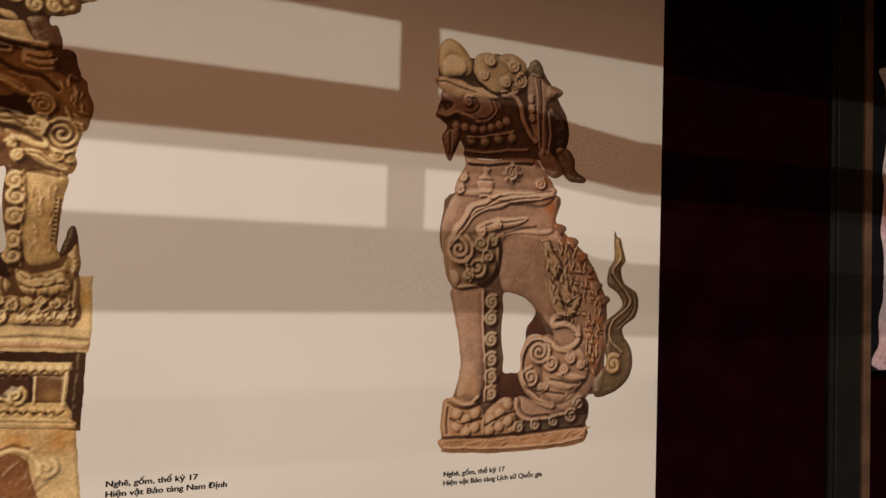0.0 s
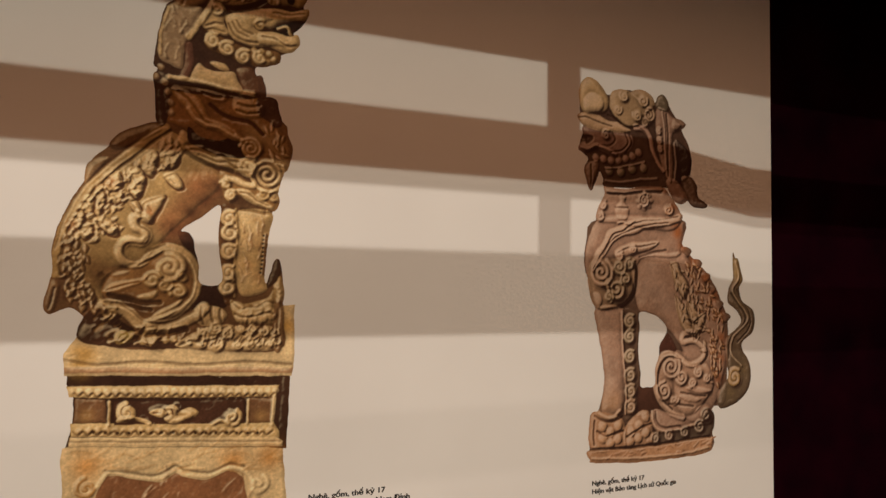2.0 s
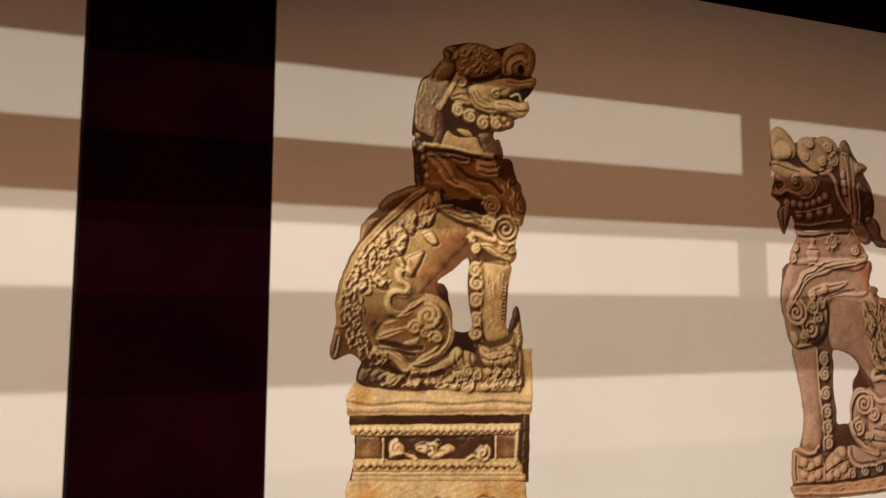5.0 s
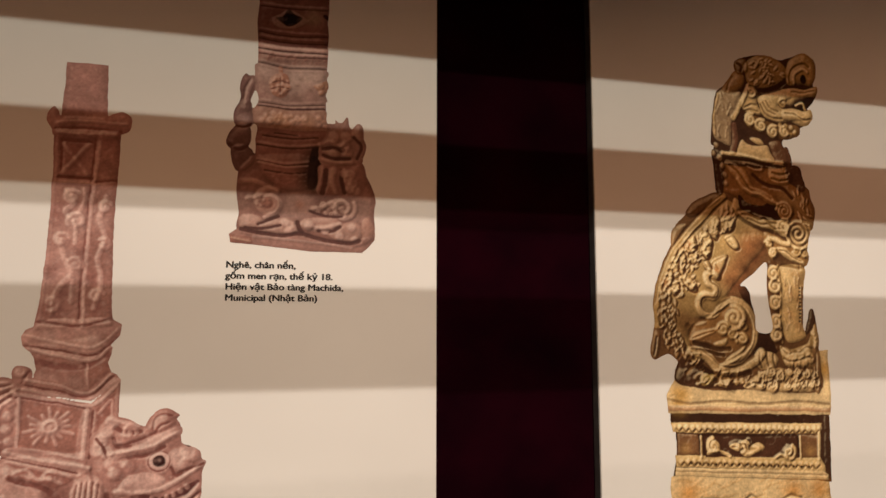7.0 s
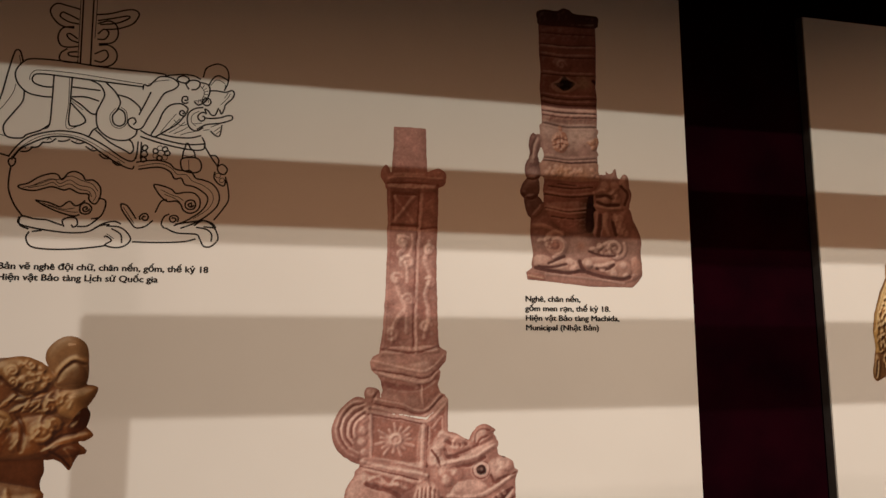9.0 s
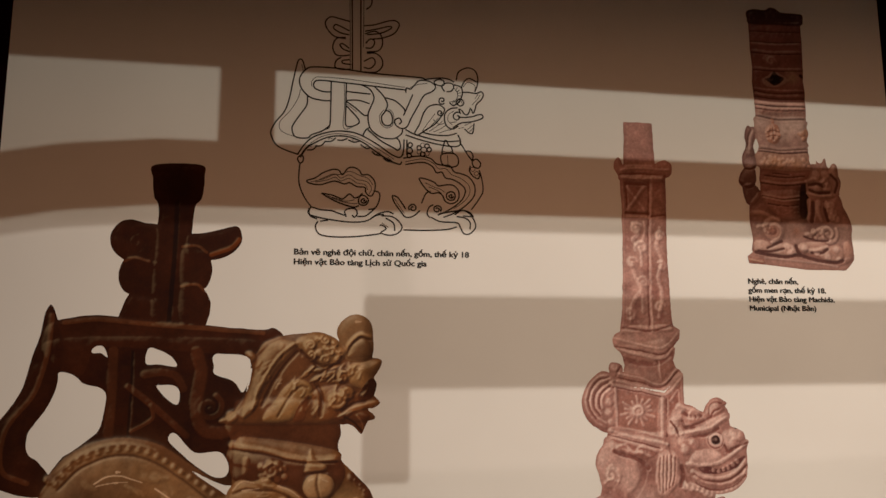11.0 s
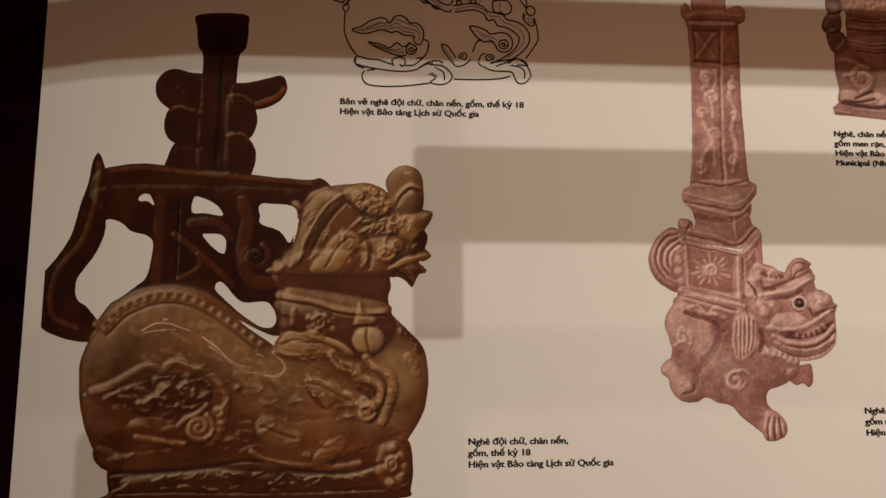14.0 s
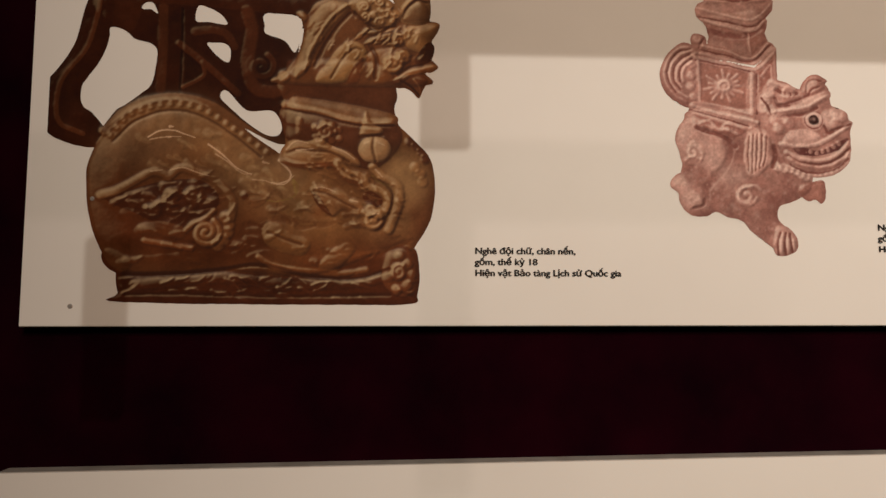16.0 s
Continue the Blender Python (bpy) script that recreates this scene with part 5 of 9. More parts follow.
guard.shape([(340, 829), (354, 842), (371, 848), (386, 841), (392, 824), (389, 807), (381, 795), (367, 796), (348, 792), (337, 795), (335, 812)], (0.47, 0.315, 0.14), 9, 14)
guard.line([(342, 795), (342, 808), (350, 822), (368, 830), (379, 825)], 1.8, -5, BARK, 0.0, False, 0.45)
guard.line([(350, 795), (350, 807), (357, 816), (368, 821), (376, 817)], 3, 5, SAND)
guard.shape([(363, 810), (370, 812), (373, 804), (369, 797), (362, 801)], PITCH, 0.5, 4)
guard.shape([(251, 755), (259, 779), (273, 785), (282, 774), (279, 758), (286, 742), (268, 740), (255, 746)], SAND, 6, 10)
guard.curl([(271, 776)], 10, 1.4, 160, 1, 2.6, 5, SAND)
guard.line([(257, 750), (269, 756), (278, 755)], 1.4, -5, BARK, 0.0, False, 0.45)
guard.line([(255, 743), (268, 748), (281, 745)], 1.4, -4, BARK, 0.0, False, 0.45)
guard.shape([(281, 768), (295, 774), (321, 780), (343, 774), (327, 766), (318, 758), (329, 752), (352, 748), (366, 739), (342, 735), (320, 731), (300, 734), (287, 742), (283, 756)], SAND, 8, 14)
guard.line([(285, 758), (291, 745), (305, 737), (324, 737)], 1.5, -5, BARK, 0.0, False, 0.45)
guard.line([(290, 761), (298, 748), (312, 743)], 1.3, -4, BARK, 0.0, False, 0.45)
guard.line([(295, 764), (304, 752), (318, 748)], 1.2, -4, BARK, 0.0, False, 0.45)
guard.shape([(314, 779), (344, 788), (371, 788), (391, 795), (393, 787), (385, 776), (372, 776), (353, 770), (343, 761), (329, 758), (321, 766)], SAND, 7, 9)
guard.curl([(327, 761)], 8, 1.3, 60, 1, 2.6, 5, HONEY)
guard.line([(344, 782), (366, 783), (387, 787)], 1.5, -4, BARK, 0.0, False, 0.45)
guard.shape([(344, 761), (371, 775), (386, 775), (378, 763), (363, 753), (348, 755)], PITCH, 0.5, 5)
guard.line([(350, 760), (362, 764), (368, 755)], 2.4, 6, HONEY)
guard.shape([(325, 751), (343, 755), (365, 752), (377, 756), (381, 743), (370, 730), (356, 728), (342, 733), (325, 737)], SAND, 7, 8)
guard.line([(330, 747), (348, 745), (365, 738), (377, 740)], 1.6, -5, BARK, 0.0, False, 0.45)
guard.shape([(255, 735), (268, 740), (289, 733), (315, 727), (342, 729), (355, 724), (351, 711), (324, 704), (300, 709), (276, 715), (257, 722)], (0.24, 0.14, 0.06), 4, 6)
guard.curl([(266, 731)], 11, 1.5, 60, 1, 3.2, 7, SAND)
guard.curl([(285, 723)], 11, 1.5, 60, 1, 3.2, 7, SAND)
guard.curl([(306, 715)], 11, 1.5, 60, 1, 3.2, 7, SAND)
guard.curl([(327, 716)], 9, 1.4, 100, 1, 3, 6, SAND)
guard.beads([(319, 726), (330, 726), (341, 723), (346, 715), (337, 712)], 5, 5, 5, HONEY)
guard.shape([(248, 698), (259, 692), (275, 691), (293, 692), (299, 682), (306, 666), (270, 669), (240, 675)], (0.62, 0.48, 0.28), 4, 8)
guard.shape([(263, 702), (280, 703), (288, 694), (275, 694)], SAND, 4, 5)
guard.shape([(297, 697), (313, 702), (324, 690), (328, 666), (310, 665), (302, 682)], (0.17, 0.085, 0.05), 5, 8)
guard.line([(214, 676), (245, 674), (279, 669), (320, 665)], 4, 6, SAND)
guard.line([(216, 670), (249, 669), (283, 664), (318, 659)], 2, -6, PITCH, 0.0, False, 0.45)
guard.shape([(325, 660), (349, 663), (354, 648), (359, 628), (348, 623), (339, 631), (327, 639)], (0.10, 0.052, 0.036), 4, 6)
guard.shape([(323, 688), (331, 691), (337, 667), (330, 663)], (0.14, 0.07, 0.045), 4, 5)
guard.strands([(105.0, 317.0), (380.0, 309.0), (381.0, 284.0), (106.0, 295.0)], 40, 16, 0, 1.4, 1.0, 7)
guard.strands([(111.0, 205.0), (370.0, 185.0), (373.0, 159.0), (111.0, 182.0)], 40, 26, 5, 2.4, 0.7, 8, (0.58, 0.36, 0.14), 0.35)
guard.strands([(155.0, 157.0), (323.0, 141.0), (329.0, 38.0), (152.0, 62.0)], 40, 18, 70, 3, 1.2, 9, (0.34, 0.17, 0.09), 0.4)
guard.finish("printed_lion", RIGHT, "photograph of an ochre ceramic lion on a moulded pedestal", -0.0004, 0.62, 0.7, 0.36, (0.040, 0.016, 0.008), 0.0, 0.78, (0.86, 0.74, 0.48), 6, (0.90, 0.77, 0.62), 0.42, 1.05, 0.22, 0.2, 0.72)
caption(["Nghê, gốm, thế kỷ 17", "Hiện vật Bảo tàng Nam Định"], 407, 114, 147, 13.0, 10.6, RIGHT)
caption(["Nghê, gốm, thế kỷ 17", "Hiện vật Bảo tàng Lịch sử Quốc gia"], 871, 87, 172, 13.4, 10.6, RIGHT)

# ---- large glazed candle holder: a crouching lion bearing pierced letters ----
# the darkest ink goes into cut lines, hollows and the upper post
COCOA, AMBER, NEAR_BLACK = (0.056, 0.026, 0.016), (0.22, 0.105, 0.038), (0.022, 0.011, 0.009)
glazed = Picture(22, 500, 20, 645, 37, 0.3)
glazed.unit = 0.7
glazed.shape([(190.0, 634.0), (248.0, 636.0), (254.0, 621.0), (252.0, 591.0), (244.0, 579.0), (241.0, 541.0), (241.0, 422.0), (198.0, 421.0), (197.0, 532.0), (198.0, 577.0), (191.0, 592.0), (189.0, 615.0)], COCOA, 8, 16)
glazed.line([(221.0, 586.0), (221.0, 518.0), (218.0, 429.0)], 5, -3, NEAR_BLACK)
glazed.tint([(218.0, 612.0), (219.0, 597.0)], 34, NEAR_BLACK, 0.7)
glazed.shape([(203.0, 549.0), (181.0, 556.0), (164.0, 560.0), (150.0, 555.0), (141.0, 540.0), (144.0, 521.0), (159.0, 507.0), (187.0, 497.0), (205.0, 504.0)], COCOA, 9, 18)
glazed.shape([(160.0, 508.0), (173.0, 511.0), (190.0, 506.0), (204.0, 500.0), (205.0, 462.0), (181.0, 461.0), (164.0, 464.0), (155.0, 477.0), (154.0, 493.0)], COCOA, 9, 16)
glazed.shape([(168.0, 462.0), (182.0, 460.0), (205.0, 456.0), (206.0, 428.0), (162.0, 432.0), (159.0, 440.0)], COCOA, 8, 14)
glazed.shape([(236.0, 540.0), (256.0, 544.0), (284.0, 551.0), (298.0, 554.0), (304.0, 546.0), (305.0, 532.0), (292.0, 517.0), (268.0, 508.0), (237.0, 514.0)], COCOA, 8, 14)
glazed.line([(267.0, 515.0), (292.0, 525.0), (302.0, 536.0)], 5, 4, AMBER)
glazed.shape([(230.0, 523.0), (249.0, 527.0), (262.0, 518.0), (269.0, 496.0), (266.0, 479.0), (258.0, 470.0), (231.0, 471.0)], COCOA, 9, 16)
glazed.shape([(231.0, 473.0), (251.0, 476.0), (262.0, 467.0), (269.0, 450.0), (266.0, 431.0), (260.0, 422.0), (232.0, 423.0)], COCOA, 9, 16)
glazed.line([(230.0, 525.0), (249.0, 527.0), (261.0, 518.0)], 3, 2.5, (0.15, 0.09, 0.05))
glazed.line([(231.0, 473.0), (250.0, 476.0), (261.0, 468.0)], 3, 2.5, (0.15, 0.09, 0.05))
glazed.line([(159.0, 505.0), (173.0, 510.0), (190.0, 505.0)], 3, 2.5, (0.14, 0.08, 0.05))
glazed.curl([(175.0, 529.0)], 20, 1.2, 100, 1, 4, -3)
glazed.shape([(88.0, 406.0), (344.0, 403.0), (325.0, 378.0), (316.0, 327.0), (307.0, 284.0), (306.0, 221.0), (237.0, 249.0), (169.0, 269.0), (103.0, 245.0), (80.0, 227.0), (102.0, 261.0), (131.0, 282.0), (143.0, 297.0), (147.0, 338.0), (125.0, 345.0), (110.0, 359.0), (88.0, 366.0)], (0.044, 0.020, 0.012), 7, 16)
glazed.shape([(67.0, 406.0), (78.0, 425.0), (100.0, 432.0), (134.0, 435.0), (197.0, 429.0), (252.0, 424.0), (330.0, 417.0), (351.0, 419.0), (364.0, 406.0), (344.0, 394.0), (320.0, 382.0), (268.0, 387.0), (233.0, 390.0), (191.0, 393.0), (144.0, 395.0), (129.0, 389.0), (117.0, 360.0), (90.0, 366.0), (74.0, 381.0)], (0.062, 0.030, 0.018), 9, 16)
glazed.line([(93.0, 426.0), (134.0, 430.0), (197.0, 424.0), (260.0, 419.0), (337.0, 413.0)], 5, 3, (0.14, 0.085, 0.05))
glazed.shape([(75.0, 448.0), (69.0, 435.0), (66.0, 410.0), (58.0, 381.0), (50.0, 345.0), (35.0, 317.0), (20.0, 296.0), (16.0, 275.0), (19.0, 240.0), (27.0, 228.0), (44.0, 220.0), (71.0, 214.0), (85.0, 219.0), (90.0, 234.0), (75.0, 255.0), (62.0, 265.0), (59.0, 283.0), (66.0, 300.0), (80.0, 321.0), (89.0, 346.0), (94.0, 389.0), (88.0, 417.0), (81.0, 440.0)], (0.050, 0.024, 0.015), 9, 18)
glazed.line([(78.0, 435.0), (76.0, 388.0), (64.0, 339.0), (39.0, 303.0), (31.0, 275.0), (36.0, 244.0), (64.0, 231.0)], 5, 3, (0.12, 0.07, 0.042))
glazed.line([(153.0, 390.0), (154.0, 340.0), (153.0, 287.0)], 10, 4, (0.09, 0.05, 0.03))
glazed.line([(176.0, 390.0), (177.0, 333.0), (176.0, 283.0)], 3, -5, NEAR_BLACK)
glazed.shape([(181.0, 341.0), (202.0, 317.0), (203.0, 303.0), (181.0, 292.0)], (0.03, 0.015, 0.01), 0.5, 8, 0, True)
glazed.line([(174.0, 345.0), (201.0, 324.0), (230.0, 298.0), (246.0, 284.0)], 7, 6, (0.095, 0.05, 0.03))
glazed.line([(202.0, 322.0), (204.0, 305.0), (180.0, 290.0)], 4, 4, (0.10, 0.056, 0.034))
glazed.line([(192.0, 360.0), (213.0, 363.0), (230.0, 358.0), (240.0, 342.0)], 8, 5, (0.085, 0.046, 0.028))
glazed.line([(255.0, 387.0), (261.0, 362.0), (257.0, 326.0), (263.0, 295.0), (284.0, 286.0), (305.0, 295.0), (312.0, 320.0)], 13, 7, (0.10, 0.054, 0.032))
glazed.curl([(273.0, 318.0)], 24, 1.3, 60, -1, 6, 5, (0.10, 0.055, 0.033))
glazed.tint([(273.0, 316.0)], 16, NEAR_BLACK, 0.85)
glazed.ink, glazed.high = glazed.ink * np.array((1.0, 0.72, 0.58)), glazed.high * 0.32
glazed.unit = 1.0
glazed.shape([(295, 300), (333, 327), (424, 321), (440, 286), (437, 268), (440, 243), (432, 239), (307, 245), (301, 277)], (0.13, 0.058, 0.03), 7, 14)
glazed.shape([(110, 66), (124, 83), (276, 93), (337, 85), (426, 93), (461, 96), (469, 65), (466, 38), (457, 27), (365, 26), (119, 29), (112, 40)], (0.095, 0.036, 0.019), 6, 12)
glazed.shape([(91, 85), (101, 93), (127, 79), (118, 62), (98, 71)], (0.11, 0.042, 0.02), 6, 8)
glazed.shape([(70, 174), (73, 201), (90, 236), (116, 264), (156, 278), (203, 273), (245, 246), (287, 217), (304, 211), (306, 273), (334, 279), (431, 262), (443, 246), (461, 228), (482, 204), (487, 162), (481, 127), (464, 98), (457, 91), (433, 93), (338, 60), (230, 66), (164, 62), (114, 66), (90, 91), (75, 133)], (0.235, 0.135, 0.062), 22, 60)
glazed.tint([(157, 240), (191, 244), (225, 223), (260, 203), (294, 189), (322, 175), (295, 154), (247, 182)], 26, (0.42, 0.33, 0.195), 0.5)
glazed.tint([(138, 212), (118, 201), (165, 223)], 24, (0.21, 0.155, 0.10), 0.6)
glazed.tint([(336, 155), (364, 134), (323, 120)], 30, (0.34, 0.23, 0.11), 0.55)
glazed.tint([(446, 183), (463, 169), (456, 134), (432, 120)], 24, (0.52, 0.42, 0.24), 0.75)
glazed.tint([(114, 154), (136, 106), (176, 93), (229, 93), (195, 133), (102, 120), (269, 93)], 40, (0.12, 0.045, 0.019), 0.85)
glazed.tint([(337, 79), (392, 79), (433, 93), (474, 120), (481, 155)], 28, (0.19, 0.072, 0.028), 0.75)
glazed.tint([(76, 181), (81, 147), (93, 106), (82, 208)], 18, (0.13, 0.062, 0.032), 0.65)
glazed.strands([(104, 154), (160, 174), (240, 182), (336, 155), (432, 134), (426, 83), (164, 69), (110, 93)], 80, 20, 8, 5, 1.6, 11, (0.15, 0.062, 0.026), 0.35)
glazed.strands([(130, 236), (225, 237), (308, 182), (391, 155), (364, 120), (247, 175), (132, 188)], 50, 16, -25, 5, 1.0, 12, (0.46, 0.38, 0.24), 0.22)
glazed.tint([(193, 192), (247, 168), (280, 206), (370, 175), (120, 236), (177, 254), (336, 134), (404, 155)], 9, (0.14, 0.07, 0.035), 0.4)
glazed.line([(88, 234), (116, 262), (161, 277), (209, 270), (252, 243), (291, 214)], 6, 5, (0.20, 0.115, 0.058))
glazed.beads([(95, 230), (120, 256), (163, 269), (205, 263), (245, 238), (283, 211)], 19, 4.2, 4, (0.25, 0.155, 0.08))
glazed.line([(99, 222), (125, 247), (163, 261), (203, 255), (241, 232), (276, 205)], 1.5, -4, (0.09, 0.042, 0.022), 0.0, False, 0.55)
glazed.line([(132, 49), (184, 54), (244, 58), (311, 51), (392, 53), (433, 61)], 7, 4, (0.12, 0.047, 0.023))
glazed.line([(118, 62), (177, 62), (230, 67), (277, 73), (338, 59), (392, 57), (433, 68)], 2.4, -5, (0.05, 0.021, 0.013), 0.0, False, 0.55)
glazed.line([(120, 38), (191, 39), (298, 36), (433, 38)], 2, -3, (0.05, 0.021, 0.013), 0.0, False, 0.55)
glazed.tint([(277, 58), (257, 52), (298, 44), (311, 58)], 13, (0.045, 0.018, 0.011), 0.8)
glazed.strands([(118, 58), (433, 57), (457, 35), (122, 34)], 60, 20, 0, 2, 2.2, 2, (0.13, 0.052, 0.026), 0.45)
glazed.shape([(433, 93), (453, 97), (468, 72), (466, 45), (448, 36), (426, 49), (424, 72)], (0.17, 0.072, 0.034), 7, 12)
glazed.beads([(444, 85), (459, 68), (457, 52), (441, 44)], 5, 7, 5, (0.21, 0.095, 0.045))
glazed.curl([(444, 65)], 10, 1.5, 60, 1, 3.2, 5, (0.22, 0.10, 0.05))
glazed.shape([(280, 120), (296, 126), (316, 113), (337, 103), (329, 86), (303, 89), (283, 100)], (0.25, 0.145, 0.065), 5, 12)
glazed.line([(286, 113), (304, 106), (327, 98)], 1.4, -4, (0.12, 0.05, 0.025), 0.0, False, 0.55)
glazed.shape([(347, 72), (364, 93), (381, 101), (391, 93), (378, 76), (365, 64)], (0.24, 0.125, 0.055), 5, 12)
glazed.line([(276, 83), (297, 71), (337, 66), (371, 63), (405, 68)], 4, 4, (0.24, 0.115, 0.05))
glazed.shape([(92, 153), (127, 165), (165, 175), (203, 176), (226, 158), (223, 139), (208, 125), (195, 115), (162, 121), (129, 135)], (0.085, 0.033, 0.018), 2, 14)
glazed.line([(87, 156), (108, 163), (134, 178), (148, 185), (161, 183), (167, 180), (180, 190), (203, 185), (225, 174), (238, 160), (244, 147), (242, 130)], 5.5, 5, (0.235, 0.135, 0.066))
glazed.shape([(132, 120), (151, 126), (173, 123), (189, 116), (185, 104), (163, 107), (141, 107)], (0.15, 0.066, 0.03), 4, 14)
glazed.strands([(101, 151), (159, 172), (206, 172), (221, 152), (194, 125), (134, 135)], 40, 16, 6, 4, 2.4, 21, (0.125, 0.052, 0.026), 0.6)
glazed.curl([(171, 153)], 10, 1.3, 60, 1, 4, 4, (0.115, 0.047, 0.024))
glazed.curl([(196, 158)], 10, 1.3, 10, -1, 4, 4, (0.12, 0.05, 0.025))
glazed.curl([(150, 140)], 9, 1.2, 160, 1, 4, 4, (0.105, 0.043, 0.022))
glazed.tint([(135, 116), (162, 115), (184, 109), (152, 105)], 9, (0.19, 0.08, 0.033), 0.5)
glazed.curl([(213, 112)], 17, 1.9, 60, -1, 4, 6, (0.27, 0.145, 0.068))
glazed.beads([(235, 130), (240, 119), (235, 106), (227, 97)], 5, 8, 5, (0.25, 0.135, 0.064))
glazed.line([(222, 139), (211, 129), (198, 124), (190, 115)], 3.4, 5, (0.22, 0.11, 0.05))
glazed.line([(141, 102), (169, 97), (196, 93)], 4, 4, (0.24, 0.10, 0.04))
glazed.beads([(257, 157)], 1, 5.5, 4, (0.12, 0.048, 0.024))
glazed.line([(141, 228), (153, 235), (167, 237), (182, 233), (196, 228)], 1.3, 0.2, (0.95, 0.93, 0.80), 0.5, False, 0.75)
glazed.line([(143, 225), (159, 228), (180, 229)], 1.0, 0.2, (0.95, 0.93, 0.80), 0.5, False, 0.55)
glazed.line([(212, 220), (230, 207), (248, 191), (265, 183)], 1.2, 0.2, (0.95, 0.93, 0.80), 0.5, False, 0.75)
glazed.line([(221, 208), (236, 199), (253, 185), (266, 185)], 1.0, 0.2, (0.95, 0.93, 0.80), 0.5, False, 0.5)
glazed.line([(297, 201), (311, 187), (309, 177), (295, 172)], 1.5, 0.2, (0.95, 0.93, 0.80), 0.5, False, 0.85)
glazed.line([(289, 174), (304, 172), (315, 182)], 1.2, 0.2, (0.95, 0.93, 0.80), 0.5, False, 0.7)
glazed.line([(145, 186), (159, 188)], 1.2, 0.2, (0.95, 0.93, 0.80), 0.5, False, 0.5)
glazed.line([(168, 188), (183, 191), (198, 186), (214, 181)], 1.2, 0.2, (0.95, 0.93, 0.80), 0.5, False, 0.5)
glazed.line([(166, 241), (170, 241)], 2, 0.2, (0.95, 0.93, 0.80), 0.5, False, 0.7)
glazed.line([(165, 228), (168, 228)], 1.6, 0.2, (0.95, 0.93, 0.80), 0.5, False, 0.6)
glazed.line([(266, 177), (281, 176), (293, 172)], 1.0, 0.2, (0.95, 0.93, 0.80), 0.5, False, 0.45)
glazed.line([(314, 179), (321, 169), (316, 157), (297, 151), (283, 152)], 0.9, -0.4, (0.33, 0.31, 0.09), 0.3, False, 0.6)
glazed.line([(296, 146), (295, 135)], 0.8, -0.4, (0.16, 0.09, 0.04), 0.3, False, 0.6)
glazed.line([(315, 176), (318, 162)], 2.5, 0, (0.42, 0.40, 0.12), 0.3, False, 0.4)
glazed.shape([(314, 374), (318, 384), (329, 386), (338, 399), (355, 407), (372, 411), (392, 413), (412, 414), (429, 406), (442, 392), (447, 379), (479, 380), (493, 376), (490, 365), (483, 355), (486, 342), (482, 332), (491, 321), (482, 314), (475, 313), (472, 297), (296, 297), (303, 312), (318, 334), (324, 369)], (0.19, 0.10, 0.05), 9, 18)
glazed.shape([(317, 325), (324, 352), (333, 381), (352, 402), (372, 403), (382, 397), (358, 369), (339, 339), (330, 314), (315, 304)], (0.27, 0.175, 0.092), 8, 14)
glazed.line([(377, 399), (358, 382), (343, 359), (332, 334), (327, 315)], 2.4, 4, (0.30, 0.20, 0.105))
glazed.line([(382, 389), (365, 369), (351, 347), (339, 320)], 2.2, -5, (0.09, 0.04, 0.021), 0.0, False, 0.55)
glazed.shape([(340, 300), (354, 325), (368, 344), (383, 353), (398, 347), (403, 332), (393, 324), (384, 314), (374, 300)], (0.36, 0.255, 0.125), 7, 14)
glazed.shape([(378, 300), (388, 324), (398, 332), (396, 315), (392, 300)], (0.18, 0.08, 0.038), 3, 8)
glazed.line([(359, 305), (373, 330), (387, 343), (396, 342)], 1.4, -4, (0.16, 0.08, 0.035), 0.0, False, 0.55)
glazed.beads([(321, 382)], 1, 8, 6, (0.26, 0.155, 0.08))
glazed.beads([(301, 306)], 1, 8, 6, (0.28, 0.165, 0.085))
glazed.shape([(379, 402), (397, 413), (414, 413), (432, 405), (444, 387), (437, 374), (417, 371), (402, 379), (389, 389)], (0.35, 0.245, 0.13), 7, 12)
glazed.scrolls([(389, 394), (407, 408), (429, 402), (440, 385), (432, 376), (412, 376)], 7, 5, 4, (0.38, 0.26, 0.14))
glazed.line([(387, 389), (402, 376), (417, 368), (437, 371)], 2.4, -5, (0.09, 0.04, 0.02), 0.0, False, 0.55)
glazed.leaves([(392, 372), (407, 369), (432, 370), (443, 360), (437, 350), (407, 352), (392, 359)], 16, 9, 30, 3, 4, 7, (0.30, 0.185, 0.09), (0.11, 0.05, 0.025))
glazed.shape([(402, 334), (424, 344), (447, 344), (457, 325), (442, 305), (413, 300)], (0.25, 0.125, 0.053), 6, 12)
glazed.curl([(434, 326)], 13, 1.6, 60, -1, 3.6, 6, (0.33, 0.20, 0.09))
glazed.curl([(448, 335)], 9, 1.4, 200, 1, 2.8, 5, (0.34, 0.21, 0.10))
glazed.curl([(442, 355)], 8, 1.4, 20, 1, 2.8, 5, (0.28, 0.15, 0.065))
glazed.line([(407, 347), (415, 330), (413, 305)], 3, -5, (0.08, 0.034, 0.018), 0.0, False, 0.55)
glazed.shape([(449, 369), (467, 374), (482, 378), (493, 376), (488, 362), (482, 352), (485, 342), (472, 339), (452, 347)], (0.37, 0.245, 0.12), 7, 12)
glazed.tint([(459, 365), (457, 355)], 9, (0.50, 0.38, 0.20), 0.6)
glazed.shape([(477, 352), (486, 347), (482, 329), (467, 324), (462, 330)], (0.065, 0.027, 0.016), 1, 6)
glazed.line([(441, 303), (457, 314), (477, 318), (489, 321)], 5, 6, (0.34, 0.185, 0.078))
glazed.line([(442, 310), (457, 320), (472, 323)], 2, -5, (0.05, 0.021, 0.013), 0.0, False, 0.55)
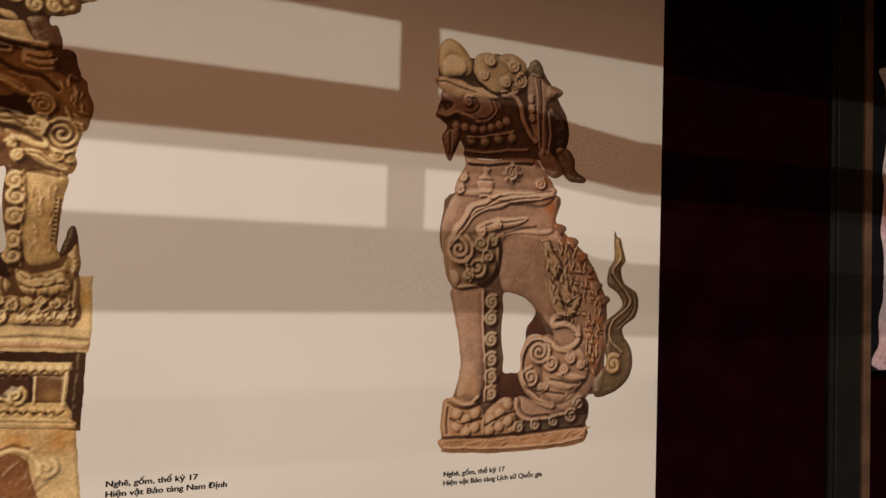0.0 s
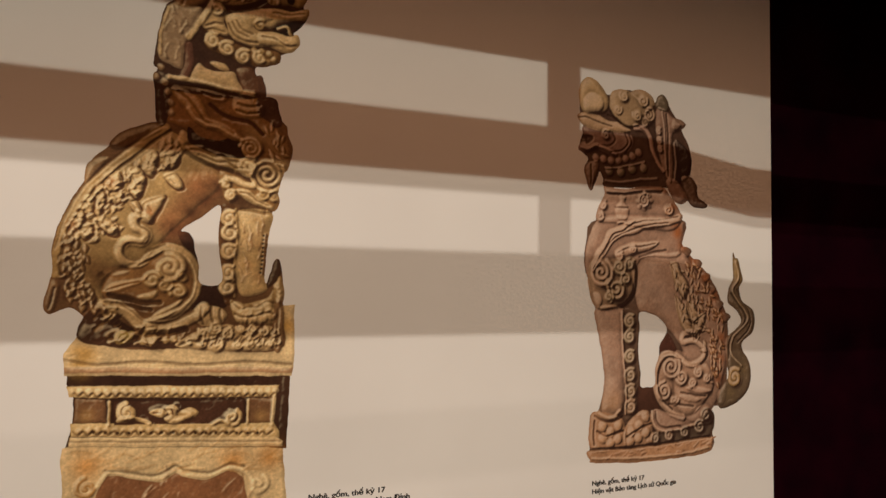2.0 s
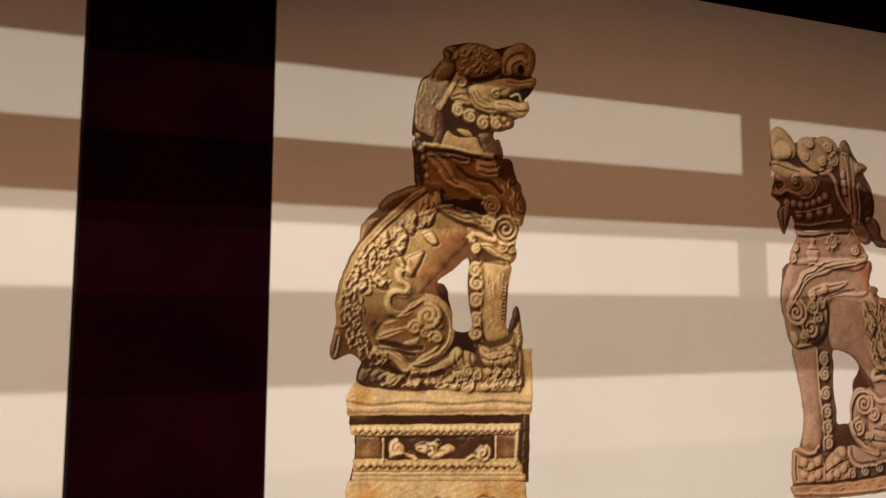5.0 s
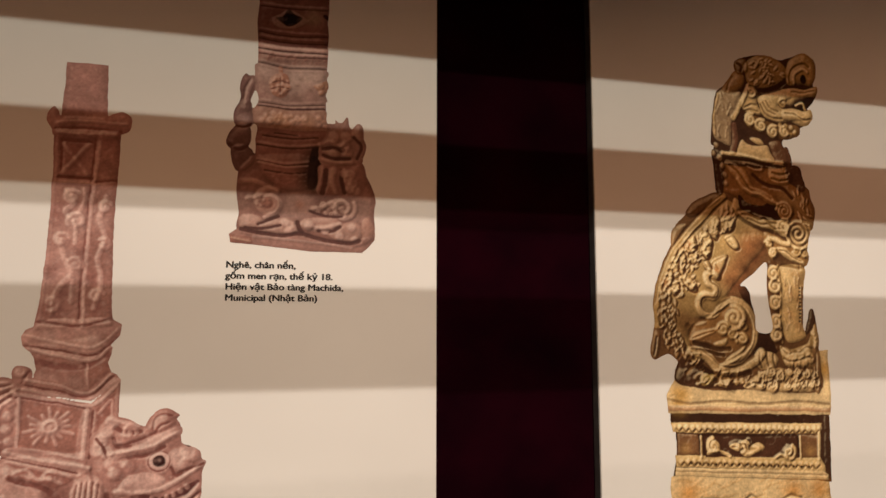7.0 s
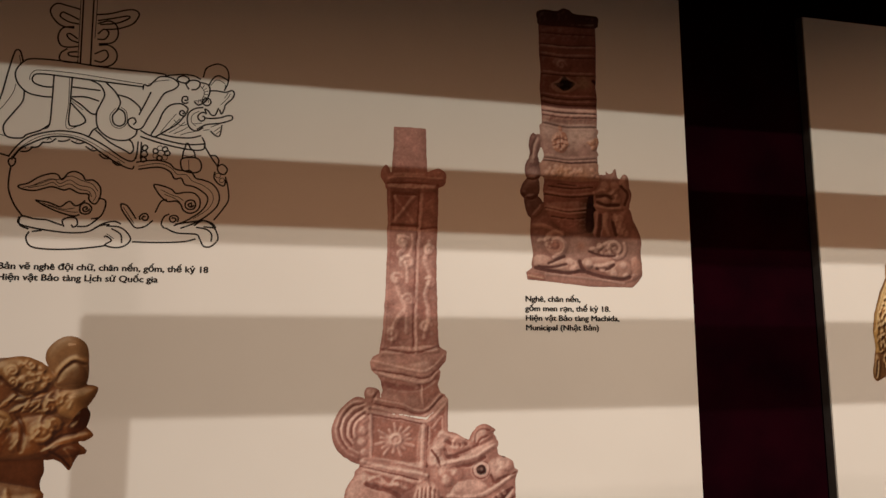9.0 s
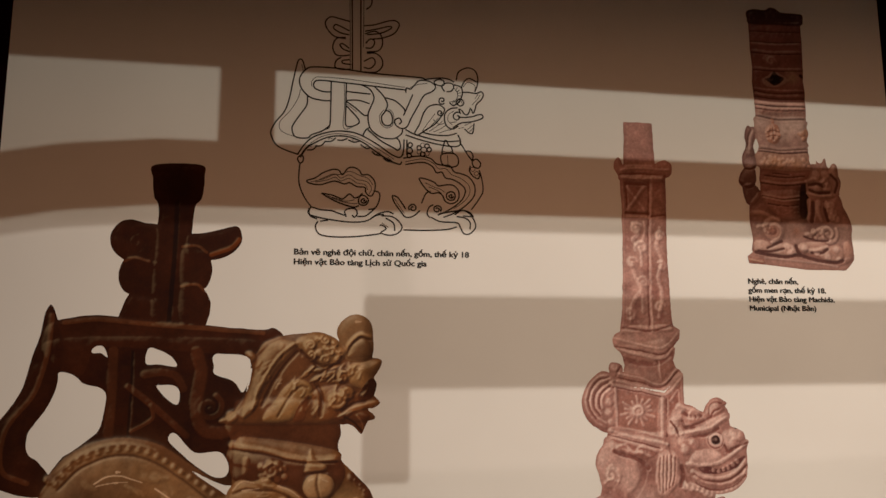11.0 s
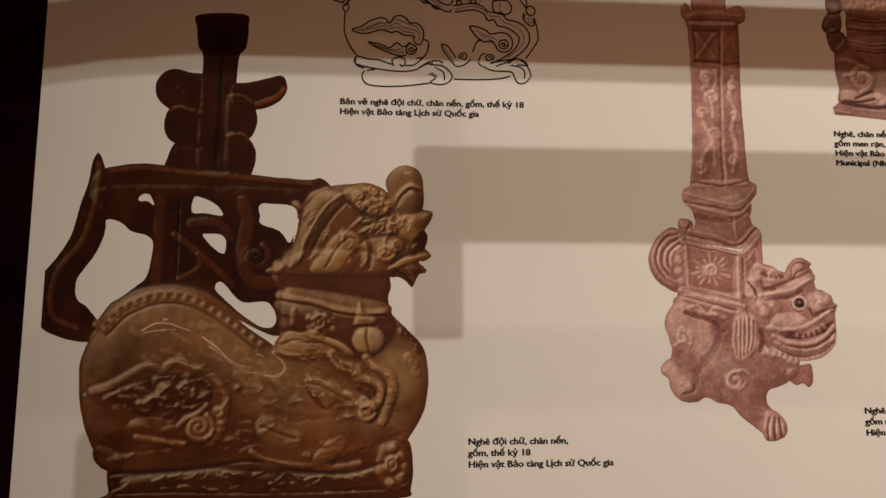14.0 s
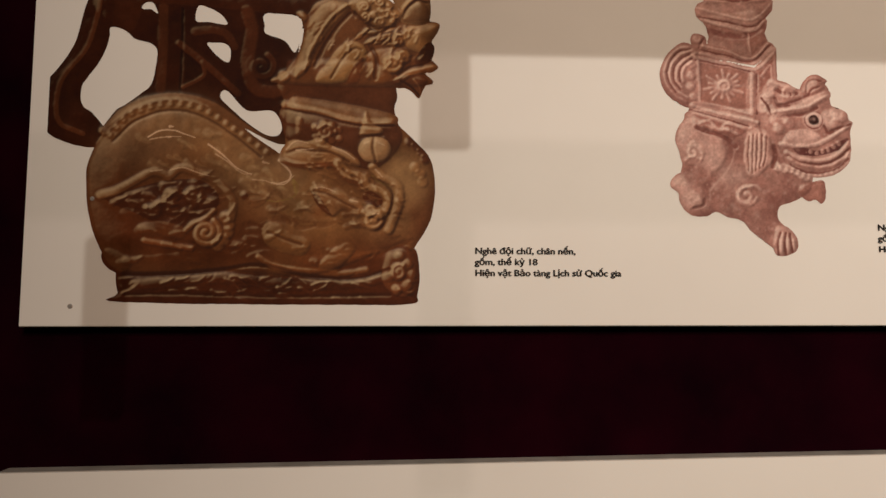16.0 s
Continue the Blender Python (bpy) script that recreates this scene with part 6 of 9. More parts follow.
glazed.shape([(433, 410), (436, 425), (449, 436), (464, 437), (477, 428), (481, 410), (478, 379), (447, 377), (443, 392)], (0.28, 0.205, 0.12), 9, 14)
glazed.shape([(447, 379), (452, 397), (467, 406), (478, 398), (478, 379)], (0.22, 0.145, 0.08), 6, 9)
glazed.line([(444, 389), (452, 402), (464, 411), (478, 408)], 3.4, 6, (0.36, 0.26, 0.145))
glazed.line([(447, 385), (454, 398), (465, 407), (477, 404)], 1.4, -5, (0.09, 0.045, 0.024), 0.0, False, 0.55)
glazed.tint([(349, 315), (325, 315), (412, 315), (437, 305), (457, 325), (472, 315), (393, 310)], 9, (0.20, 0.085, 0.035), 0.55)
glazed.tint([(327, 344), (338, 364), (357, 389)], 7, (0.13, 0.062, 0.033), 0.45)
glazed.strands([(320, 325), (338, 379), (372, 402), (432, 390), (467, 360), (462, 315), (393, 305)], 60, 12, 60, 2.4, 2.4, 13, (0.26, 0.14, 0.06), 0.35)
glazed.line([(458, 428), (464, 428)], 2, 0.2, (0.95, 0.93, 0.80), 0.5, False, 0.35)
glazed.line([(463, 365), (468, 366)], 2, 0.2, (0.95, 0.93, 0.80), 0.5, False, 0.45)
glazed.line([(378, 347), (384, 350)], 1.4, 0.2, (0.95, 0.93, 0.80), 0.5, False, 0.35)
glazed.line([(358, 347), (362, 348)], 1.4, 0.2, (0.95, 0.93, 0.80), 0.5, False, 0.4)
glazed.shape([(302, 265), (341, 260), (374, 254), (398, 249), (440, 249), (444, 221), (411, 191), (370, 205), (327, 224), (305, 229)], (0.125, 0.055, 0.029), 6, 14)
glazed.line([(303, 270), (340, 264), (374, 255), (398, 251), (438, 251)], 5, 6, (0.26, 0.14, 0.068))
glazed.line([(305, 265), (341, 259), (374, 250), (399, 246), (437, 246)], 1.6, -4, (0.05, 0.021, 0.013), 0.0, False, 0.55)
glazed.curl([(354, 237)], 11, 1.6, 0, 1, 3, 5, (0.21, 0.10, 0.05))
glazed.beads([(341, 243), (354, 247), (367, 241), (370, 229), (356, 226), (342, 230), (340, 241)], 9, 5, 4, (0.20, 0.095, 0.048))
glazed.shape([(317, 253), (324, 254), (323, 236), (317, 234)], (0.20, 0.10, 0.05), 4, 6)
glazed.shape([(298, 208), (303, 219), (315, 227), (332, 225), (346, 230), (360, 220), (380, 213), (393, 203), (395, 195), (380, 197), (361, 200), (342, 197), (318, 195), (304, 200)], (0.36, 0.23, 0.115), 8, 12)
glazed.line([(301, 201), (318, 196), (342, 195), (361, 197), (370, 191), (380, 179), (395, 174)], 4, 5, (0.25, 0.115, 0.05))
glazed.line([(306, 210), (322, 215), (339, 213), (356, 212), (370, 207), (382, 200)], 1.5, -5, (0.13, 0.055, 0.026), 0.0, False, 0.55)
glazed.line([(370, 197), (380, 186), (394, 182), (400, 178), (401, 172), (409, 167), (423, 162), (431, 153), (427, 141), (419, 136)], 7, 8, (0.37, 0.245, 0.12))
glazed.line([(375, 191), (385, 183), (395, 179), (397, 172), (406, 164), (420, 159), (426, 152)], 1.3, -4, (0.16, 0.075, 0.03), 0.0, False, 0.55)
glazed.line([(411, 193), (423, 183), (440, 173), (444, 157), (439, 136), (431, 117)], 6, 7, (0.37, 0.25, 0.13))
glazed.line([(409, 181), (423, 175), (434, 164), (436, 150), (431, 136)], 1.4, -5, (0.12, 0.055, 0.025), 0.0, False, 0.55)
glazed.line([(410, 183), (419, 176), (431, 171)], 1.4, -2, (0.36, 0.34, 0.10), 0.3, False, 0.5)
glazed.shape([(399, 160), (409, 164), (423, 155), (419, 145), (404, 148)], (0.13, 0.048, 0.023), 1, 6)
glazed.shape([(335, 165), (347, 172), (367, 165), (383, 156), (396, 151), (403, 137), (393, 132), (376, 141), (362, 132), (348, 144)], (0.32, 0.20, 0.10), 6, 12)
glazed.line([(340, 164), (357, 160), (376, 150), (393, 142)], 1.5, -4, (0.12, 0.05, 0.025), 0.0, False, 0.55)
glazed.shape([(336, 163), (345, 159), (357, 142), (362, 133), (348, 142)], (0.12, 0.05, 0.026), 2, 6)
glazed.curl([(412, 129)], 12, 1.6, 60, -1, 3.4, 6, (0.42, 0.29, 0.155))
glazed.curl([(408, 141)], 8, 1.3, 200, 1, 2.8, 5, (0.38, 0.26, 0.14))
glazed.shape([(395, 233), (398, 248), (402, 264), (408, 250), (422, 242), (421, 235), (408, 233)], (0.35, 0.225, 0.12), 7, 9)
glazed.shape([(393, 214), (399, 228), (413, 232), (428, 227), (433, 215), (427, 203), (416, 200), (401, 202)], (0.55, 0.415, 0.25), 9, 13)
glazed.line([(412, 231), (411, 216), (415, 200)], 1.5, -5, (0.22, 0.11, 0.05), 0.0, False, 0.55)
glazed.line([(396, 232), (411, 233), (422, 233)], 1.6, -5, (0.16, 0.075, 0.035), 0.0, False, 0.55)
glazed.beads([(456, 226), (468, 218), (476, 205)], 4, 7, 5, (0.14, 0.058, 0.029))
glazed.beads([(463, 194), (470, 185), (472, 176)], 3, 7, 4, (0.40, 0.26, 0.13))
glazed.tint([(442, 197), (455, 178), (463, 164)], 16, (0.50, 0.40, 0.235), 0.55)
glazed.tint([(313, 199), (342, 196), (370, 191), (395, 174), (348, 138), (381, 137), (419, 123), (443, 136), (462, 136)], 8, (0.19, 0.078, 0.032), 0.5)
glazed.strands([(304, 213), (360, 217), (394, 193), (443, 169), (433, 118), (343, 138)], 70, 12, -35, 2.2, 2.4, 14, (0.30, 0.175, 0.08), 0.4)
glazed.line([(306, 215), (317, 225), (332, 223)], 1.4, 0.2, (0.95, 0.93, 0.80), 0.5, False, 0.55)
glazed.line([(318, 214), (330, 215), (339, 216)], 1.3, 0.2, (0.95, 0.93, 0.80), 0.5, False, 0.6)
glazed.line([(362, 218), (375, 213), (389, 204)], 1.5, 0.2, (0.95, 0.93, 0.80), 0.5, False, 0.55)
glazed.line([(342, 226), (348, 227)], 2, 0.2, (0.95, 0.93, 0.80), 0.5, False, 0.5)
glazed.line([(341, 168), (352, 168), (366, 163)], 1.2, 0.2, (0.95, 0.93, 0.80), 0.5, False, 0.5)
glazed.line([(384, 153), (393, 151)], 1.6, 0.2, (0.95, 0.93, 0.80), 0.5, False, 0.5)
glazed.line([(401, 224), (406, 226)], 2.2, 0.2, (0.95, 0.93, 0.80), 0.5, False, 0.5)
glazed.line([(418, 224), (425, 221)], 1.6, 0.2, (0.95, 0.93, 0.80), 0.5, False, 0.4)
glazed.line([(414, 191), (423, 182)], 1.4, 0.2, (0.95, 0.93, 0.80), 0.5, False, 0.45)
glazed.line([(411, 136), (419, 137)], 1.3, 0.2, (0.95, 0.93, 0.80), 0.5, False, 0.45)
glazed.line([(278, 199), (285, 197)], 1.8, 0.2, (0.95, 0.93, 0.80), 0.5, False, 0.5)
glazed.hole([(91.0, 364.0), (107.0, 361.0), (120.0, 350.0), (140.0, 344.0), (146.0, 334.0), (144.0, 299.0), (132.0, 283.0), (105.0, 263.0), (85.0, 258.0), (68.0, 262.0), (60.0, 276.0), (61.0, 293.0), (76.0, 311.0), (86.0, 332.0), (90.0, 352.0)])
glazed.hole([(127.0, 390.0), (132.0, 396.0), (141.0, 395.0), (147.0, 381.0), (139.0, 387.0), (130.0, 387.0)])
glazed.hole([(195.0, 393.0), (206.0, 392.0), (223.0, 383.0), (231.0, 370.0), (209.0, 373.0), (193.0, 374.0)])
glazed.hole([(207.0, 345.0), (215.0, 347.0), (229.0, 346.0), (236.0, 338.0), (234.0, 322.0), (221.0, 329.0)])
glazed.hole([(275.0, 383.0), (287.0, 386.0), (321.0, 379.0), (315.0, 337.0), (301.0, 351.0), (278.0, 360.0), (276.0, 370.0)])
glazed.hole([(227.0, 286.0), (235.0, 285.0), (257.0, 263.0), (285.0, 263.0), (295.0, 256.0), (300.0, 242.0), (296.0, 232.0), (282.0, 232.0), (258.0, 247.0), (234.0, 268.0), (225.0, 278.0)])
glazed.shape([(432, 302), (441, 294), (450, 294), (459, 289), (467, 281), (472, 291), (478, 305), (467, 311), (445, 309)], (0.15, 0.068, 0.034), 5, 9)
glazed.line([(445, 303), (457, 296), (467, 285)], 1.6, -3, (0.05, 0.021, 0.013))
glazed.line([(461, 305), (468, 295), (469, 286)], 1.4, 2, (0.24, 0.13, 0.07))
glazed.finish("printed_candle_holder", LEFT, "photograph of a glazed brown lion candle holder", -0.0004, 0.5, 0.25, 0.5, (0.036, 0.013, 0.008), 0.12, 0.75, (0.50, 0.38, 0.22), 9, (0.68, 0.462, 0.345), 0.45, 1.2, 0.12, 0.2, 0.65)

# ---- pink stone lion with a square pillar on its back ----
PINK, BLUSH, DUST, WINE = (0.49, 0.288, 0.252), (0.56, 0.355, 0.315), (0.66, 0.47, 0.425), (0.27, 0.118, 0.102)
pillar = Picture(752, 1050, 80, 735, 53)
pillar.unit = 0.85
pillar.shape([(850, 727), (895, 727), (897, 656), (847, 654)], PINK, 4, 8, 0, True)
pillar.shape([(841, 646), (913, 649), (912, 589), (910, 515), (913, 436), (915, 417), (833, 411), (839, 471), (842, 565)], PINK, 5, 9, 0, True)
pillar.shape([(891, 648), (913, 649), (912, 589), (910, 515), (913, 436), (914, 417), (880, 413), (884, 529)], (0.43, 0.24, 0.205), 2, 5, 0, True)
pillar.line([(891, 644), (886, 566), (882, 471), (883, 416)], 2.6, 2.5, BLUSH)
pillar.line([(886, 637), (882, 566), (878, 471), (878, 422)], 1.6, -2.2, WINE)
pillar.line([(845, 635), (844, 565), (841, 471), (837, 416)], 2.4, 2.4, BLUSH)
pillar.line([(850, 632), (850, 591)], 2, -3, WINE)
pillar.line([(852, 628), (878, 593)], 3.2, 2.6, BLUSH)
pillar.line([(880, 629), (850, 593)], 3.2, 2.6, BLUSH)
pillar.line([(852, 632), (883, 632)], 2, -3, WINE)
pillar.line([(847, 589), (884, 588)], 2.6, -4, WINE)
pillar.line([(845, 583), (884, 582)], 2.4, 2.6, BLUSH)
pillar.line([(889, 584), (911, 587)], 2.2, -3, WINE)
pillar.line([(859, 573), (866, 558), (857, 547), (868, 533), (870, 511)], 4.5, 3.4, DUST, 0.3)
pillar.line([(853, 514), (860, 493), (869, 471), (869, 443)], 5, 3.6, BLUSH, 0.3)
pillar.line([(865, 471), (853, 453), (849, 428)], 4.5, 3, BLUSH, 0.4)
pillar.line([(872, 547), (878, 562), (876, 575)], 4, 3, BLUSH, 0.3)
pillar.curl([(864, 565)], 11, 1.2, 40, 1, 3.6, 3.2, DUST)
pillar.curl([(870, 537)], 12, 1.2, 200, -1, 4, 3.4, DUST)
pillar.curl([(855, 514)], 11, 1.1, 20, 1, 3.6, 3.2, BLUSH)
pillar.curl([(872, 486)], 10, 1.1, 150, -1, 3.6, 3, BLUSH)
pillar.curl([(849, 442)], 11, 1.1, 250, 1, 3.8, 3.2, BLUSH)
pillar.line([(901, 566), (895, 540), (901, 519), (895, 493), (900, 465), (893, 436)], 4.5, 3, BLUSH, 0.2)
pillar.curl([(900, 555)], 9, 1.1, 30, 1, 3.4, 3, DUST)
pillar.curl([(901, 511)], 9, 1.1, 130, -1, 3.4, 3, BLUSH)
pillar.curl([(896, 450)], 10, 1.1, 30, 1, 3.4, 3, BLUSH)
pillar.tint([(849, 547), (847, 478), (860, 453), (843, 435), (875, 500), (898, 436), (862, 428), (888, 472)], 13, WINE, 0.6)
pillar.tint([(868, 529), (859, 500), (868, 540), (897, 537), (865, 478), (843, 464)], 14, DUST, 0.45)
pillar.tint([(867, 640), (903, 637), (849, 643), (865, 614)], 22, WINE, 0.55)
pillar.shape([(833, 665), (839, 672), (844, 667), (847, 660), (857, 661), (892, 663), (903, 668), (913, 671), (923, 664), (922, 649), (913, 643), (903, 637), (846, 636), (838, 646), (833, 654)], PINK, 6, 9)
pillar.line([(844, 653), (875, 656), (919, 656)], 2.4, 3, BLUSH)
pillar.line([(842, 646), (875, 648), (913, 647)], 2, -3.4, WINE)
pillar.line([(845, 640), (874, 641), (909, 642)], 2.4, 2.4)
pillar.tint([(856, 643), (885, 644), (908, 647)], 15, WINE, 0.6)
pillar.shape([(816, 357), (803, 360), (788, 350), (778, 337), (773, 322), (774, 305), (781, 292), (793, 282), (808, 275), (820, 280), (825, 322), (822, 349)], PINK, 8, 20)
pillar.line([(813, 355), (794, 349), (781, 331), (779, 310), (790, 292), (805, 282)], 2.6, 4, BLUSH)
pillar.line([(814, 350), (799, 343), (787, 328), (786, 310), (795, 296), (808, 288)], 2.6, 4, BLUSH)
pillar.line([(816, 343), (803, 335), (795, 323), (795, 310), (801, 301)], 2.6, 4, BLUSH)
pillar.line([(816, 335), (807, 329), (802, 319), (803, 309)], 2.6, 4, BLUSH)
pillar.line([(814, 352), (796, 346), (784, 329), (783, 310), (793, 294)], 1.4, -3, WINE)
pillar.line([(815, 346), (801, 339), (791, 325), (791, 310), (799, 298)], 1.4, -3, WINE)
pillar.line([(816, 339), (805, 332), (798, 321), (799, 308)], 1.4, -3, WINE)
pillar.beads([(815, 331), (813, 316), (812, 300), (816, 289)], 4, 7, 5, BLUSH)
pillar.tint([(784, 289), (796, 280), (806, 279), (778, 301)], 12, WINE, 0.5)
pillar.shape([(814, 364), (817, 371), (825, 372), (834, 368), (834, 357), (825, 349), (821, 340), (813, 343), (816, 354)], PINK, 6, 9)
pillar.curl([(822, 366)], 8, 1.2, 90, -1, 3, 3, BLUSH)
pillar.line([(832, 367), (826, 357), (823, 343)], 2, -3, WINE)
pillar.shape([(826, 394), (835, 380), (838, 369), (836, 357), (891, 342), (916, 364), (912, 374), (916, 392), (898, 405)], PINK, 4, 10, 0, True)
pillar.shape([(890, 377), (913, 390), (911, 374), (916, 364), (893, 343), (889, 359)], (0.41, 0.225, 0.19), 2, 6, 0, True)
pillar.line([(837, 377), (862, 371), (890, 372), (911, 385)], 5, -3, WINE, 0, False, 0.7)
pillar.line([(890, 373), (891, 359), (893, 345)], 1.8, 2.5, BLUSH)
pillar.tint([(856, 368), (846, 371), (877, 365), (906, 374)], 16, WINE, 0.45)
pillar.tint([(855, 357), (843, 360), (877, 354)], 10, DUST, 0.5)
pillar.shape([(836, 417), (849, 424), (912, 426), (925, 418), (923, 406), (914, 396), (893, 375), (861, 381), (829, 388), (823, 394), (821, 404), (825, 411)], BLUSH, 4, 6, 0, True)
pillar.shape([(835, 416), (912, 424), (924, 417), (895, 393), (824, 406)], BLUSH, 2, 6, 0, True)
pillar.line([(824, 406), (860, 398), (895, 392), (924, 416)], 2.2, 3, DUST)
pillar.line([(825, 394), (860, 389), (895, 383), (920, 403)], 1.8, -4, WINE)
pillar.line([(828, 390), (859, 383), (894, 377), (915, 395)], 2.2, 3, DUST)
pillar.line([(837, 421), (865, 417), (890, 418), (914, 425)], 2.4, -4, WINE)
pillar.tint([(885, 399), (848, 405), (898, 399)], 9, DUST, 0.7)
pillar.tint([(911, 402), (918, 409), (907, 390)], 10, WINE, 0.4)
pillar.shape([(830, 358), (838, 359), (893, 344), (915, 364), (922, 361), (927, 355), (897, 332), (818, 343), (819, 348)], PINK, 4, 6, 0, True)
pillar.line([(830, 357), (861, 350), (894, 341), (917, 362)], 2, 3, DUST)
pillar.line([(829, 351), (860, 344), (894, 337), (919, 359)], 1.7, -4, WINE)
pillar.line([(822, 347), (860, 339), (895, 333), (925, 357)], 2.2, 3, DUST)
pillar.shape([(811, 271), (801, 258), (792, 245), (790, 233), (794, 220), (798, 206), (796, 191), (785, 184), (783, 174), (792, 165), (794, 153), (803, 141), (812, 136), (827, 136), (840, 142), (852, 136), (873, 131), (882, 120), (897, 108), (912, 96), (916, 88), (927, 88), (940, 92), (943, 101), (941, 113), (929, 124), (919, 135), (922, 149), (938, 155), (951, 162), (965, 178), (965, 227), (927, 270), (876, 276)], PINK, 15, 34)
pillar.shape([(949, 164), (960, 157), (968, 159), (976, 153), (981, 159), (983, 172), (980, 183), (965, 181), (949, 176)], (0.42, 0.22, 0.185), 7, 12)
pillar.shape([(802, 258), (824, 261), (852, 242), (859, 221), (849, 200), (836, 191), (820, 200), (800, 203), (794, 221), (792, 236)], BLUSH, 5, 18, 0, False, True)
pillar.line([(856, 233), (860, 215), (848, 194), (829, 173), (827, 155)], 7, -2.5, WINE, 0, False, 0.4)
pillar.shape([(796, 191), (785, 184), (784, 174), (792, 165), (794, 153), (804, 142), (811, 147), (823, 151), (822, 161), (809, 173), (802, 188)], BLUSH, 5, 9, 0, False, True)
pillar.line([(811, 146), (823, 150), (826, 158)], 2.4, -4, WINE)
pillar.line([(800, 206), (809, 212), (822, 209)], 2.8, 3.5, BLUSH)
pillar.curl([(813, 217)], 12, 1.2, 0, 1, 3, 3, DUST)
pillar.line([(807, 226), (815, 230), (826, 221), (822, 206)], 2.4, 3, BLUSH)
pillar.curl([(880, 163)], 15, 1.3, 60, 1, 3.6, 4, BLUSH)
pillar.line([(868, 167), (872, 155), (884, 152), (894, 161)], 3, 3.5, BLUSH)
pillar.line([(876, 173), (889, 176), (898, 171)], 2.4, 3, DUST)
pillar.shape([(917, 124), (929, 125), (941, 113), (944, 101), (940, 92), (927, 87), (916, 88), (911, 99), (913, 110)], BLUSH, 6, 12, 0, False, True)
pillar.line([(918, 88), (918, 102), (922, 116)], 2, -5, WINE)
pillar.line([(927, 87), (927, 101), (929, 116)], 2, -5, WINE)
pillar.line([(936, 91), (935, 103), (934, 115)], 2, -5, WINE)
pillar.line([(922, 90), (922, 107)], 3, 3, DUST)
pillar.line([(931, 91), (931, 107)], 3, 3, DUST)
pillar.line([(939, 95), (938, 107)], 3, 3, DUST)
pillar.tint([(815, 138), (831, 144), (806, 197), (821, 185), (874, 137), (899, 143), (895, 179), (938, 164), (856, 152), (838, 167), (919, 155), (904, 119)], 15, WINE, 0.5)
pillar.tint([(826, 230), (841, 221), (834, 209), (843, 203), (801, 233), (795, 173), (813, 156), (871, 188), (855, 188)], 13, DUST, 0.6)
pillar.tint([(918, 137), (913, 161), (933, 182), (872, 218), (867, 227), (837, 252)], 14, WINE, 0.6)
pillar.shape([(814, 270), (820, 271), (875, 255), (880, 245), (871, 239), (861, 237), (853, 242), (842, 242), (833, 249), (816, 248), (812, 258)], (0.40, 0.20, 0.17), 4, 6)
pillar.line([(823, 255), (835, 258), (846, 248), (858, 247), (869, 242)], 2.6, 3, BLUSH)
pillar.curl([(857, 248)], 9, 1.2, 0, 1, 3, 3)
pillar.line([(819, 249), (833, 245), (852, 238), (868, 226)], 4, -5, WINE)
pillar.shape([(818, 343), (897, 329), (927, 356), (925, 314), (901, 292), (896, 265), (892, 258), (822, 280), (820, 307)], PINK, 4, 6, 0, True)
pillar.shape([(898, 327), (927, 355), (926, 312), (904, 292), (896, 271)], (0.44, 0.24, 0.205), 2, 5, 0, True)
pillar.shape([(903, 323), (922, 341), (921, 317), (904, 301)], (0.38, 0.185, 0.155), -2.5, 3, 0, True)
pillar.shape([(826, 334), (888, 322), (883, 274), (825, 284)], (0.45, 0.235, 0.195), -3, 3, 0, True)
pillar.line([(818, 341), (857, 335), (897, 327), (927, 354)], 3, 4, DUST)
pillar.line([(820, 337), (857, 331), (898, 322)], 1.5, -3, WINE)
pillar.line([(823, 336), (823, 283)], 2.6, 3, DUST)
pillar.line([(893, 322), (890, 268)], 3.2, 3, DUST)
pillar.line([(899, 321), (897, 268)], 1.8, -4, WINE)
pillar.line([(825, 281), (853, 277), (887, 268)], 2.4, 3, BLUSH)
pillar.line([(905, 318), (917, 332), (919, 317)], 2.2, 2.5, BLUSH)
pillar.line([(925, 350), (924, 315)], 2, 2.5, BLUSH)
pillar.shape([(810, 280), (822, 283), (856, 271), (900, 260), (898, 255), (882, 247), (855, 257), (812, 268), (809, 274)], BLUSH, 5, 6)
pillar.line([(812, 278), (856, 267), (898, 258)], 2.6, 3, DUST)
pillar.line([(810, 272), (850, 262), (886, 253)], 1.6, -4, WINE)
pillar.line([(813, 268), (849, 258), (882, 248)], 2.2, 2.5, BLUSH)
pillar.line([(864, 304), (876, 304)], 3.2, 3.6, BLUSH, 0.2)
pillar.line([(863, 301), (880, 295)], 3.2, 3.6, BLUSH, 0.2)
pillar.line([(861, 299), (868, 292)], 3.2, 3.6, BLUSH, 0.2)
pillar.line([(858, 298), (863, 284)], 3.2, 3.6, BLUSH, 0.2)
pillar.line([(855, 297), (853, 288)], 3.2, 3.6, BLUSH, 0.2)
pillar.line([(851, 298), (841, 286)], 3.2, 3.6, BLUSH, 0.2)
pillar.line([(849, 300), (839, 294)], 3.2, 3.6, BLUSH, 0.2)
pillar.line([(848, 302), (829, 299)], 3.2, 3.6, BLUSH, 0.2)
pillar.line([(848, 305), (836, 307)], 3.2, 3.6, BLUSH, 0.2)
pillar.line([(849, 307), (834, 316)], 3.2, 3.6, BLUSH, 0.2)
pillar.line([(852, 309), (847, 317)], 3.2, 3.6, BLUSH, 0.2)
pillar.line([(855, 310), (854, 325)], 3.2, 3.6, BLUSH, 0.2)
pillar.line([(858, 310), (863, 319)], 3.2, 3.6, BLUSH, 0.2)
pillar.line([(861, 308), (874, 319)], 3.2, 3.6, BLUSH, 0.2)
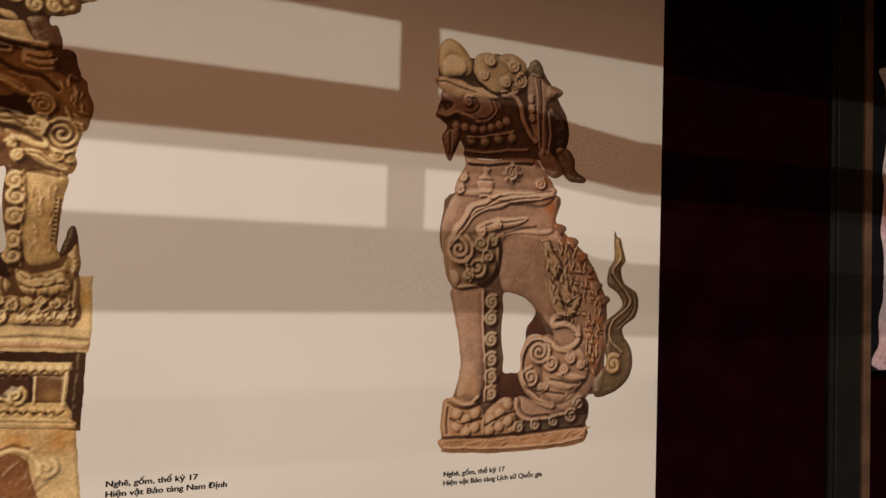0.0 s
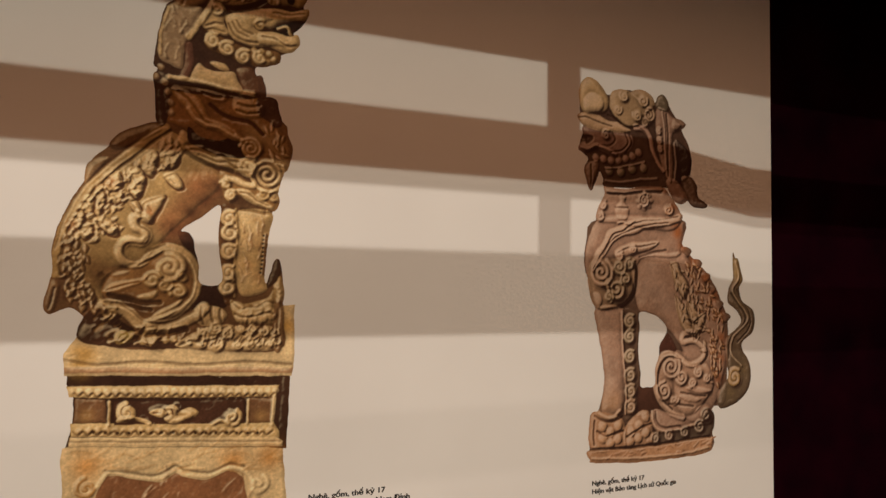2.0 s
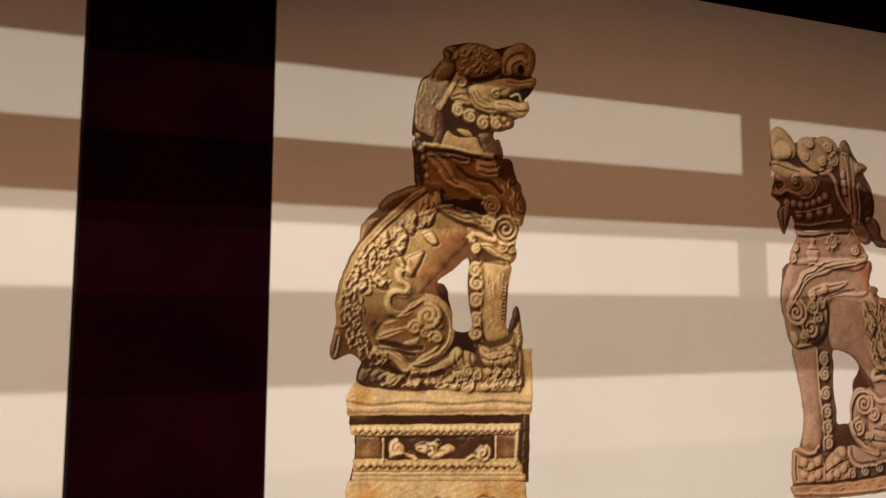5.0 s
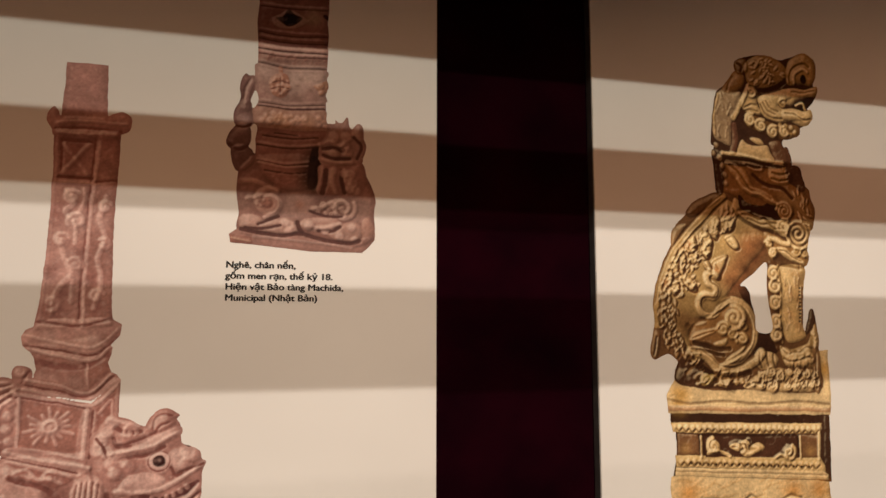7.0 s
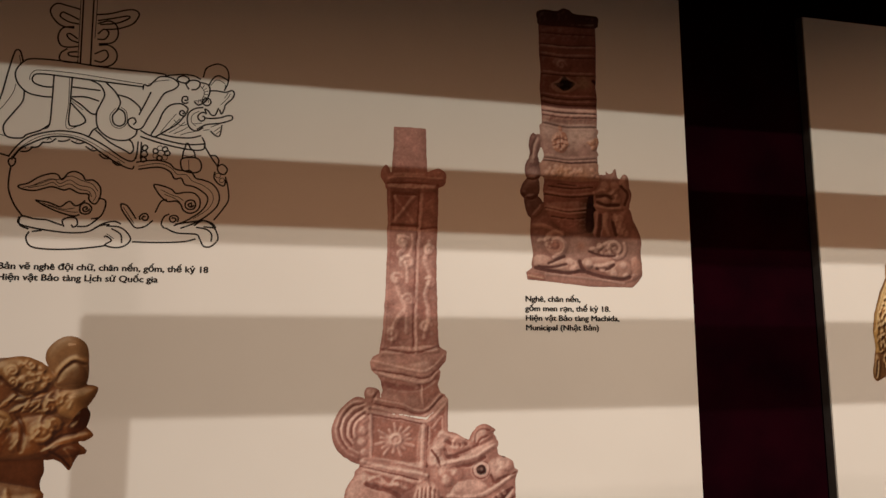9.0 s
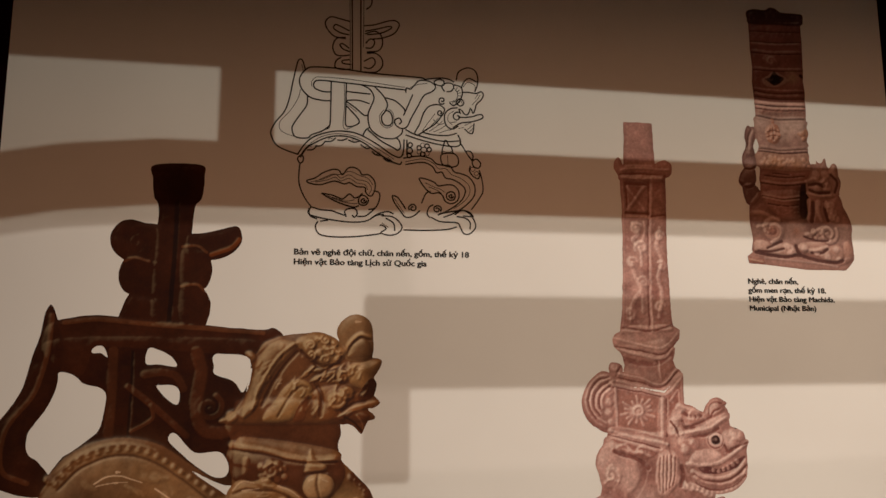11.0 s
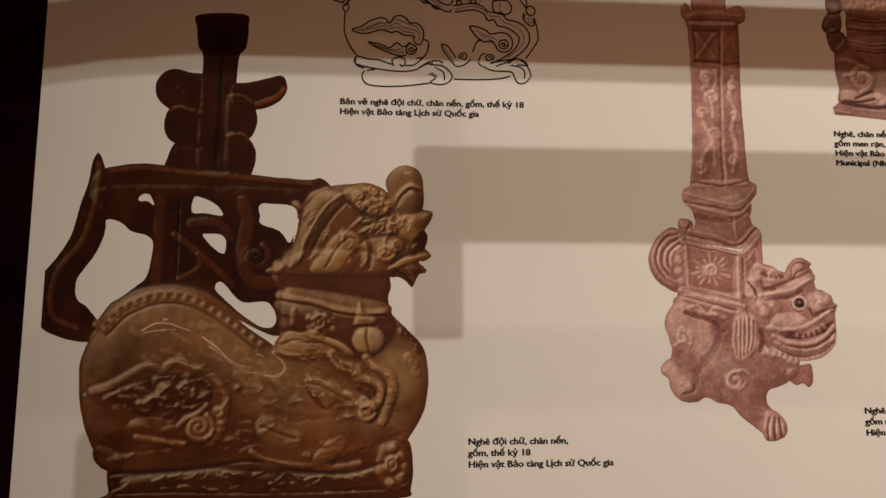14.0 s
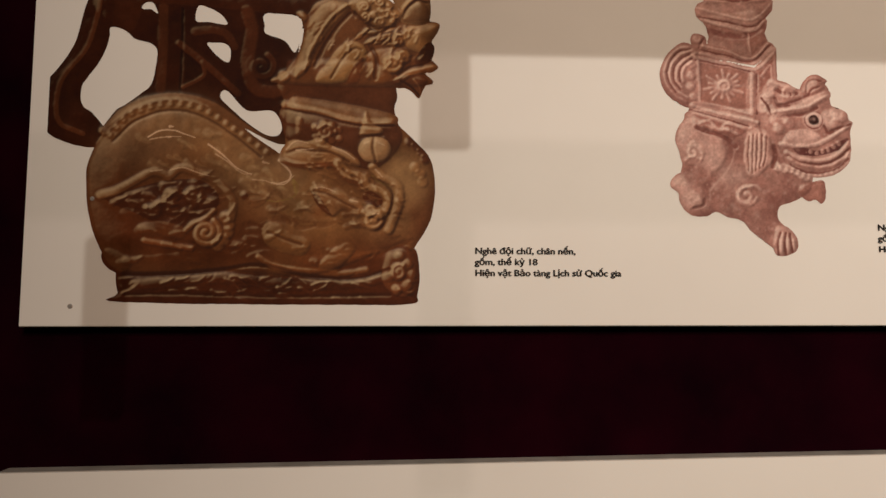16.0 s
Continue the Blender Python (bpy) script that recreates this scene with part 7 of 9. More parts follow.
pillar.line([(863, 306), (874, 310)], 3.2, 3.6, BLUSH, 0.2)
pillar.beads([(856, 304)], 1, 11, 4, DUST)
pillar.curl([(856, 304)], 8, 1.2, 0, 1, 2.4, 2.5, BLUSH)
pillar.shape([(897, 289), (904, 298), (917, 304), (916, 312), (924, 314), (939, 309), (956, 302), (965, 317), (978, 321), (988, 316), (992, 312), (989, 308), (993, 302), (994, 290), (996, 281), (1004, 278), (1015, 272), (1018, 263), (1023, 258), (1019, 248), (1019, 224), (1015, 206), (996, 191), (971, 187), (949, 192), (928, 200), (920, 215), (914, 230), (902, 242), (899, 265)], PINK, 13, 28)
pillar.shape([(955, 297), (958, 309), (966, 317), (978, 321), (988, 316), (992, 312), (988, 309), (984, 310), (988, 304), (979, 299), (966, 294)], (0.47, 0.265, 0.23), 7, 10)
pillar.line([(963, 297), (964, 308), (972, 314), (983, 313)], 1.8, -3, WINE)
pillar.line([(981, 306), (972, 303), (966, 296)], 2, -3, WINE)
pillar.line([(917, 310), (933, 306), (948, 303)], 3.4, 4, DUST)
pillar.line([(923, 301), (935, 295), (951, 296)], 3, -5, WINE)
pillar.curl([(938, 295)], 10, 1.1, 0, 1, 3, 3, BLUSH)
pillar.beads([(919, 307), (913, 295), (908, 285), (904, 277), (915, 274)], 5, 10, 5, DUST)
pillar.line([(904, 289), (911, 280), (916, 268)], 2.2, -5, WINE)
pillar.line([(922, 289), (926, 280), (940, 279)], 3, -5, WINE)
pillar.shape([(917, 274), (934, 278), (953, 283), (972, 294), (993, 300), (994, 290), (976, 281), (961, 272), (940, 271), (925, 265), (916, 267)], BLUSH, 6, 9)
pillar.line([(921, 272), (940, 275), (962, 278), (978, 287), (993, 294)], 2.6, 3, DUST)
pillar.line([(930, 265), (946, 268), (961, 269), (977, 278)], 2.4, -5, WINE)
pillar.line([(928, 280), (950, 287), (966, 294)], 2, -4, WINE)
pillar.beads([(920, 260), (933, 263), (926, 252), (919, 245), (939, 257)], 5, 9, 4.5, BLUSH)
pillar.beads([(993, 263), (1007, 272)], 2, 16, 6, DUST)
pillar.beads([(1014, 266), (1001, 257)], 2, 10, 4, BLUSH)
pillar.line([(1000, 281), (1003, 279)], 3, 3, (0.06, 0.03, 0.03))
pillar.line([(985, 254), (991, 245), (1007, 251)], 2.4, -4, WINE)
pillar.shape([(931, 239), (941, 248), (960, 249), (975, 245), (979, 237), (961, 230), (943, 230), (929, 231)], DUST, 5, 14, 0, False, True)
pillar.line([(927, 230), (949, 227), (974, 230), (997, 242), (1021, 258)], 4, 5, DUST)
pillar.line([(988, 246), (1003, 251), (1020, 257)], 2, -4, WINE)
pillar.shape([(943, 224), (956, 225), (974, 221), (994, 228), (1013, 238), (1015, 234), (1000, 222), (977, 215), (956, 215), (947, 218)], (0.15, 0.055, 0.055), -5, 6)
pillar.beads([(965, 220), (973, 218), (982, 221), (992, 225), (1003, 231)], 6, 4, 4, BLUSH)
pillar.line([(934, 219), (954, 210), (980, 208), (1000, 216), (1017, 232)], 4.5, 5, BLUSH)
pillar.line([(936, 215), (954, 206), (980, 204), (1001, 212), (1018, 225)], 2, -4, WINE)
pillar.line([(937, 212), (955, 203), (979, 200), (1002, 207), (1019, 222)], 3.4, 4, PINK)
pillar.beads([(922, 200), (931, 198), (941, 197), (950, 192), (961, 188), (972, 187), (983, 188), (995, 193), (1005, 197), (1013, 205), (1018, 215)], 15, 8, 5.5, DUST)
pillar.line([(938, 204), (955, 195), (979, 193), (1002, 200), (1015, 212)], 2, -4, WINE)
pillar.shape([(884, 248), (892, 252), (906, 248), (913, 239), (913, 218), (916, 209), (909, 200), (903, 194), (895, 188), (883, 188), (879, 200), (877, 212), (880, 233)], BLUSH, 7, 11)
pillar.line([(886, 239), (883, 217), (884, 195)], 1.5, -3, (0.30, 0.14, 0.115))
pillar.line([(892, 241), (889, 217), (888, 192)], 1.5, -3, (0.30, 0.14, 0.115))
pillar.line([(897, 242), (895, 217), (893, 195)], 1.5, -3, (0.30, 0.14, 0.115))
pillar.line([(903, 241), (901, 216), (898, 198)], 1.5, -3, (0.30, 0.14, 0.115))
pillar.line([(908, 239), (906, 216), (903, 201)], 1.5, -3, (0.30, 0.14, 0.115))
pillar.line([(889, 242), (887, 217), (886, 195)], 2, 2, DUST)
pillar.line([(895, 242), (892, 217), (891, 197)], 2, 2, DUST)
pillar.line([(900, 242), (898, 216), (895, 199)], 2, 2, DUST)
pillar.line([(906, 242), (904, 216), (900, 201)], 2, 2, DUST)
pillar.line([(917, 227), (919, 215), (916, 200)], 4, -5, WINE)
pillar.tint([(926, 212), (923, 221), (937, 227), (989, 242), (953, 279), (942, 255), (928, 248)], 12, WINE, 0.45)
pillar.beads([(971, 260)], 1, 17, 5, DUST)
pillar.shape([(984, 261), (981, 254), (975, 250), (967, 250), (961, 254), (959, 261), (962, 268), (969, 273), (976, 273), (982, 268)], WINE, -1, 3)
pillar.shape([(982, 261), (980, 255), (974, 252), (968, 252), (963, 255), (961, 261), (963, 267), (969, 271), (976, 271), (981, 267)], (0.66, 0.48, 0.44), 2, 3)
pillar.shape([(978, 261), (977, 257), (973, 255), (969, 255), (966, 257), (965, 261), (966, 265), (970, 268), (974, 268), (977, 265)], (0.035, 0.012, 0.012), -2, 3)
pillar.dust([(790, 237), (820, 260), (900, 250), (960, 190), (930, 100), (880, 125), (800, 150)], 300, 2.6, DUST, 0.5, 5)
pillar.dust([(843, 585), (905, 587), (911, 415), (839, 415)], 170, 2.6, DUST, 0.45, 6)
pillar.dust([(915, 300), (971, 293), (1016, 263), (1011, 201), (925, 205)], 150, 2.2, DUST, 0.5, 7)
pillar.dust([(820, 420), (920, 415), (925, 300), (815, 290)], 170, 2.2, DUST, 0.45, 8)
pillar.dust([(790, 255), (900, 260), (1010, 200), (930, 100), (800, 150)], 120, 2.6, WINE, 0.4, 9)
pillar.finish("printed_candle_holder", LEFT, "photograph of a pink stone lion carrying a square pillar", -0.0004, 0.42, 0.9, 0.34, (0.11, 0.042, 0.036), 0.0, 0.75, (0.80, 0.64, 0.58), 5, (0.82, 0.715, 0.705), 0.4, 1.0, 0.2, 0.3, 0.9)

# ---- ringed cylinder with a lion at its foot ----
BRICK, RUST, SEAL, CLAY = (0.26, 0.140, 0.114), (0.37, 0.222, 0.180), (0.12, 0.056, 0.048), (0.44, 0.300, 0.255)
ringed = Picture(1024, 1262, 488, 955, 71, 0.3)
ringed.shape([(1053, 732), (1057, 730), (1063, 730), (1065, 721), (1063, 708), (1060, 698), (1062, 686), (1052, 683), (1046, 690), (1048, 702), (1046, 712), (1048, 724)], (0.20, 0.115, 0.10), 7, 9)
ringed.line([(1062, 723), (1056, 710), (1055, 695)], 3.4, 4, (0.38, 0.25, 0.22))
ringed.line([(1059, 726), (1053, 715), (1051, 700)], 1.8, -3.5, SEAL)
ringed.shape([(1048, 695), (1060, 696), (1063, 681), (1063, 668), (1058, 663), (1044, 664), (1040, 671), (1041, 684)], (0.20, 0.115, 0.10), 8, 9)
ringed.shape([(1040, 661), (1049, 668), (1060, 663), (1062, 648), (1057, 636), (1045, 633), (1037, 635), (1032, 642), (1034, 651)], (0.17, 0.095, 0.083), 9, 10)
ringed.shape([(1038, 635), (1050, 641), (1062, 636), (1068, 628), (1063, 615), (1053, 607), (1046, 607), (1041, 616)], (0.17, 0.095, 0.083), 8, 10)
ringed.tint([(1054, 669)], 9, (0.48, 0.36, 0.33), 0.8)
ringed.line([(1036, 640), (1048, 634), (1059, 639)], 2, -4, SEAL)
ringed.line([(1041, 664), (1052, 663), (1061, 667)], 2, -4, SEAL)
ringed.shape([(1049, 609), (1059, 622), (1068, 628), (1115, 633), (1145, 630), (1175, 629), (1199, 626), (1204, 613), (1214, 595), (1219, 577), (1217, 559), (1216, 528), (1189, 516), (1118, 523), (1053, 530), (1050, 555), (1047, 577), (1047, 594)], BRICK, 10, 26)
ringed.shape([(1065, 899), (1156, 908), (1156, 868), (1155, 828), (1154, 811), (1155, 789), (1153, 758), (1067, 748), (1067, 774), (1065, 801), (1067, 825), (1065, 859)], (0.25, 0.118, 0.098), 9, 34, 0, True)
ringed.shape([(1063, 919), (1075, 924), (1095, 924), (1105, 929), (1115, 927), (1123, 922), (1143, 922), (1160, 921), (1161, 911), (1155, 902), (1110, 900), (1068, 899), (1063, 908)], (0.085, 0.042, 0.036), 4, 8)
ringed.line([(1066, 887), (1110, 888), (1156, 891)], 1.4, -1.6, (0.14, 0.062, 0.052))
ringed.line([(1066, 867), (1109, 867), (1156, 871)], 2.2, 2.4, (0.34, 0.18, 0.15))
ringed.line([(1066, 870), (1109, 870), (1156, 874)], 1.2, -2, (0.11, 0.05, 0.042))
ringed.line([(1066, 855), (1109, 854), (1156, 858)], 2.2, 2.6, (0.33, 0.175, 0.145))
ringed.line([(1066, 852), (1109, 851), (1155, 854)], 1.2, -2.2, (0.10, 0.045, 0.038))
ringed.line([(1066, 826), (1108, 826), (1155, 829)], 2.2, 2.6, (0.34, 0.18, 0.15))
ringed.line([(1066, 823), (1108, 823), (1155, 826)], 1.2, -2.2, (0.10, 0.045, 0.038))
ringed.shape([(1086, 842), (1095, 850), (1109, 849), (1117, 842), (1112, 832), (1096, 829)], None, 3, 6, 0, False, True)
ringed.curl([(1101, 839)], 8, 1.3, 0, 1, 2.4, 2, (0.28, 0.14, 0.115))
ringed.shape([(1083, 807), (1092, 814), (1103, 821), (1116, 818), (1125, 812), (1130, 809), (1115, 799), (1101, 796), (1088, 798)], (0.38, 0.235, 0.185), 2, 5, 0, False, True)
ringed.shape([(1088, 809), (1096, 812), (1103, 822), (1112, 816), (1121, 812), (1114, 804), (1104, 799), (1096, 803)], (0.012, 0.006, 0.006), 0.2, 4)
ringed.tint([(1132, 813), (1138, 815)], 10, (0.42, 0.29, 0.20), 0.6)
ringed.line([(1150, 818), (1154, 815)], 3, -3, (0.03, 0.012, 0.012))
ringed.tint([(1076, 810), (1073, 841), (1149, 844)], 14, (0.17, 0.075, 0.062), 0.5)
ringed.line([(1066, 793), (1107, 791), (1154, 794)], 1.3, 2.4, (0.36, 0.19, 0.16))
ringed.line([(1066, 789), (1107, 786), (1154, 790)], 1.3, -2.2, (0.12, 0.054, 0.045))
ringed.line([(1066, 784), (1107, 782), (1154, 785)], 1.3, 2.2, (0.34, 0.18, 0.15))
ringed.line([(1066, 780), (1107, 777), (1154, 780)], 1.3, -2.2, (0.12, 0.054, 0.045))
ringed.shape([(1067, 773), (1107, 771), (1155, 774), (1153, 734), (1153, 689), (1147, 663), (1067, 660), (1066, 682), (1068, 711), (1067, 748)], RUST, 5, 22, 0, True)
ringed.shape([(1067, 774), (1107, 771), (1155, 775), (1154, 745), (1107, 742), (1068, 748)], RUST, 4, 22, 0, True)
ringed.line([(1067, 771), (1107, 769), (1155, 771)], 3, 4, (0.48, 0.30, 0.25))
ringed.line([(1067, 767), (1107, 765), (1155, 767)], 1.3, -3, SEAL)
ringed.line([(1067, 764), (1107, 761), (1155, 764)], 2.4, 3.6, (0.50, 0.31, 0.26))
ringed.line([(1067, 761), (1107, 758), (1155, 761)], 1.2, -2.6, (0.16, 0.075, 0.062))
ringed.line([(1068, 751), (1107, 746), (1154, 749)], 2.2, 3.6, CLAY)
ringed.line([(1068, 748), (1107, 743), (1155, 746)], 1.5, -3, SEAL)
ringed.line([(1068, 746), (1108, 741), (1154, 744)], 2, 3.2, RUST)
ringed.strands([(1072, 760), (1152, 759), (1153, 750), (1072, 751)], 40, 5, 60, 1.6, 1.2, 61, (0.32, 0.15, 0.115), 0.5)
ringed.shape([(1068, 747), (1108, 741), (1153, 744), (1154, 733), (1156, 724), (1153, 711), (1152, 702), (1109, 699), (1069, 699), (1065, 716), (1064, 735)], CLAY, 8, 26)
ringed.tint([(1112, 733), (1127, 736), (1075, 734), (1141, 735), (1115, 718)], 13, (0.55, 0.44, 0.38), 0.6)
ringed.tint([(1115, 705), (1137, 709), (1074, 707), (1069, 724)], 12, (0.36, 0.21, 0.18), 0.5)
ringed.tint([(1121, 730), (1117, 721), (1134, 717)], 3, (0.22, 0.13, 0.10), 0.5)
ringed.shape([(1082, 725), (1087, 733), (1095, 736), (1104, 735), (1107, 722), (1105, 710), (1097, 704), (1087, 707), (1083, 715)], (0.46, 0.235, 0.165), 3, 4)
ringed.line([(1095, 743), (1096, 735)], 3.4, 2.6, (0.46, 0.24, 0.17))
ringed.scrolls([(1085, 727), (1103, 732), (1105, 712), (1087, 709)], 4, 3.2, 51, (0.55, 0.31, 0.22))
ringed.line([(1085, 723), (1095, 726), (1106, 724)], 1, -2.4, (0.24, 0.11, 0.08))
ringed.line([(1085, 715), (1095, 718), (1106, 717)], 1, -2.4, (0.24, 0.11, 0.08))
ringed.line([(1095, 733), (1096, 706)], 1, -2.2, (0.24, 0.11, 0.08))
ringed.shape([(1137, 723), (1147, 728), (1153, 731), (1156, 724), (1153, 714), (1147, 711), (1142, 718)], (0.48, 0.265, 0.175), 3, 4)
ringed.scrolls([(1141, 723), (1154, 728), (1154, 716), (1146, 714)], 4, 3, 54, (0.55, 0.31, 0.21))
ringed.line([(1069, 699), (1109, 697), (1152, 701)], 2.6, 4, CLAY)
ringed.line([(1069, 696), (1109, 694), (1152, 698)], 1.3, -3, SEAL)
ringed.line([(1069, 694), (1109, 692), (1152, 696)], 2.4, 3.6, CLAY)
ringed.line([(1069, 692), (1109, 690), (1152, 693)], 1.4, -3, SEAL)
ringed.shape([(1067, 691), (1114, 688), (1151, 692), (1154, 680), (1154, 666), (1114, 662), (1069, 664), (1064, 676)], (0.42, 0.26, 0.20), 6, 22)
ringed.scrolls([(1077, 681), (1121, 682), (1124, 673), (1078, 670)], 5, 3, 52, (0.52, 0.31, 0.22))
ringed.scrolls([(1146, 682), (1154, 684), (1154, 671), (1145, 672)], 5, 2.6, 55, (0.52, 0.31, 0.22))
ringed.tint([(1131, 673), (1090, 675), (1102, 674)], 10, (0.50, 0.28, 0.16), 0.6)
ringed.shape([(1069, 664), (1114, 662), (1154, 665), (1150, 651), (1147, 635), (1140, 617), (1133, 589), (1099, 587), (1074, 613), (1068, 630), (1067, 648)], (0.29, 0.145, 0.118), 8, 22)
ringed.line([(1076, 654), (1112, 652), (1144, 655)], 1.4, -2.4, SEAL)
ringed.line([(1090, 658), (1119, 656)], 1.2, -2.2, SEAL)
ringed.line([(1068, 644), (1110, 641), (1147, 645)], 2.4, 3, (0.36, 0.19, 0.155))
ringed.line([(1068, 642), (1110, 639), (1147, 643)], 1.4, -3, SEAL)
ringed.line([(1070, 624), (1103, 619), (1135, 622)], 2.2, 3, (0.36, 0.19, 0.155))
ringed.line([(1070, 622), (1103, 617), (1134, 620)], 1.2, -3, SEAL)
ringed.line([(1072, 620), (1103, 615), (1134, 617)], 2, 2.6, (0.34, 0.18, 0.145))
ringed.line([(1079, 610), (1106, 607), (1130, 609)], 1.4, -2, SEAL)
ringed.strands([(1089, 609), (1130, 608), (1128, 588), (1092, 589)], 26, 14, 0, 1.4, 0.9, 2, (0.36, 0.19, 0.155), 0.4)
ringed.shape([(1137, 641), (1146, 641), (1150, 618), (1147, 599), (1142, 588), (1133, 589), (1132, 601), (1134, 622)], (0.02, 0.010, 0.009), -3, 6)
ringed.tint([(1141, 627), (1140, 612), (1138, 596)], 17, (0.016, 0.008, 0.008), 0.85)
ringed.shape([(1145, 635), (1147, 648), (1154, 659), (1156, 674), (1165, 675), (1166, 680), (1170, 677), (1175, 678), (1181, 685), (1184, 673), (1189, 670), (1196, 677), (1201, 673), (1202, 660), (1206, 647), (1202, 631), (1200, 626), (1175, 619), (1150, 620)], (0.32, 0.19, 0.155), 9, 14)
ringed.shape([(1187, 664), (1191, 674), (1197, 677), (1202, 671), (1202, 655), (1194, 654)], (0.40, 0.25, 0.20), 5, 8, 0, False, True)
ringed.line([(1147, 647), (1159, 651), (1172, 646), (1178, 649)], 3, 4, RUST)
ringed.line([(1151, 641), (1164, 643), (1177, 640)], 3, -5, SEAL)
ringed.beads([(1164, 657), (1177, 660), (1185, 652), (1165, 635), (1182, 638)], 5, 8, 5, RUST)
ringed.line([(1147, 628), (1165, 624), (1188, 625)], 2.6, 4, RUST)
ringed.line([(1151, 633), (1165, 629), (1185, 630)], 2.6, -5, SEAL)
ringed.line([(1190, 659), (1200, 647), (1195, 631)], 2.4, -4, SEAL)
ringed.shape([(1147, 620), (1175, 620), (1200, 626), (1208, 603), (1216, 582), (1211, 572), (1176, 580), (1146, 582), (1145, 599)], (0.31, 0.17, 0.14), 6, 16, 0, False, True)
ringed.line([(1165, 615), (1163, 600), (1168, 585)], 5, 4, RUST, 0.3)
ringed.line([(1155, 613), (1154, 597), (1151, 584)], 4, -4, SEAL)
ringed.line([(1175, 614), (1175, 601), (1179, 586)], 3, -5, SEAL)
ringed.beads([(1178, 611), (1187, 609), (1183, 601), (1190, 598), (1186, 591), (1194, 589)], 6, 7, 4, (0.38, 0.23, 0.19))
ringed.tint([(1121, 573), (1126, 563), (1057, 570), (1206, 566), (1105, 557), (1191, 561)], 16, CLAY, 0.7)
ringed.curl([(1086, 569)], 18, 1.5, 60, 1, 4.4, 5, RUST)
ringed.line([(1060, 573), (1072, 576), (1090, 578), (1100, 569), (1095, 557), (1081, 550)], 3, 4, CLAY)
ringed.scrolls([(1061, 574), (1080, 575), (1081, 564), (1069, 563)], 5, 3, 53, RUST)
ringed.tint([(1082, 569), (1090, 564)], 6, (0.30, 0.12, 0.085), 0.6)
ringed.line([(1051, 594), (1068, 595), (1085, 589), (1097, 582)], 4, 3, RUST, 0.3)
ringed.curl([(1178, 565)], 16, 1.6, 30, -1, 3.4, 5, CLAY)
ringed.line([(1140, 564), (1151, 565), (1166, 574), (1178, 575), (1186, 566), (1181, 556)], 3, 4, CLAY)
ringed.scrolls([(1139, 562), (1166, 572), (1171, 560), (1156, 557)], 5, 3, 56, CLAY)
ringed.line([(1136, 560), (1156, 554), (1176, 554)], 2, -4, SEAL)
ringed.tint([(1123, 568)], 7, (0.34, 0.16, 0.11), 0.7)
ringed.shape([(1050, 547), (1057, 553), (1074, 552), (1081, 546), (1098, 549), (1112, 549), (1121, 540), (1117, 530), (1101, 529), (1070, 532), (1053, 536)], (0.38, 0.245, 0.20), 6, 8)
ringed.line([(1073, 541), (1083, 545), (1098, 552)], 2, -5, SEAL)
ringed.line([(1058, 537), (1081, 536), (1100, 541)], 2.2, -4, SEAL)
ringed.beads([(1106, 545), (1114, 541), (1117, 535), (1111, 534)], 4, 6, 4, CLAY)
ringed.shape([(1124, 545), (1134, 551), (1166, 552), (1177, 546), (1191, 549), (1201, 541), (1200, 528), (1189, 521), (1172, 523), (1156, 531), (1134, 536), (1125, 540)], (0.38, 0.24, 0.195), 6, 8)
ringed.line([(1134, 541), (1151, 539), (1174, 545)], 3, 4, CLAY)
ringed.line([(1147, 535), (1164, 535), (1174, 541)], 2.4, -6, SEAL)
ringed.beads([(1189, 541), (1194, 535), (1195, 528), (1187, 525), (1129, 545), (1134, 541)], 6, 6, 4, CLAY)
ringed.shape([(1203, 551), (1211, 554), (1217, 541), (1218, 528), (1212, 520), (1203, 525), (1201, 541)], (0.40, 0.24, 0.19), 5, 9)
ringed.line([(1121, 545), (1123, 538), (1127, 532)], 3.4, -5, SEAL)
ringed.shape([(1039, 528), (1051, 537), (1070, 532), (1101, 529), (1157, 523), (1189, 519), (1202, 528), (1217, 531), (1218, 526), (1209, 515), (1202, 509), (1137, 509), (1067, 516), (1041, 518)], (0.36, 0.215, 0.178), 3, 6, 0, True)
ringed.line([(1053, 535), (1074, 531), (1101, 528), (1125, 531), (1157, 523), (1187, 521), (1199, 524)], 3, -5, SEAL)
ringed.shape([(1040, 528), (1066, 525), (1068, 516), (1041, 518)], (0.28, 0.14, 0.11), 2, 4, 0, True)
ringed.line([(1068, 526), (1101, 524), (1157, 519), (1189, 515)], 2, 3, CLAY)
ringed.line([(1042, 524), (1065, 520)], 1.4, 2, (0.42, 0.27, 0.2))
ringed.hole([(1062, 665), (1066, 668), (1069, 662), (1067, 648), (1068, 638), (1067, 630), (1064, 635), (1062, 650)])
ringed.hole([(1062, 701), (1065, 711), (1068, 706), (1069, 698), (1065, 689), (1062, 689)])
ringed.tint([(1046, 600), (1052, 580)], 12, (0.20, 0.10, 0.085), 0.6)
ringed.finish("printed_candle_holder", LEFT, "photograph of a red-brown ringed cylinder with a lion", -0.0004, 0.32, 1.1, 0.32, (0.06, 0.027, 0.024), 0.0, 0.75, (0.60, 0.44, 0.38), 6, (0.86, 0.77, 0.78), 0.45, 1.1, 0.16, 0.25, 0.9)

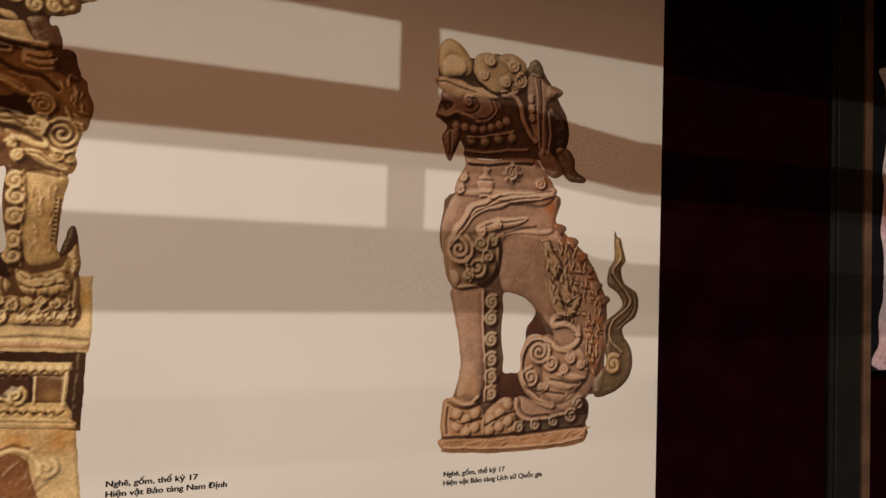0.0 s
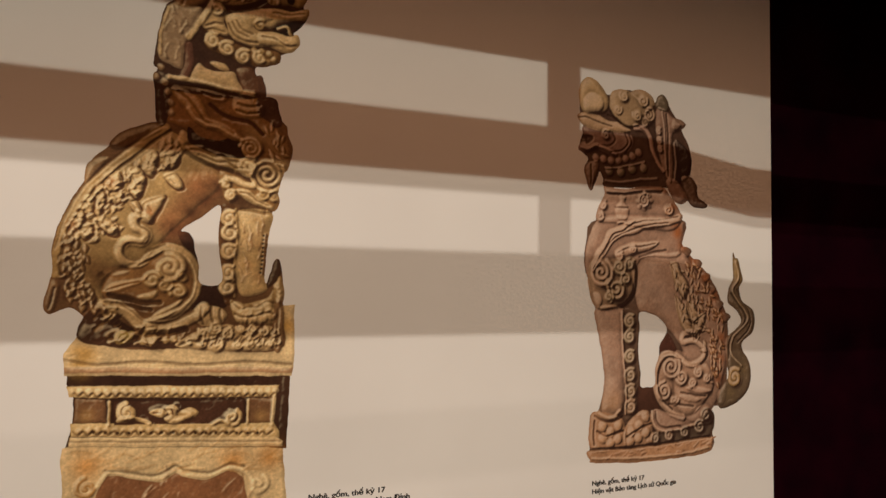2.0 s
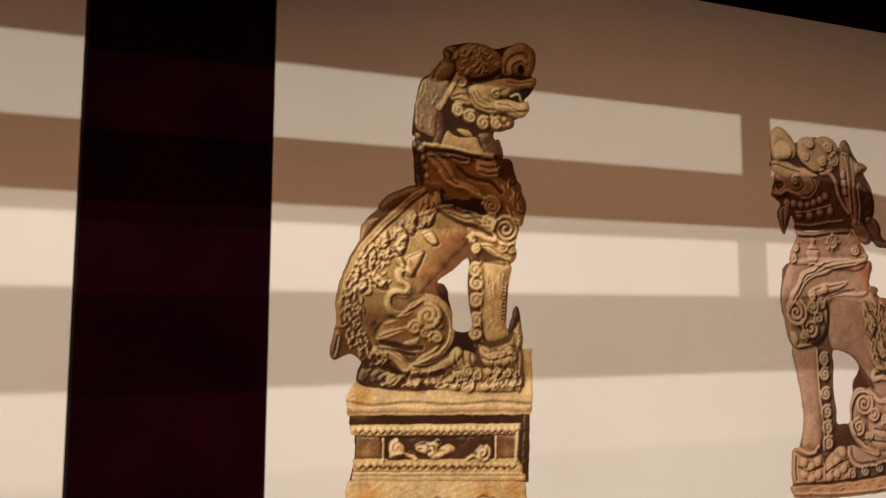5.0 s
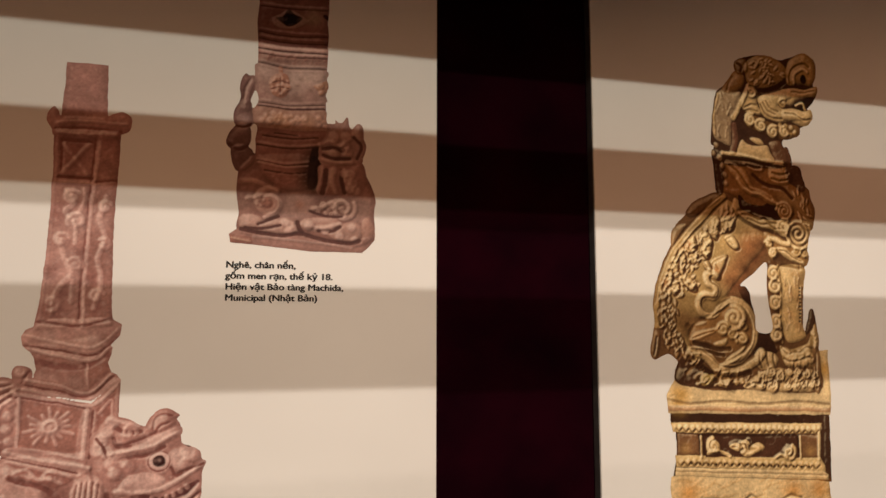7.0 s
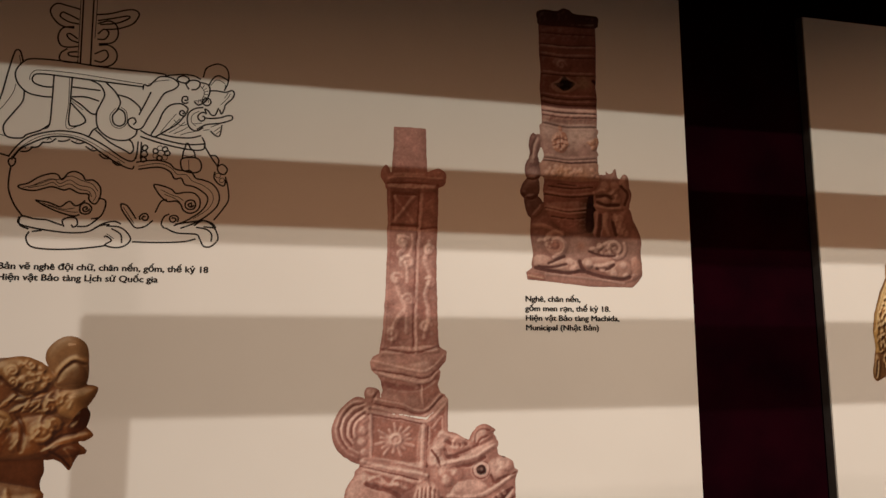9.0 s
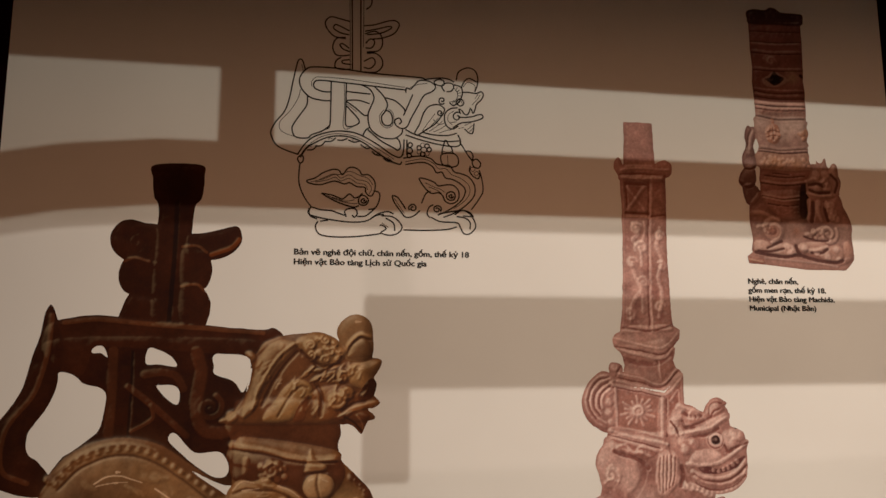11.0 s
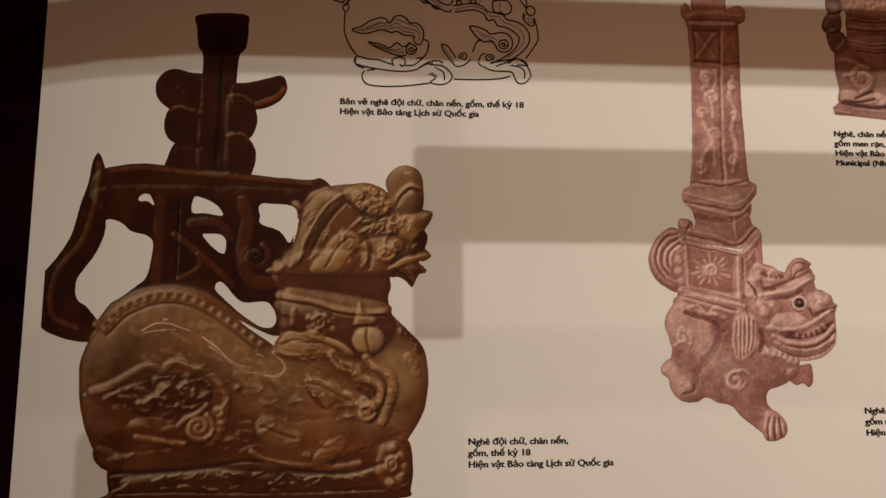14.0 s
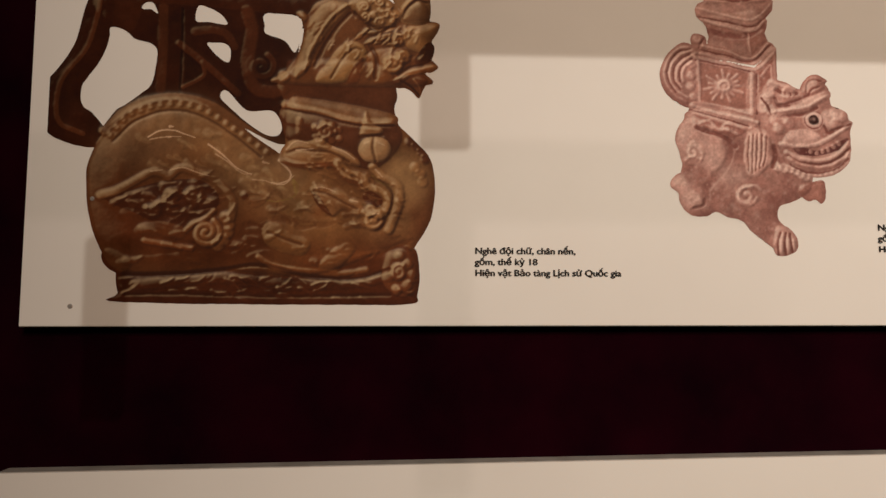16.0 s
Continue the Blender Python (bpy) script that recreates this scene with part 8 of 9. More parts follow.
# ---- pen drawing of the glazed candle holder ----
PEN, FINE = 2.0, 0.9
strokes = [
    (PEN, False, [(376.0, 656.0), (360.0, 661.0), (346.0, 668.0), (339.0, 680.0), (338.0, 688.0), (344.0, 701.0), (355.0, 716.0), (361.0, 734.0), (366.0, 763.0), (371.0, 788.0), (374.0, 793.0), (378.0, 791.0), (382.0, 778.0)]),
    (PEN, False, [(386.0, 741.0), (385.0, 727.0), (376.0, 712.0), (369.0, 701.0), (366.0, 692.0), (371.0, 681.0), (387.0, 680.0), (393.0, 685.0), (407.0, 691.0), (417.0, 699.0)]),
    (FINE, False, [(376.0, 749.0), (373.0, 736.0), (363.0, 718.0), (350.0, 702.0), (350.0, 691.0), (358.0, 685.0), (371.0, 681.0)]),
    (FINE, False, [(377.0, 786.0), (380.0, 773.0)]),
    (PEN, False, [(552.0, 774.0), (540.0, 777.0), (476.0, 779.0), (429.0, 783.0), (393.0, 783.0), (382.0, 778.0), (375.0, 767.0), (375.0, 757.0), (380.0, 747.0), (391.0, 738.0), (407.0, 735.0), (417.0, 735.0)]),
    (PEN, False, [(524.0, 757.0), (476.0, 760.0), (429.0, 763.0), (401.0, 764.0), (394.0, 759.0), (396.0, 752.0), (407.0, 748.0), (419.0, 748.0)]),
    (FINE, False, [(391.0, 755.0), (391.0, 761.0), (395.0, 767.0), (404.0, 769.0), (444.0, 768.0), (508.0, 762.0), (522.0, 761.0)]),
    (PEN, False, [(418.0, 764.0), (418.0, 728.0), (417.0, 699.0), (410.0, 693.0)]),
    (PEN, False, [(439.0, 762.0), (439.0, 729.0), (440.0, 700.0), (458.0, 707.0), (440.0, 729.0)]),
    (FINE, False, [(436.0, 762.0), (437.0, 729.0), (437.0, 696.0), (459.0, 705.0)]),
    (PEN, False, [(440.0, 750.0), (456.0, 749.0), (473.0, 748.0)]),
    (PEN, False, [(440.0, 737.0), (456.0, 738.0), (472.0, 734.0)]),
    (PEN, False, [(440.0, 735.0), (452.0, 727.0), (464.0, 717.0), (471.0, 717.0)]),
    (FINE, False, [(440.0, 732.0), (454.0, 721.0)]),
    (PEN, False, [(460.0, 761.0), (472.0, 755.0), (478.0, 743.0), (474.0, 730.0), (470.0, 718.0), (472.0, 701.0), (480.0, 691.0), (492.0, 685.0), (507.0, 685.0), (517.0, 692.0), (519.0, 699.0)]),
    (PEN, False, [(479.0, 759.0), (490.0, 748.0), (497.0, 735.0), (494.0, 724.0), (489.0, 716.0), (491.0, 706.0), (498.0, 703.0), (504.0, 708.0), (503.0, 720.0), (497.0, 725.0), (493.0, 723.0)]),
    (FINE, False, [(492.0, 726.0), (486.0, 716.0), (489.0, 704.0), (498.0, 700.0), (506.0, 707.0), (505.0, 722.0), (498.0, 728.0)]),
    (PEN, False, [(494.0, 744.0), (508.0, 740.0), (520.0, 730.0), (522.0, 724.0)]),
    (PEN, False, [(463.0, 687.0), (467.0, 695.0), (472.0, 699.0)]),
    (PEN, False, [(470.0, 696.0), (488.0, 681.0), (507.0, 671.0), (512.0, 668.0), (516.0, 673.0), (514.0, 682.0), (510.0, 686.0)]),
    (PEN, False, [(375.0, 657.0), (383.0, 670.0), (394.0, 681.0), (410.0, 688.0), (429.0, 692.0), (449.0, 691.0), (464.0, 686.0), (484.0, 675.0), (503.0, 662.0), (515.0, 658.0), (520.0, 666.0), (521.0, 684.0)]),
    (PEN, False, [(378.0, 652.0), (387.0, 666.0), (398.0, 674.0), (414.0, 682.0), (429.0, 685.0), (445.0, 684.0), (464.0, 677.0), (484.0, 663.0), (503.0, 652.0), (515.0, 648.0), (518.0, 652.0)]),
    (FINE, False, [(377.0, 654.0), (389.0, 670.0), (407.0, 683.0), (429.0, 688.0), (456.0, 684.0), (484.0, 669.0), (507.0, 655.0)]),
    (PEN, False, [(387.0, 663.0), (395.0, 664.0), (401.0, 670.0)]),
    (PEN, False, [(398.0, 669.0), (406.0, 670.0), (412.0, 677.0)]),
    (PEN, False, [(412.0, 676.0), (420.0, 677.0), (426.0, 682.0)]),
    (PEN, False, [(428.0, 679.0), (435.0, 679.0), (442.0, 682.0)]),
    (PEN, False, [(443.0, 680.0), (451.0, 677.0), (459.0, 679.0)]),
    (PEN, False, [(460.0, 674.0), (468.0, 669.0), (474.0, 670.0)]),
    (PEN, False, [(476.0, 665.0), (482.0, 660.0), (490.0, 660.0)]),
    (PEN, False, [(492.0, 656.0), (498.0, 652.0), (504.0, 653.0)]),
    (FINE, False, [(388.0, 666.0), (391.0, 669.0), (393.0, 667.0)]),
    (FINE, False, [(416.0, 679.0), (418.0, 682.0), (421.0, 680.0)]),
    (FINE, False, [(449.0, 679.0), (451.0, 683.0), (453.0, 680.0)]),
    (FINE, False, [(467.0, 670.0), (470.0, 674.0), (472.0, 671.0)]),
    (FINE, False, [(483.0, 661.0), (485.0, 664.0), (488.0, 662.0)]),
    (FINE, False, [(497.0, 653.0), (499.0, 657.0), (502.0, 654.0)]),
    (PEN, True, [(376.0, 653.0), (382.0, 654.0), (382.0, 647.0), (378.0, 644.0), (375.0, 649.0)]),
    (PEN, False, [(378.0, 643.0), (377.0, 629.0), (378.0, 614.0), (385.0, 597.0), (395.0, 583.0)]),
    (PEN, True, [(388.0, 620.0), (399.0, 624.0), (410.0, 632.0), (423.0, 637.0), (431.0, 636.0), (436.0, 630.0), (443.0, 639.0), (451.0, 641.0), (459.0, 637.0), (463.0, 631.0), (472.0, 631.0), (480.0, 623.0), (481.0, 612.0), (477.0, 602.0), (472.0, 602.0), (468.0, 607.0), (467.0, 613.0), (456.0, 614.0), (446.0, 619.0), (439.0, 617.0), (429.0, 620.0), (422.0, 620.0), (407.0, 615.0), (393.0, 616.0)]),
    (FINE, False, [(393.0, 618.0), (410.0, 623.0), (426.0, 630.0), (434.0, 625.0), (445.0, 630.0), (456.0, 624.0), (470.0, 621.0), (476.0, 612.0), (473.0, 604.0)]),
    (FINE, False, [(399.0, 618.0), (416.0, 622.0), (426.0, 626.0), (434.0, 621.0), (445.0, 625.0), (456.0, 619.0), (467.0, 617.0), (471.0, 610.0)]),
    (FINE, False, [(405.0, 622.0), (422.0, 630.0), (432.0, 630.0), (446.0, 635.0), (459.0, 630.0), (471.0, 626.0), (478.0, 617.0)]),
    (PEN, False, [(408.0, 603.0), (422.0, 601.0), (430.0, 598.0), (437.0, 596.0), (446.0, 603.0), (453.0, 598.0), (459.0, 600.0), (464.0, 605.0)]),
    (PEN, False, [(408.0, 603.0), (418.0, 597.0), (433.0, 590.0), (451.0, 585.0), (459.0, 587.0)]),
    (FINE, False, [(416.0, 600.0), (433.0, 593.0), (449.0, 590.0), (457.0, 590.0)]),
    (FINE, False, [(422.0, 598.0), (439.0, 593.0), (453.0, 595.0)]),
    (PEN, True, [(472.0, 595.0), (469.0, 589.0), (463.0, 588.0), (459.0, 591.0), (459.0, 598.0), (463.0, 602.0), (469.0, 600.0)]),
    (PEN, False, [(470.0, 595.0), (468.0, 592.0), (465.0, 591.0), (463.0, 592.0), (462.0, 594.0), (463.0, 596.0), (465.0, 597.0), (466.0, 597.0), (467.0, 595.0), (466.0, 594.0), (465.0, 594.0)]),
    (PEN, False, [(479.0, 609.0), (487.0, 606.0), (487.0, 596.0), (482.0, 585.0), (472.0, 582.0)]),
    (PEN, False, [(403.0, 567.0), (394.0, 571.0), (392.0, 577.0), (395.0, 583.0), (408.0, 580.0), (422.0, 579.0), (431.0, 576.0), (440.0, 573.0)]),
    (PEN, False, [(442.0, 571.0), (440.0, 579.0), (447.0, 583.0), (455.0, 582.0), (457.0, 575.0), (453.0, 571.0), (450.0, 574.0)]),
    (PEN, False, [(457.0, 572.0), (468.0, 573.0), (476.0, 579.0), (482.0, 585.0)]),
    (PEN, False, [(476.0, 570.0), (487.0, 577.0), (499.0, 580.0), (507.0, 577.0)]),
    (PEN, False, [(552.0, 775.0), (572.0, 778.0), (585.0, 777.0), (593.0, 773.0)]),
    (PEN, False, [(523.0, 753.0), (524.0, 760.0), (530.0, 759.0), (536.0, 766.0), (542.0, 772.0), (552.0, 773.0), (561.0, 770.0), (566.0, 764.0), (561.0, 757.0), (549.0, 750.0), (540.0, 733.0), (531.0, 716.0), (525.0, 703.0), (517.0, 700.0), (509.0, 705.0), (508.0, 712.0), (514.0, 715.0), (517.0, 710.0), (514.0, 706.0)]),
    (PEN, False, [(533.0, 751.0), (527.0, 736.0), (520.0, 719.0)]),
    (FINE, False, [(529.0, 761.0), (540.0, 766.0), (554.0, 769.0)]),
    (PEN, True, [(536.0, 694.0), (543.0, 708.0), (549.0, 725.0), (557.0, 735.0), (569.0, 738.0), (576.0, 735.0), (579.0, 730.0), (573.0, 719.0), (565.0, 709.0), (551.0, 699.0), (541.0, 692.0)]),
    (PEN, False, [(577.0, 726.0), (576.0, 723.0), (573.0, 722.0), (570.0, 723.0), (569.0, 725.0), (570.0, 728.0), (572.0, 729.0), (574.0, 728.0), (575.0, 727.0), (574.0, 725.0), (573.0, 725.0), (572.0, 725.0)]),
    (FINE, False, [(547.0, 698.0), (557.0, 713.0), (565.0, 724.0)]),
    (FINE, False, [(552.0, 698.0), (562.0, 709.0), (570.0, 718.0)]),
    (FINE, False, [(557.0, 698.0), (568.0, 706.0), (576.0, 714.0)]),
    (FINE, False, [(563.0, 697.0), (574.0, 703.0), (581.0, 708.0)]),
    (FINE, False, [(571.0, 696.0), (581.0, 700.0), (589.0, 702.0)]),
    (PEN, False, [(547.0, 696.0), (563.0, 693.0), (583.0, 693.0), (597.0, 697.0)]),
    (FINE, False, [(562.0, 716.0), (571.0, 709.0), (579.0, 711.0)]),
    (PEN, True, [(566.0, 774.0), (572.0, 776.0), (578.0, 773.0), (577.0, 767.0), (569.0, 767.0), (564.0, 770.0)]),
    (PEN, False, [(579.0, 758.0), (575.0, 766.0), (582.0, 771.0), (591.0, 770.0), (592.0, 764.0), (588.0, 759.0), (582.0, 758.0)]),
    (PEN, False, [(593.0, 769.0), (603.0, 766.0), (605.0, 756.0), (600.0, 744.0), (592.0, 738.0), (586.0, 742.0)]),
    (FINE, False, [(595.0, 760.0), (598.0, 766.0)]),
    (FINE, False, [(597.0, 758.0), (601.0, 762.0)]),
    (FINE, False, [(598.0, 756.0), (603.0, 758.0)]),
    (FINE, False, [(598.0, 753.0), (603.0, 753.0)]),
    (FINE, False, [(597.0, 750.0), (602.0, 748.0)]),
    (FINE, False, [(596.0, 748.0), (599.0, 744.0)]),
    (FINE, False, [(594.0, 746.0), (595.0, 741.0)]),
    (FINE, False, [(592.0, 746.0), (591.0, 740.0)]),
    (FINE, False, [(593.0, 764.0), (598.0, 756.0), (595.0, 745.0), (586.0, 743.0)]),
    (PEN, False, [(579.0, 741.0), (576.0, 739.0), (572.0, 740.0), (571.0, 743.0), (572.0, 747.0), (574.0, 748.0), (577.0, 748.0), (578.0, 746.0), (578.0, 744.0), (576.0, 743.0), (575.0, 743.0), (574.0, 744.0)]),
    (PEN, True, [(607.0, 743.0), (605.0, 739.0), (601.0, 738.0), (597.0, 741.0), (597.0, 745.0), (601.0, 748.0), (605.0, 747.0)]),
    (FINE, False, [(600.0, 742.0), (603.0, 746.0), (604.0, 742.0)]),
    (PEN, False, [(604.0, 758.0), (613.0, 759.0), (625.0, 758.0), (633.0, 761.0), (636.0, 756.0), (633.0, 749.0), (627.0, 743.0), (624.0, 738.0)]),
    (FINE, False, [(631.0, 756.0), (627.0, 749.0), (619.0, 740.0)]),
    (FINE, False, [(628.0, 757.0), (624.0, 750.0)]),
    (PEN, False, [(596.0, 776.0), (599.0, 788.0), (607.0, 794.0), (615.0, 796.0), (624.0, 792.0), (628.0, 782.0), (627.0, 770.0), (623.0, 760.0)]),
    (PEN, False, [(603.0, 764.0), (608.0, 775.0), (615.0, 780.0), (625.0, 776.0), (628.0, 774.0)]),
    (FINE, False, [(606.0, 766.0), (613.0, 774.0), (623.0, 770.0), (624.0, 763.0)]),
    (PEN, False, [(617.0, 736.0), (613.0, 726.0), (608.0, 726.0), (604.0, 731.0), (600.0, 733.0), (602.0, 726.0)]),
    (PEN, False, [(625.0, 738.0), (621.0, 728.0), (618.0, 734.0)]),
    (PEN, False, [(601.0, 721.0), (608.0, 721.0), (620.0, 723.0), (628.0, 726.0), (634.0, 726.0), (634.0, 721.0), (622.0, 716.0), (612.0, 714.0), (602.0, 712.0), (591.0, 705.0)]),
    (PEN, False, [(598.0, 735.0), (588.0, 733.0), (580.0, 726.0), (579.0, 715.0), (583.0, 706.0), (591.0, 703.0), (599.0, 708.0)]),
    (PEN, False, [(601.0, 728.0), (596.0, 728.0), (592.0, 724.0), (592.0, 720.0), (595.0, 717.0), (598.0, 717.0), (600.0, 719.0), (600.0, 722.0), (599.0, 723.0), (597.0, 723.0)]),
    (FINE, False, [(593.0, 730.0), (585.0, 724.0), (584.0, 715.0), (590.0, 709.0)]),
    (FINE, False, [(597.0, 714.0), (587.0, 712.0)]),
    (PEN, False, [(608.0, 704.0), (615.0, 698.0), (620.0, 699.0), (622.0, 713.0)]),
    (FINE, False, [(612.0, 703.0), (620.0, 710.0)]),
    (FINE, False, [(615.0, 700.0), (620.0, 705.0)]),
    (FINE, False, [(608.0, 709.0), (618.0, 714.0)]),
    (FINE, False, [(599.0, 704.0), (607.0, 706.0)]),
    (PEN, False, [(523.0, 699.0), (535.0, 693.0), (563.0, 686.0), (583.0, 684.0), (601.0, 686.0)]),
    (PEN, False, [(523.0, 691.0), (547.0, 684.0), (571.0, 679.0), (591.0, 677.0), (600.0, 679.0), (602.0, 686.0), (598.0, 695.0)]),
    (PEN, False, [(525.0, 684.0), (525.0, 662.0)]),
    (FINE, False, [(521.0, 685.0), (520.0, 661.0)]),
    (PEN, True, [(560.0, 671.0), (558.0, 668.0), (554.0, 669.0), (554.0, 673.0), (558.0, 674.0)]),
    (FINE, True, [(557.0, 665.0), (555.0, 662.0), (551.0, 663.0), (551.0, 667.0), (555.0, 668.0)]),
    (PEN, True, [(551.0, 664.0), (548.0, 661.0), (545.0, 662.0), (545.0, 666.0), (548.0, 667.0)]),
    (FINE, True, [(546.0, 667.0), (543.0, 664.0), (540.0, 665.0), (540.0, 669.0), (543.0, 670.0)]),
    (PEN, True, [(546.0, 673.0), (543.0, 670.0), (540.0, 671.0), (540.0, 675.0), (543.0, 676.0)]),
    (FINE, True, [(551.0, 677.0), (549.0, 674.0), (545.0, 675.0), (545.0, 679.0), (549.0, 680.0)]),
    (PEN, True, [(557.0, 676.0), (555.0, 673.0), (551.0, 674.0), (551.0, 678.0), (555.0, 679.0)]),
    (FINE, True, [(553.0, 671.0), (551.0, 667.0), (547.0, 667.0), (545.0, 670.0), (547.0, 674.0), (551.0, 674.0)]),
    (PEN, True, [(533.0, 668.0), (531.0, 665.0), (527.0, 665.0), (525.0, 668.0), (527.0, 672.0), (531.0, 672.0)]),
    (PEN, True, [(533.0, 677.0), (530.0, 673.0), (527.0, 674.0), (527.0, 678.0), (530.0, 680.0)]),
    (PEN, True, [(532.0, 661.0), (529.0, 658.0), (526.0, 659.0), (526.0, 663.0), (529.0, 664.0)]),
    (PEN, False, [(575.0, 666.0), (576.0, 674.0), (578.0, 680.0), (579.0, 685.0), (582.0, 685.0), (584.0, 680.0), (589.0, 675.0), (591.0, 667.0)]),
    (FINE, False, [(576.0, 670.0), (583.0, 668.0), (590.0, 670.0)]),
    (PEN, True, [(575.0, 665.0), (591.0, 667.0), (598.0, 661.0), (598.0, 651.0), (590.0, 647.0), (578.0, 649.0), (574.0, 655.0)]),
    (FINE, False, [(583.0, 664.0), (584.0, 648.0)]),
    (PEN, False, [(601.0, 684.0), (611.0, 668.0), (619.0, 657.0)]),
    (PEN, False, [(609.0, 671.0), (616.0, 671.0), (620.0, 665.0), (619.0, 658.0)]),
    (PEN, True, [(619.0, 656.0), (625.0, 660.0), (631.0, 654.0), (628.0, 647.0), (621.0, 649.0)]),
    (PEN, False, [(616.0, 650.0), (615.0, 642.0), (621.0, 634.0), (628.0, 632.0), (630.0, 642.0)]),
    (FINE, True, [(623.0, 645.0), (621.0, 642.0), (617.0, 643.0), (617.0, 647.0), (621.0, 648.0)]),
    (FINE, True, [(628.0, 639.0), (625.0, 636.0), (622.0, 637.0), (622.0, 640.0), (626.0, 642.0)]),
    (PEN, False, [(629.0, 644.0), (633.0, 629.0), (634.0, 613.0), (627.0, 600.0), (617.0, 586.0)]),
    (PEN, False, [(520.0, 657.0), (543.0, 661.0), (559.0, 658.0), (567.0, 651.0), (578.0, 649.0), (586.0, 649.0), (593.0, 640.0), (602.0, 638.0), (614.0, 633.0), (622.0, 621.0), (621.0, 606.0), (609.0, 592.0), (593.0, 581.0), (577.0, 574.0)]),
    (PEN, False, [(523.0, 648.0), (547.0, 652.0), (561.0, 647.0), (567.0, 638.0), (575.0, 639.0), (580.0, 631.0), (590.0, 629.0), (600.0, 624.0), (608.0, 616.0), (607.0, 606.0), (600.0, 596.0), (585.0, 585.0), (569.0, 577.0)]),
    (FINE, False, [(523.0, 652.0), (547.0, 657.0), (562.0, 652.0), (570.0, 644.0), (581.0, 644.0), (589.0, 636.0), (602.0, 631.0), (613.0, 622.0), (615.0, 611.0), (608.0, 599.0), (592.0, 587.0)]),
    (PEN, True, [(543.0, 629.0), (553.0, 628.0), (564.0, 624.0), (570.0, 619.0), (582.0, 621.0), (592.0, 620.0), (599.0, 612.0), (598.0, 600.0), (589.0, 594.0), (580.0, 597.0), (576.0, 605.0), (570.0, 609.0), (560.0, 608.0), (552.0, 614.0), (546.0, 622.0)]),
    (FINE, False, [(551.0, 623.0), (564.0, 617.0), (573.0, 614.0), (579.0, 610.0)]),
    (FINE, False, [(556.0, 617.0), (567.0, 613.0), (575.0, 608.0)]),
    (PEN, True, [(594.0, 605.0), (592.0, 600.0), (586.0, 599.0), (582.0, 602.0), (582.0, 608.0), (587.0, 611.0), (592.0, 610.0)]),
    (PEN, False, [(592.0, 605.0), (591.0, 603.0), (588.0, 602.0), (586.0, 603.0), (585.0, 605.0), (586.0, 606.0), (588.0, 607.0), (589.0, 607.0), (589.0, 606.0), (589.0, 604.0), (588.0, 604.0)]),
    (PEN, False, [(546.0, 593.0), (552.0, 607.0), (559.0, 611.0)]),
    (PEN, False, [(505.0, 603.0), (512.0, 601.0), (519.0, 592.0), (524.0, 584.0)]),
    (PEN, False, [(505.0, 603.0), (507.0, 595.0), (516.0, 582.0), (524.0, 573.0), (535.0, 575.0), (544.0, 583.0)]),
    (FINE, False, [(508.0, 599.0), (516.0, 587.0), (522.0, 578.0)]),
    (PEN, False, [(529.0, 583.0), (528.0, 587.0), (532.0, 591.0), (536.0, 591.0), (538.0, 588.0), (538.0, 585.0), (536.0, 583.0), (533.0, 583.0), (531.0, 585.0), (532.0, 587.0), (533.0, 588.0), (535.0, 587.0)]),
    (PEN, False, [(573.0, 582.0), (574.0, 587.0), (571.0, 590.0), (567.0, 590.0), (564.0, 588.0), (564.0, 584.0), (566.0, 582.0), (569.0, 582.0), (571.0, 584.0), (571.0, 586.0), (569.0, 587.0), (567.0, 587.0), (567.0, 586.0)]),
    (PEN, False, [(558.0, 573.0), (554.0, 579.0), (557.0, 588.0), (563.0, 592.0)]),
    (PEN, False, [(571.0, 579.0), (585.0, 582.0), (597.0, 584.0), (605.0, 585.0), (615.0, 582.0), (620.0, 576.0)]),
    (PEN, False, [(392.0, 582.0), (391.0, 575.0), (398.0, 571.0), (418.0, 567.0), (447.0, 564.0), (469.0, 566.0), (483.0, 574.0), (494.0, 576.0)]),
    (PEN, False, [(404.0, 564.0), (401.0, 556.0), (407.0, 546.0), (426.0, 543.0), (455.0, 544.0), (484.0, 548.0), (491.0, 550.0)]),
    (PEN, False, [(407.0, 564.0), (418.0, 566.0)]),
    (PEN, False, [(490.0, 574.0), (505.0, 573.0), (514.0, 567.0), (519.0, 558.0), (513.0, 550.0), (502.0, 547.0), (490.0, 550.0), (497.0, 556.0), (491.0, 561.0), (488.0, 560.0)]),
    (PEN, False, [(496.0, 571.0), (507.0, 564.0), (509.0, 553.0)]),
    (FINE, False, [(491.0, 564.0), (500.0, 558.0)]),
    (PEN, False, [(521.0, 555.0), (551.0, 555.0), (581.0, 557.0), (596.0, 561.0)]),
    (PEN, False, [(559.0, 574.0), (573.0, 568.0), (596.0, 567.0), (601.0, 561.0), (606.0, 552.0), (615.0, 552.0), (623.0, 561.0), (621.0, 571.0), (615.0, 580.0), (604.0, 585.0), (593.0, 578.0)]),
    (PEN, False, [(596.0, 576.0), (608.0, 574.0), (615.0, 568.0), (615.0, 558.0)]),
    (PEN, False, [(605.0, 577.0), (618.0, 576.0)]),
    (PEN, False, [(447.0, 782.0), (446.0, 841.0), (444.0, 928.0)]),
    (PEN, False, [(459.0, 781.0), (458.0, 842.0), (457.0, 930.0)]),
    (FINE, False, [(444.0, 782.0), (443.0, 840.0), (441.0, 928.0)]),
    (FINE, False, [(462.0, 817.0), (462.0, 859.0), (461.0, 930.0)]),
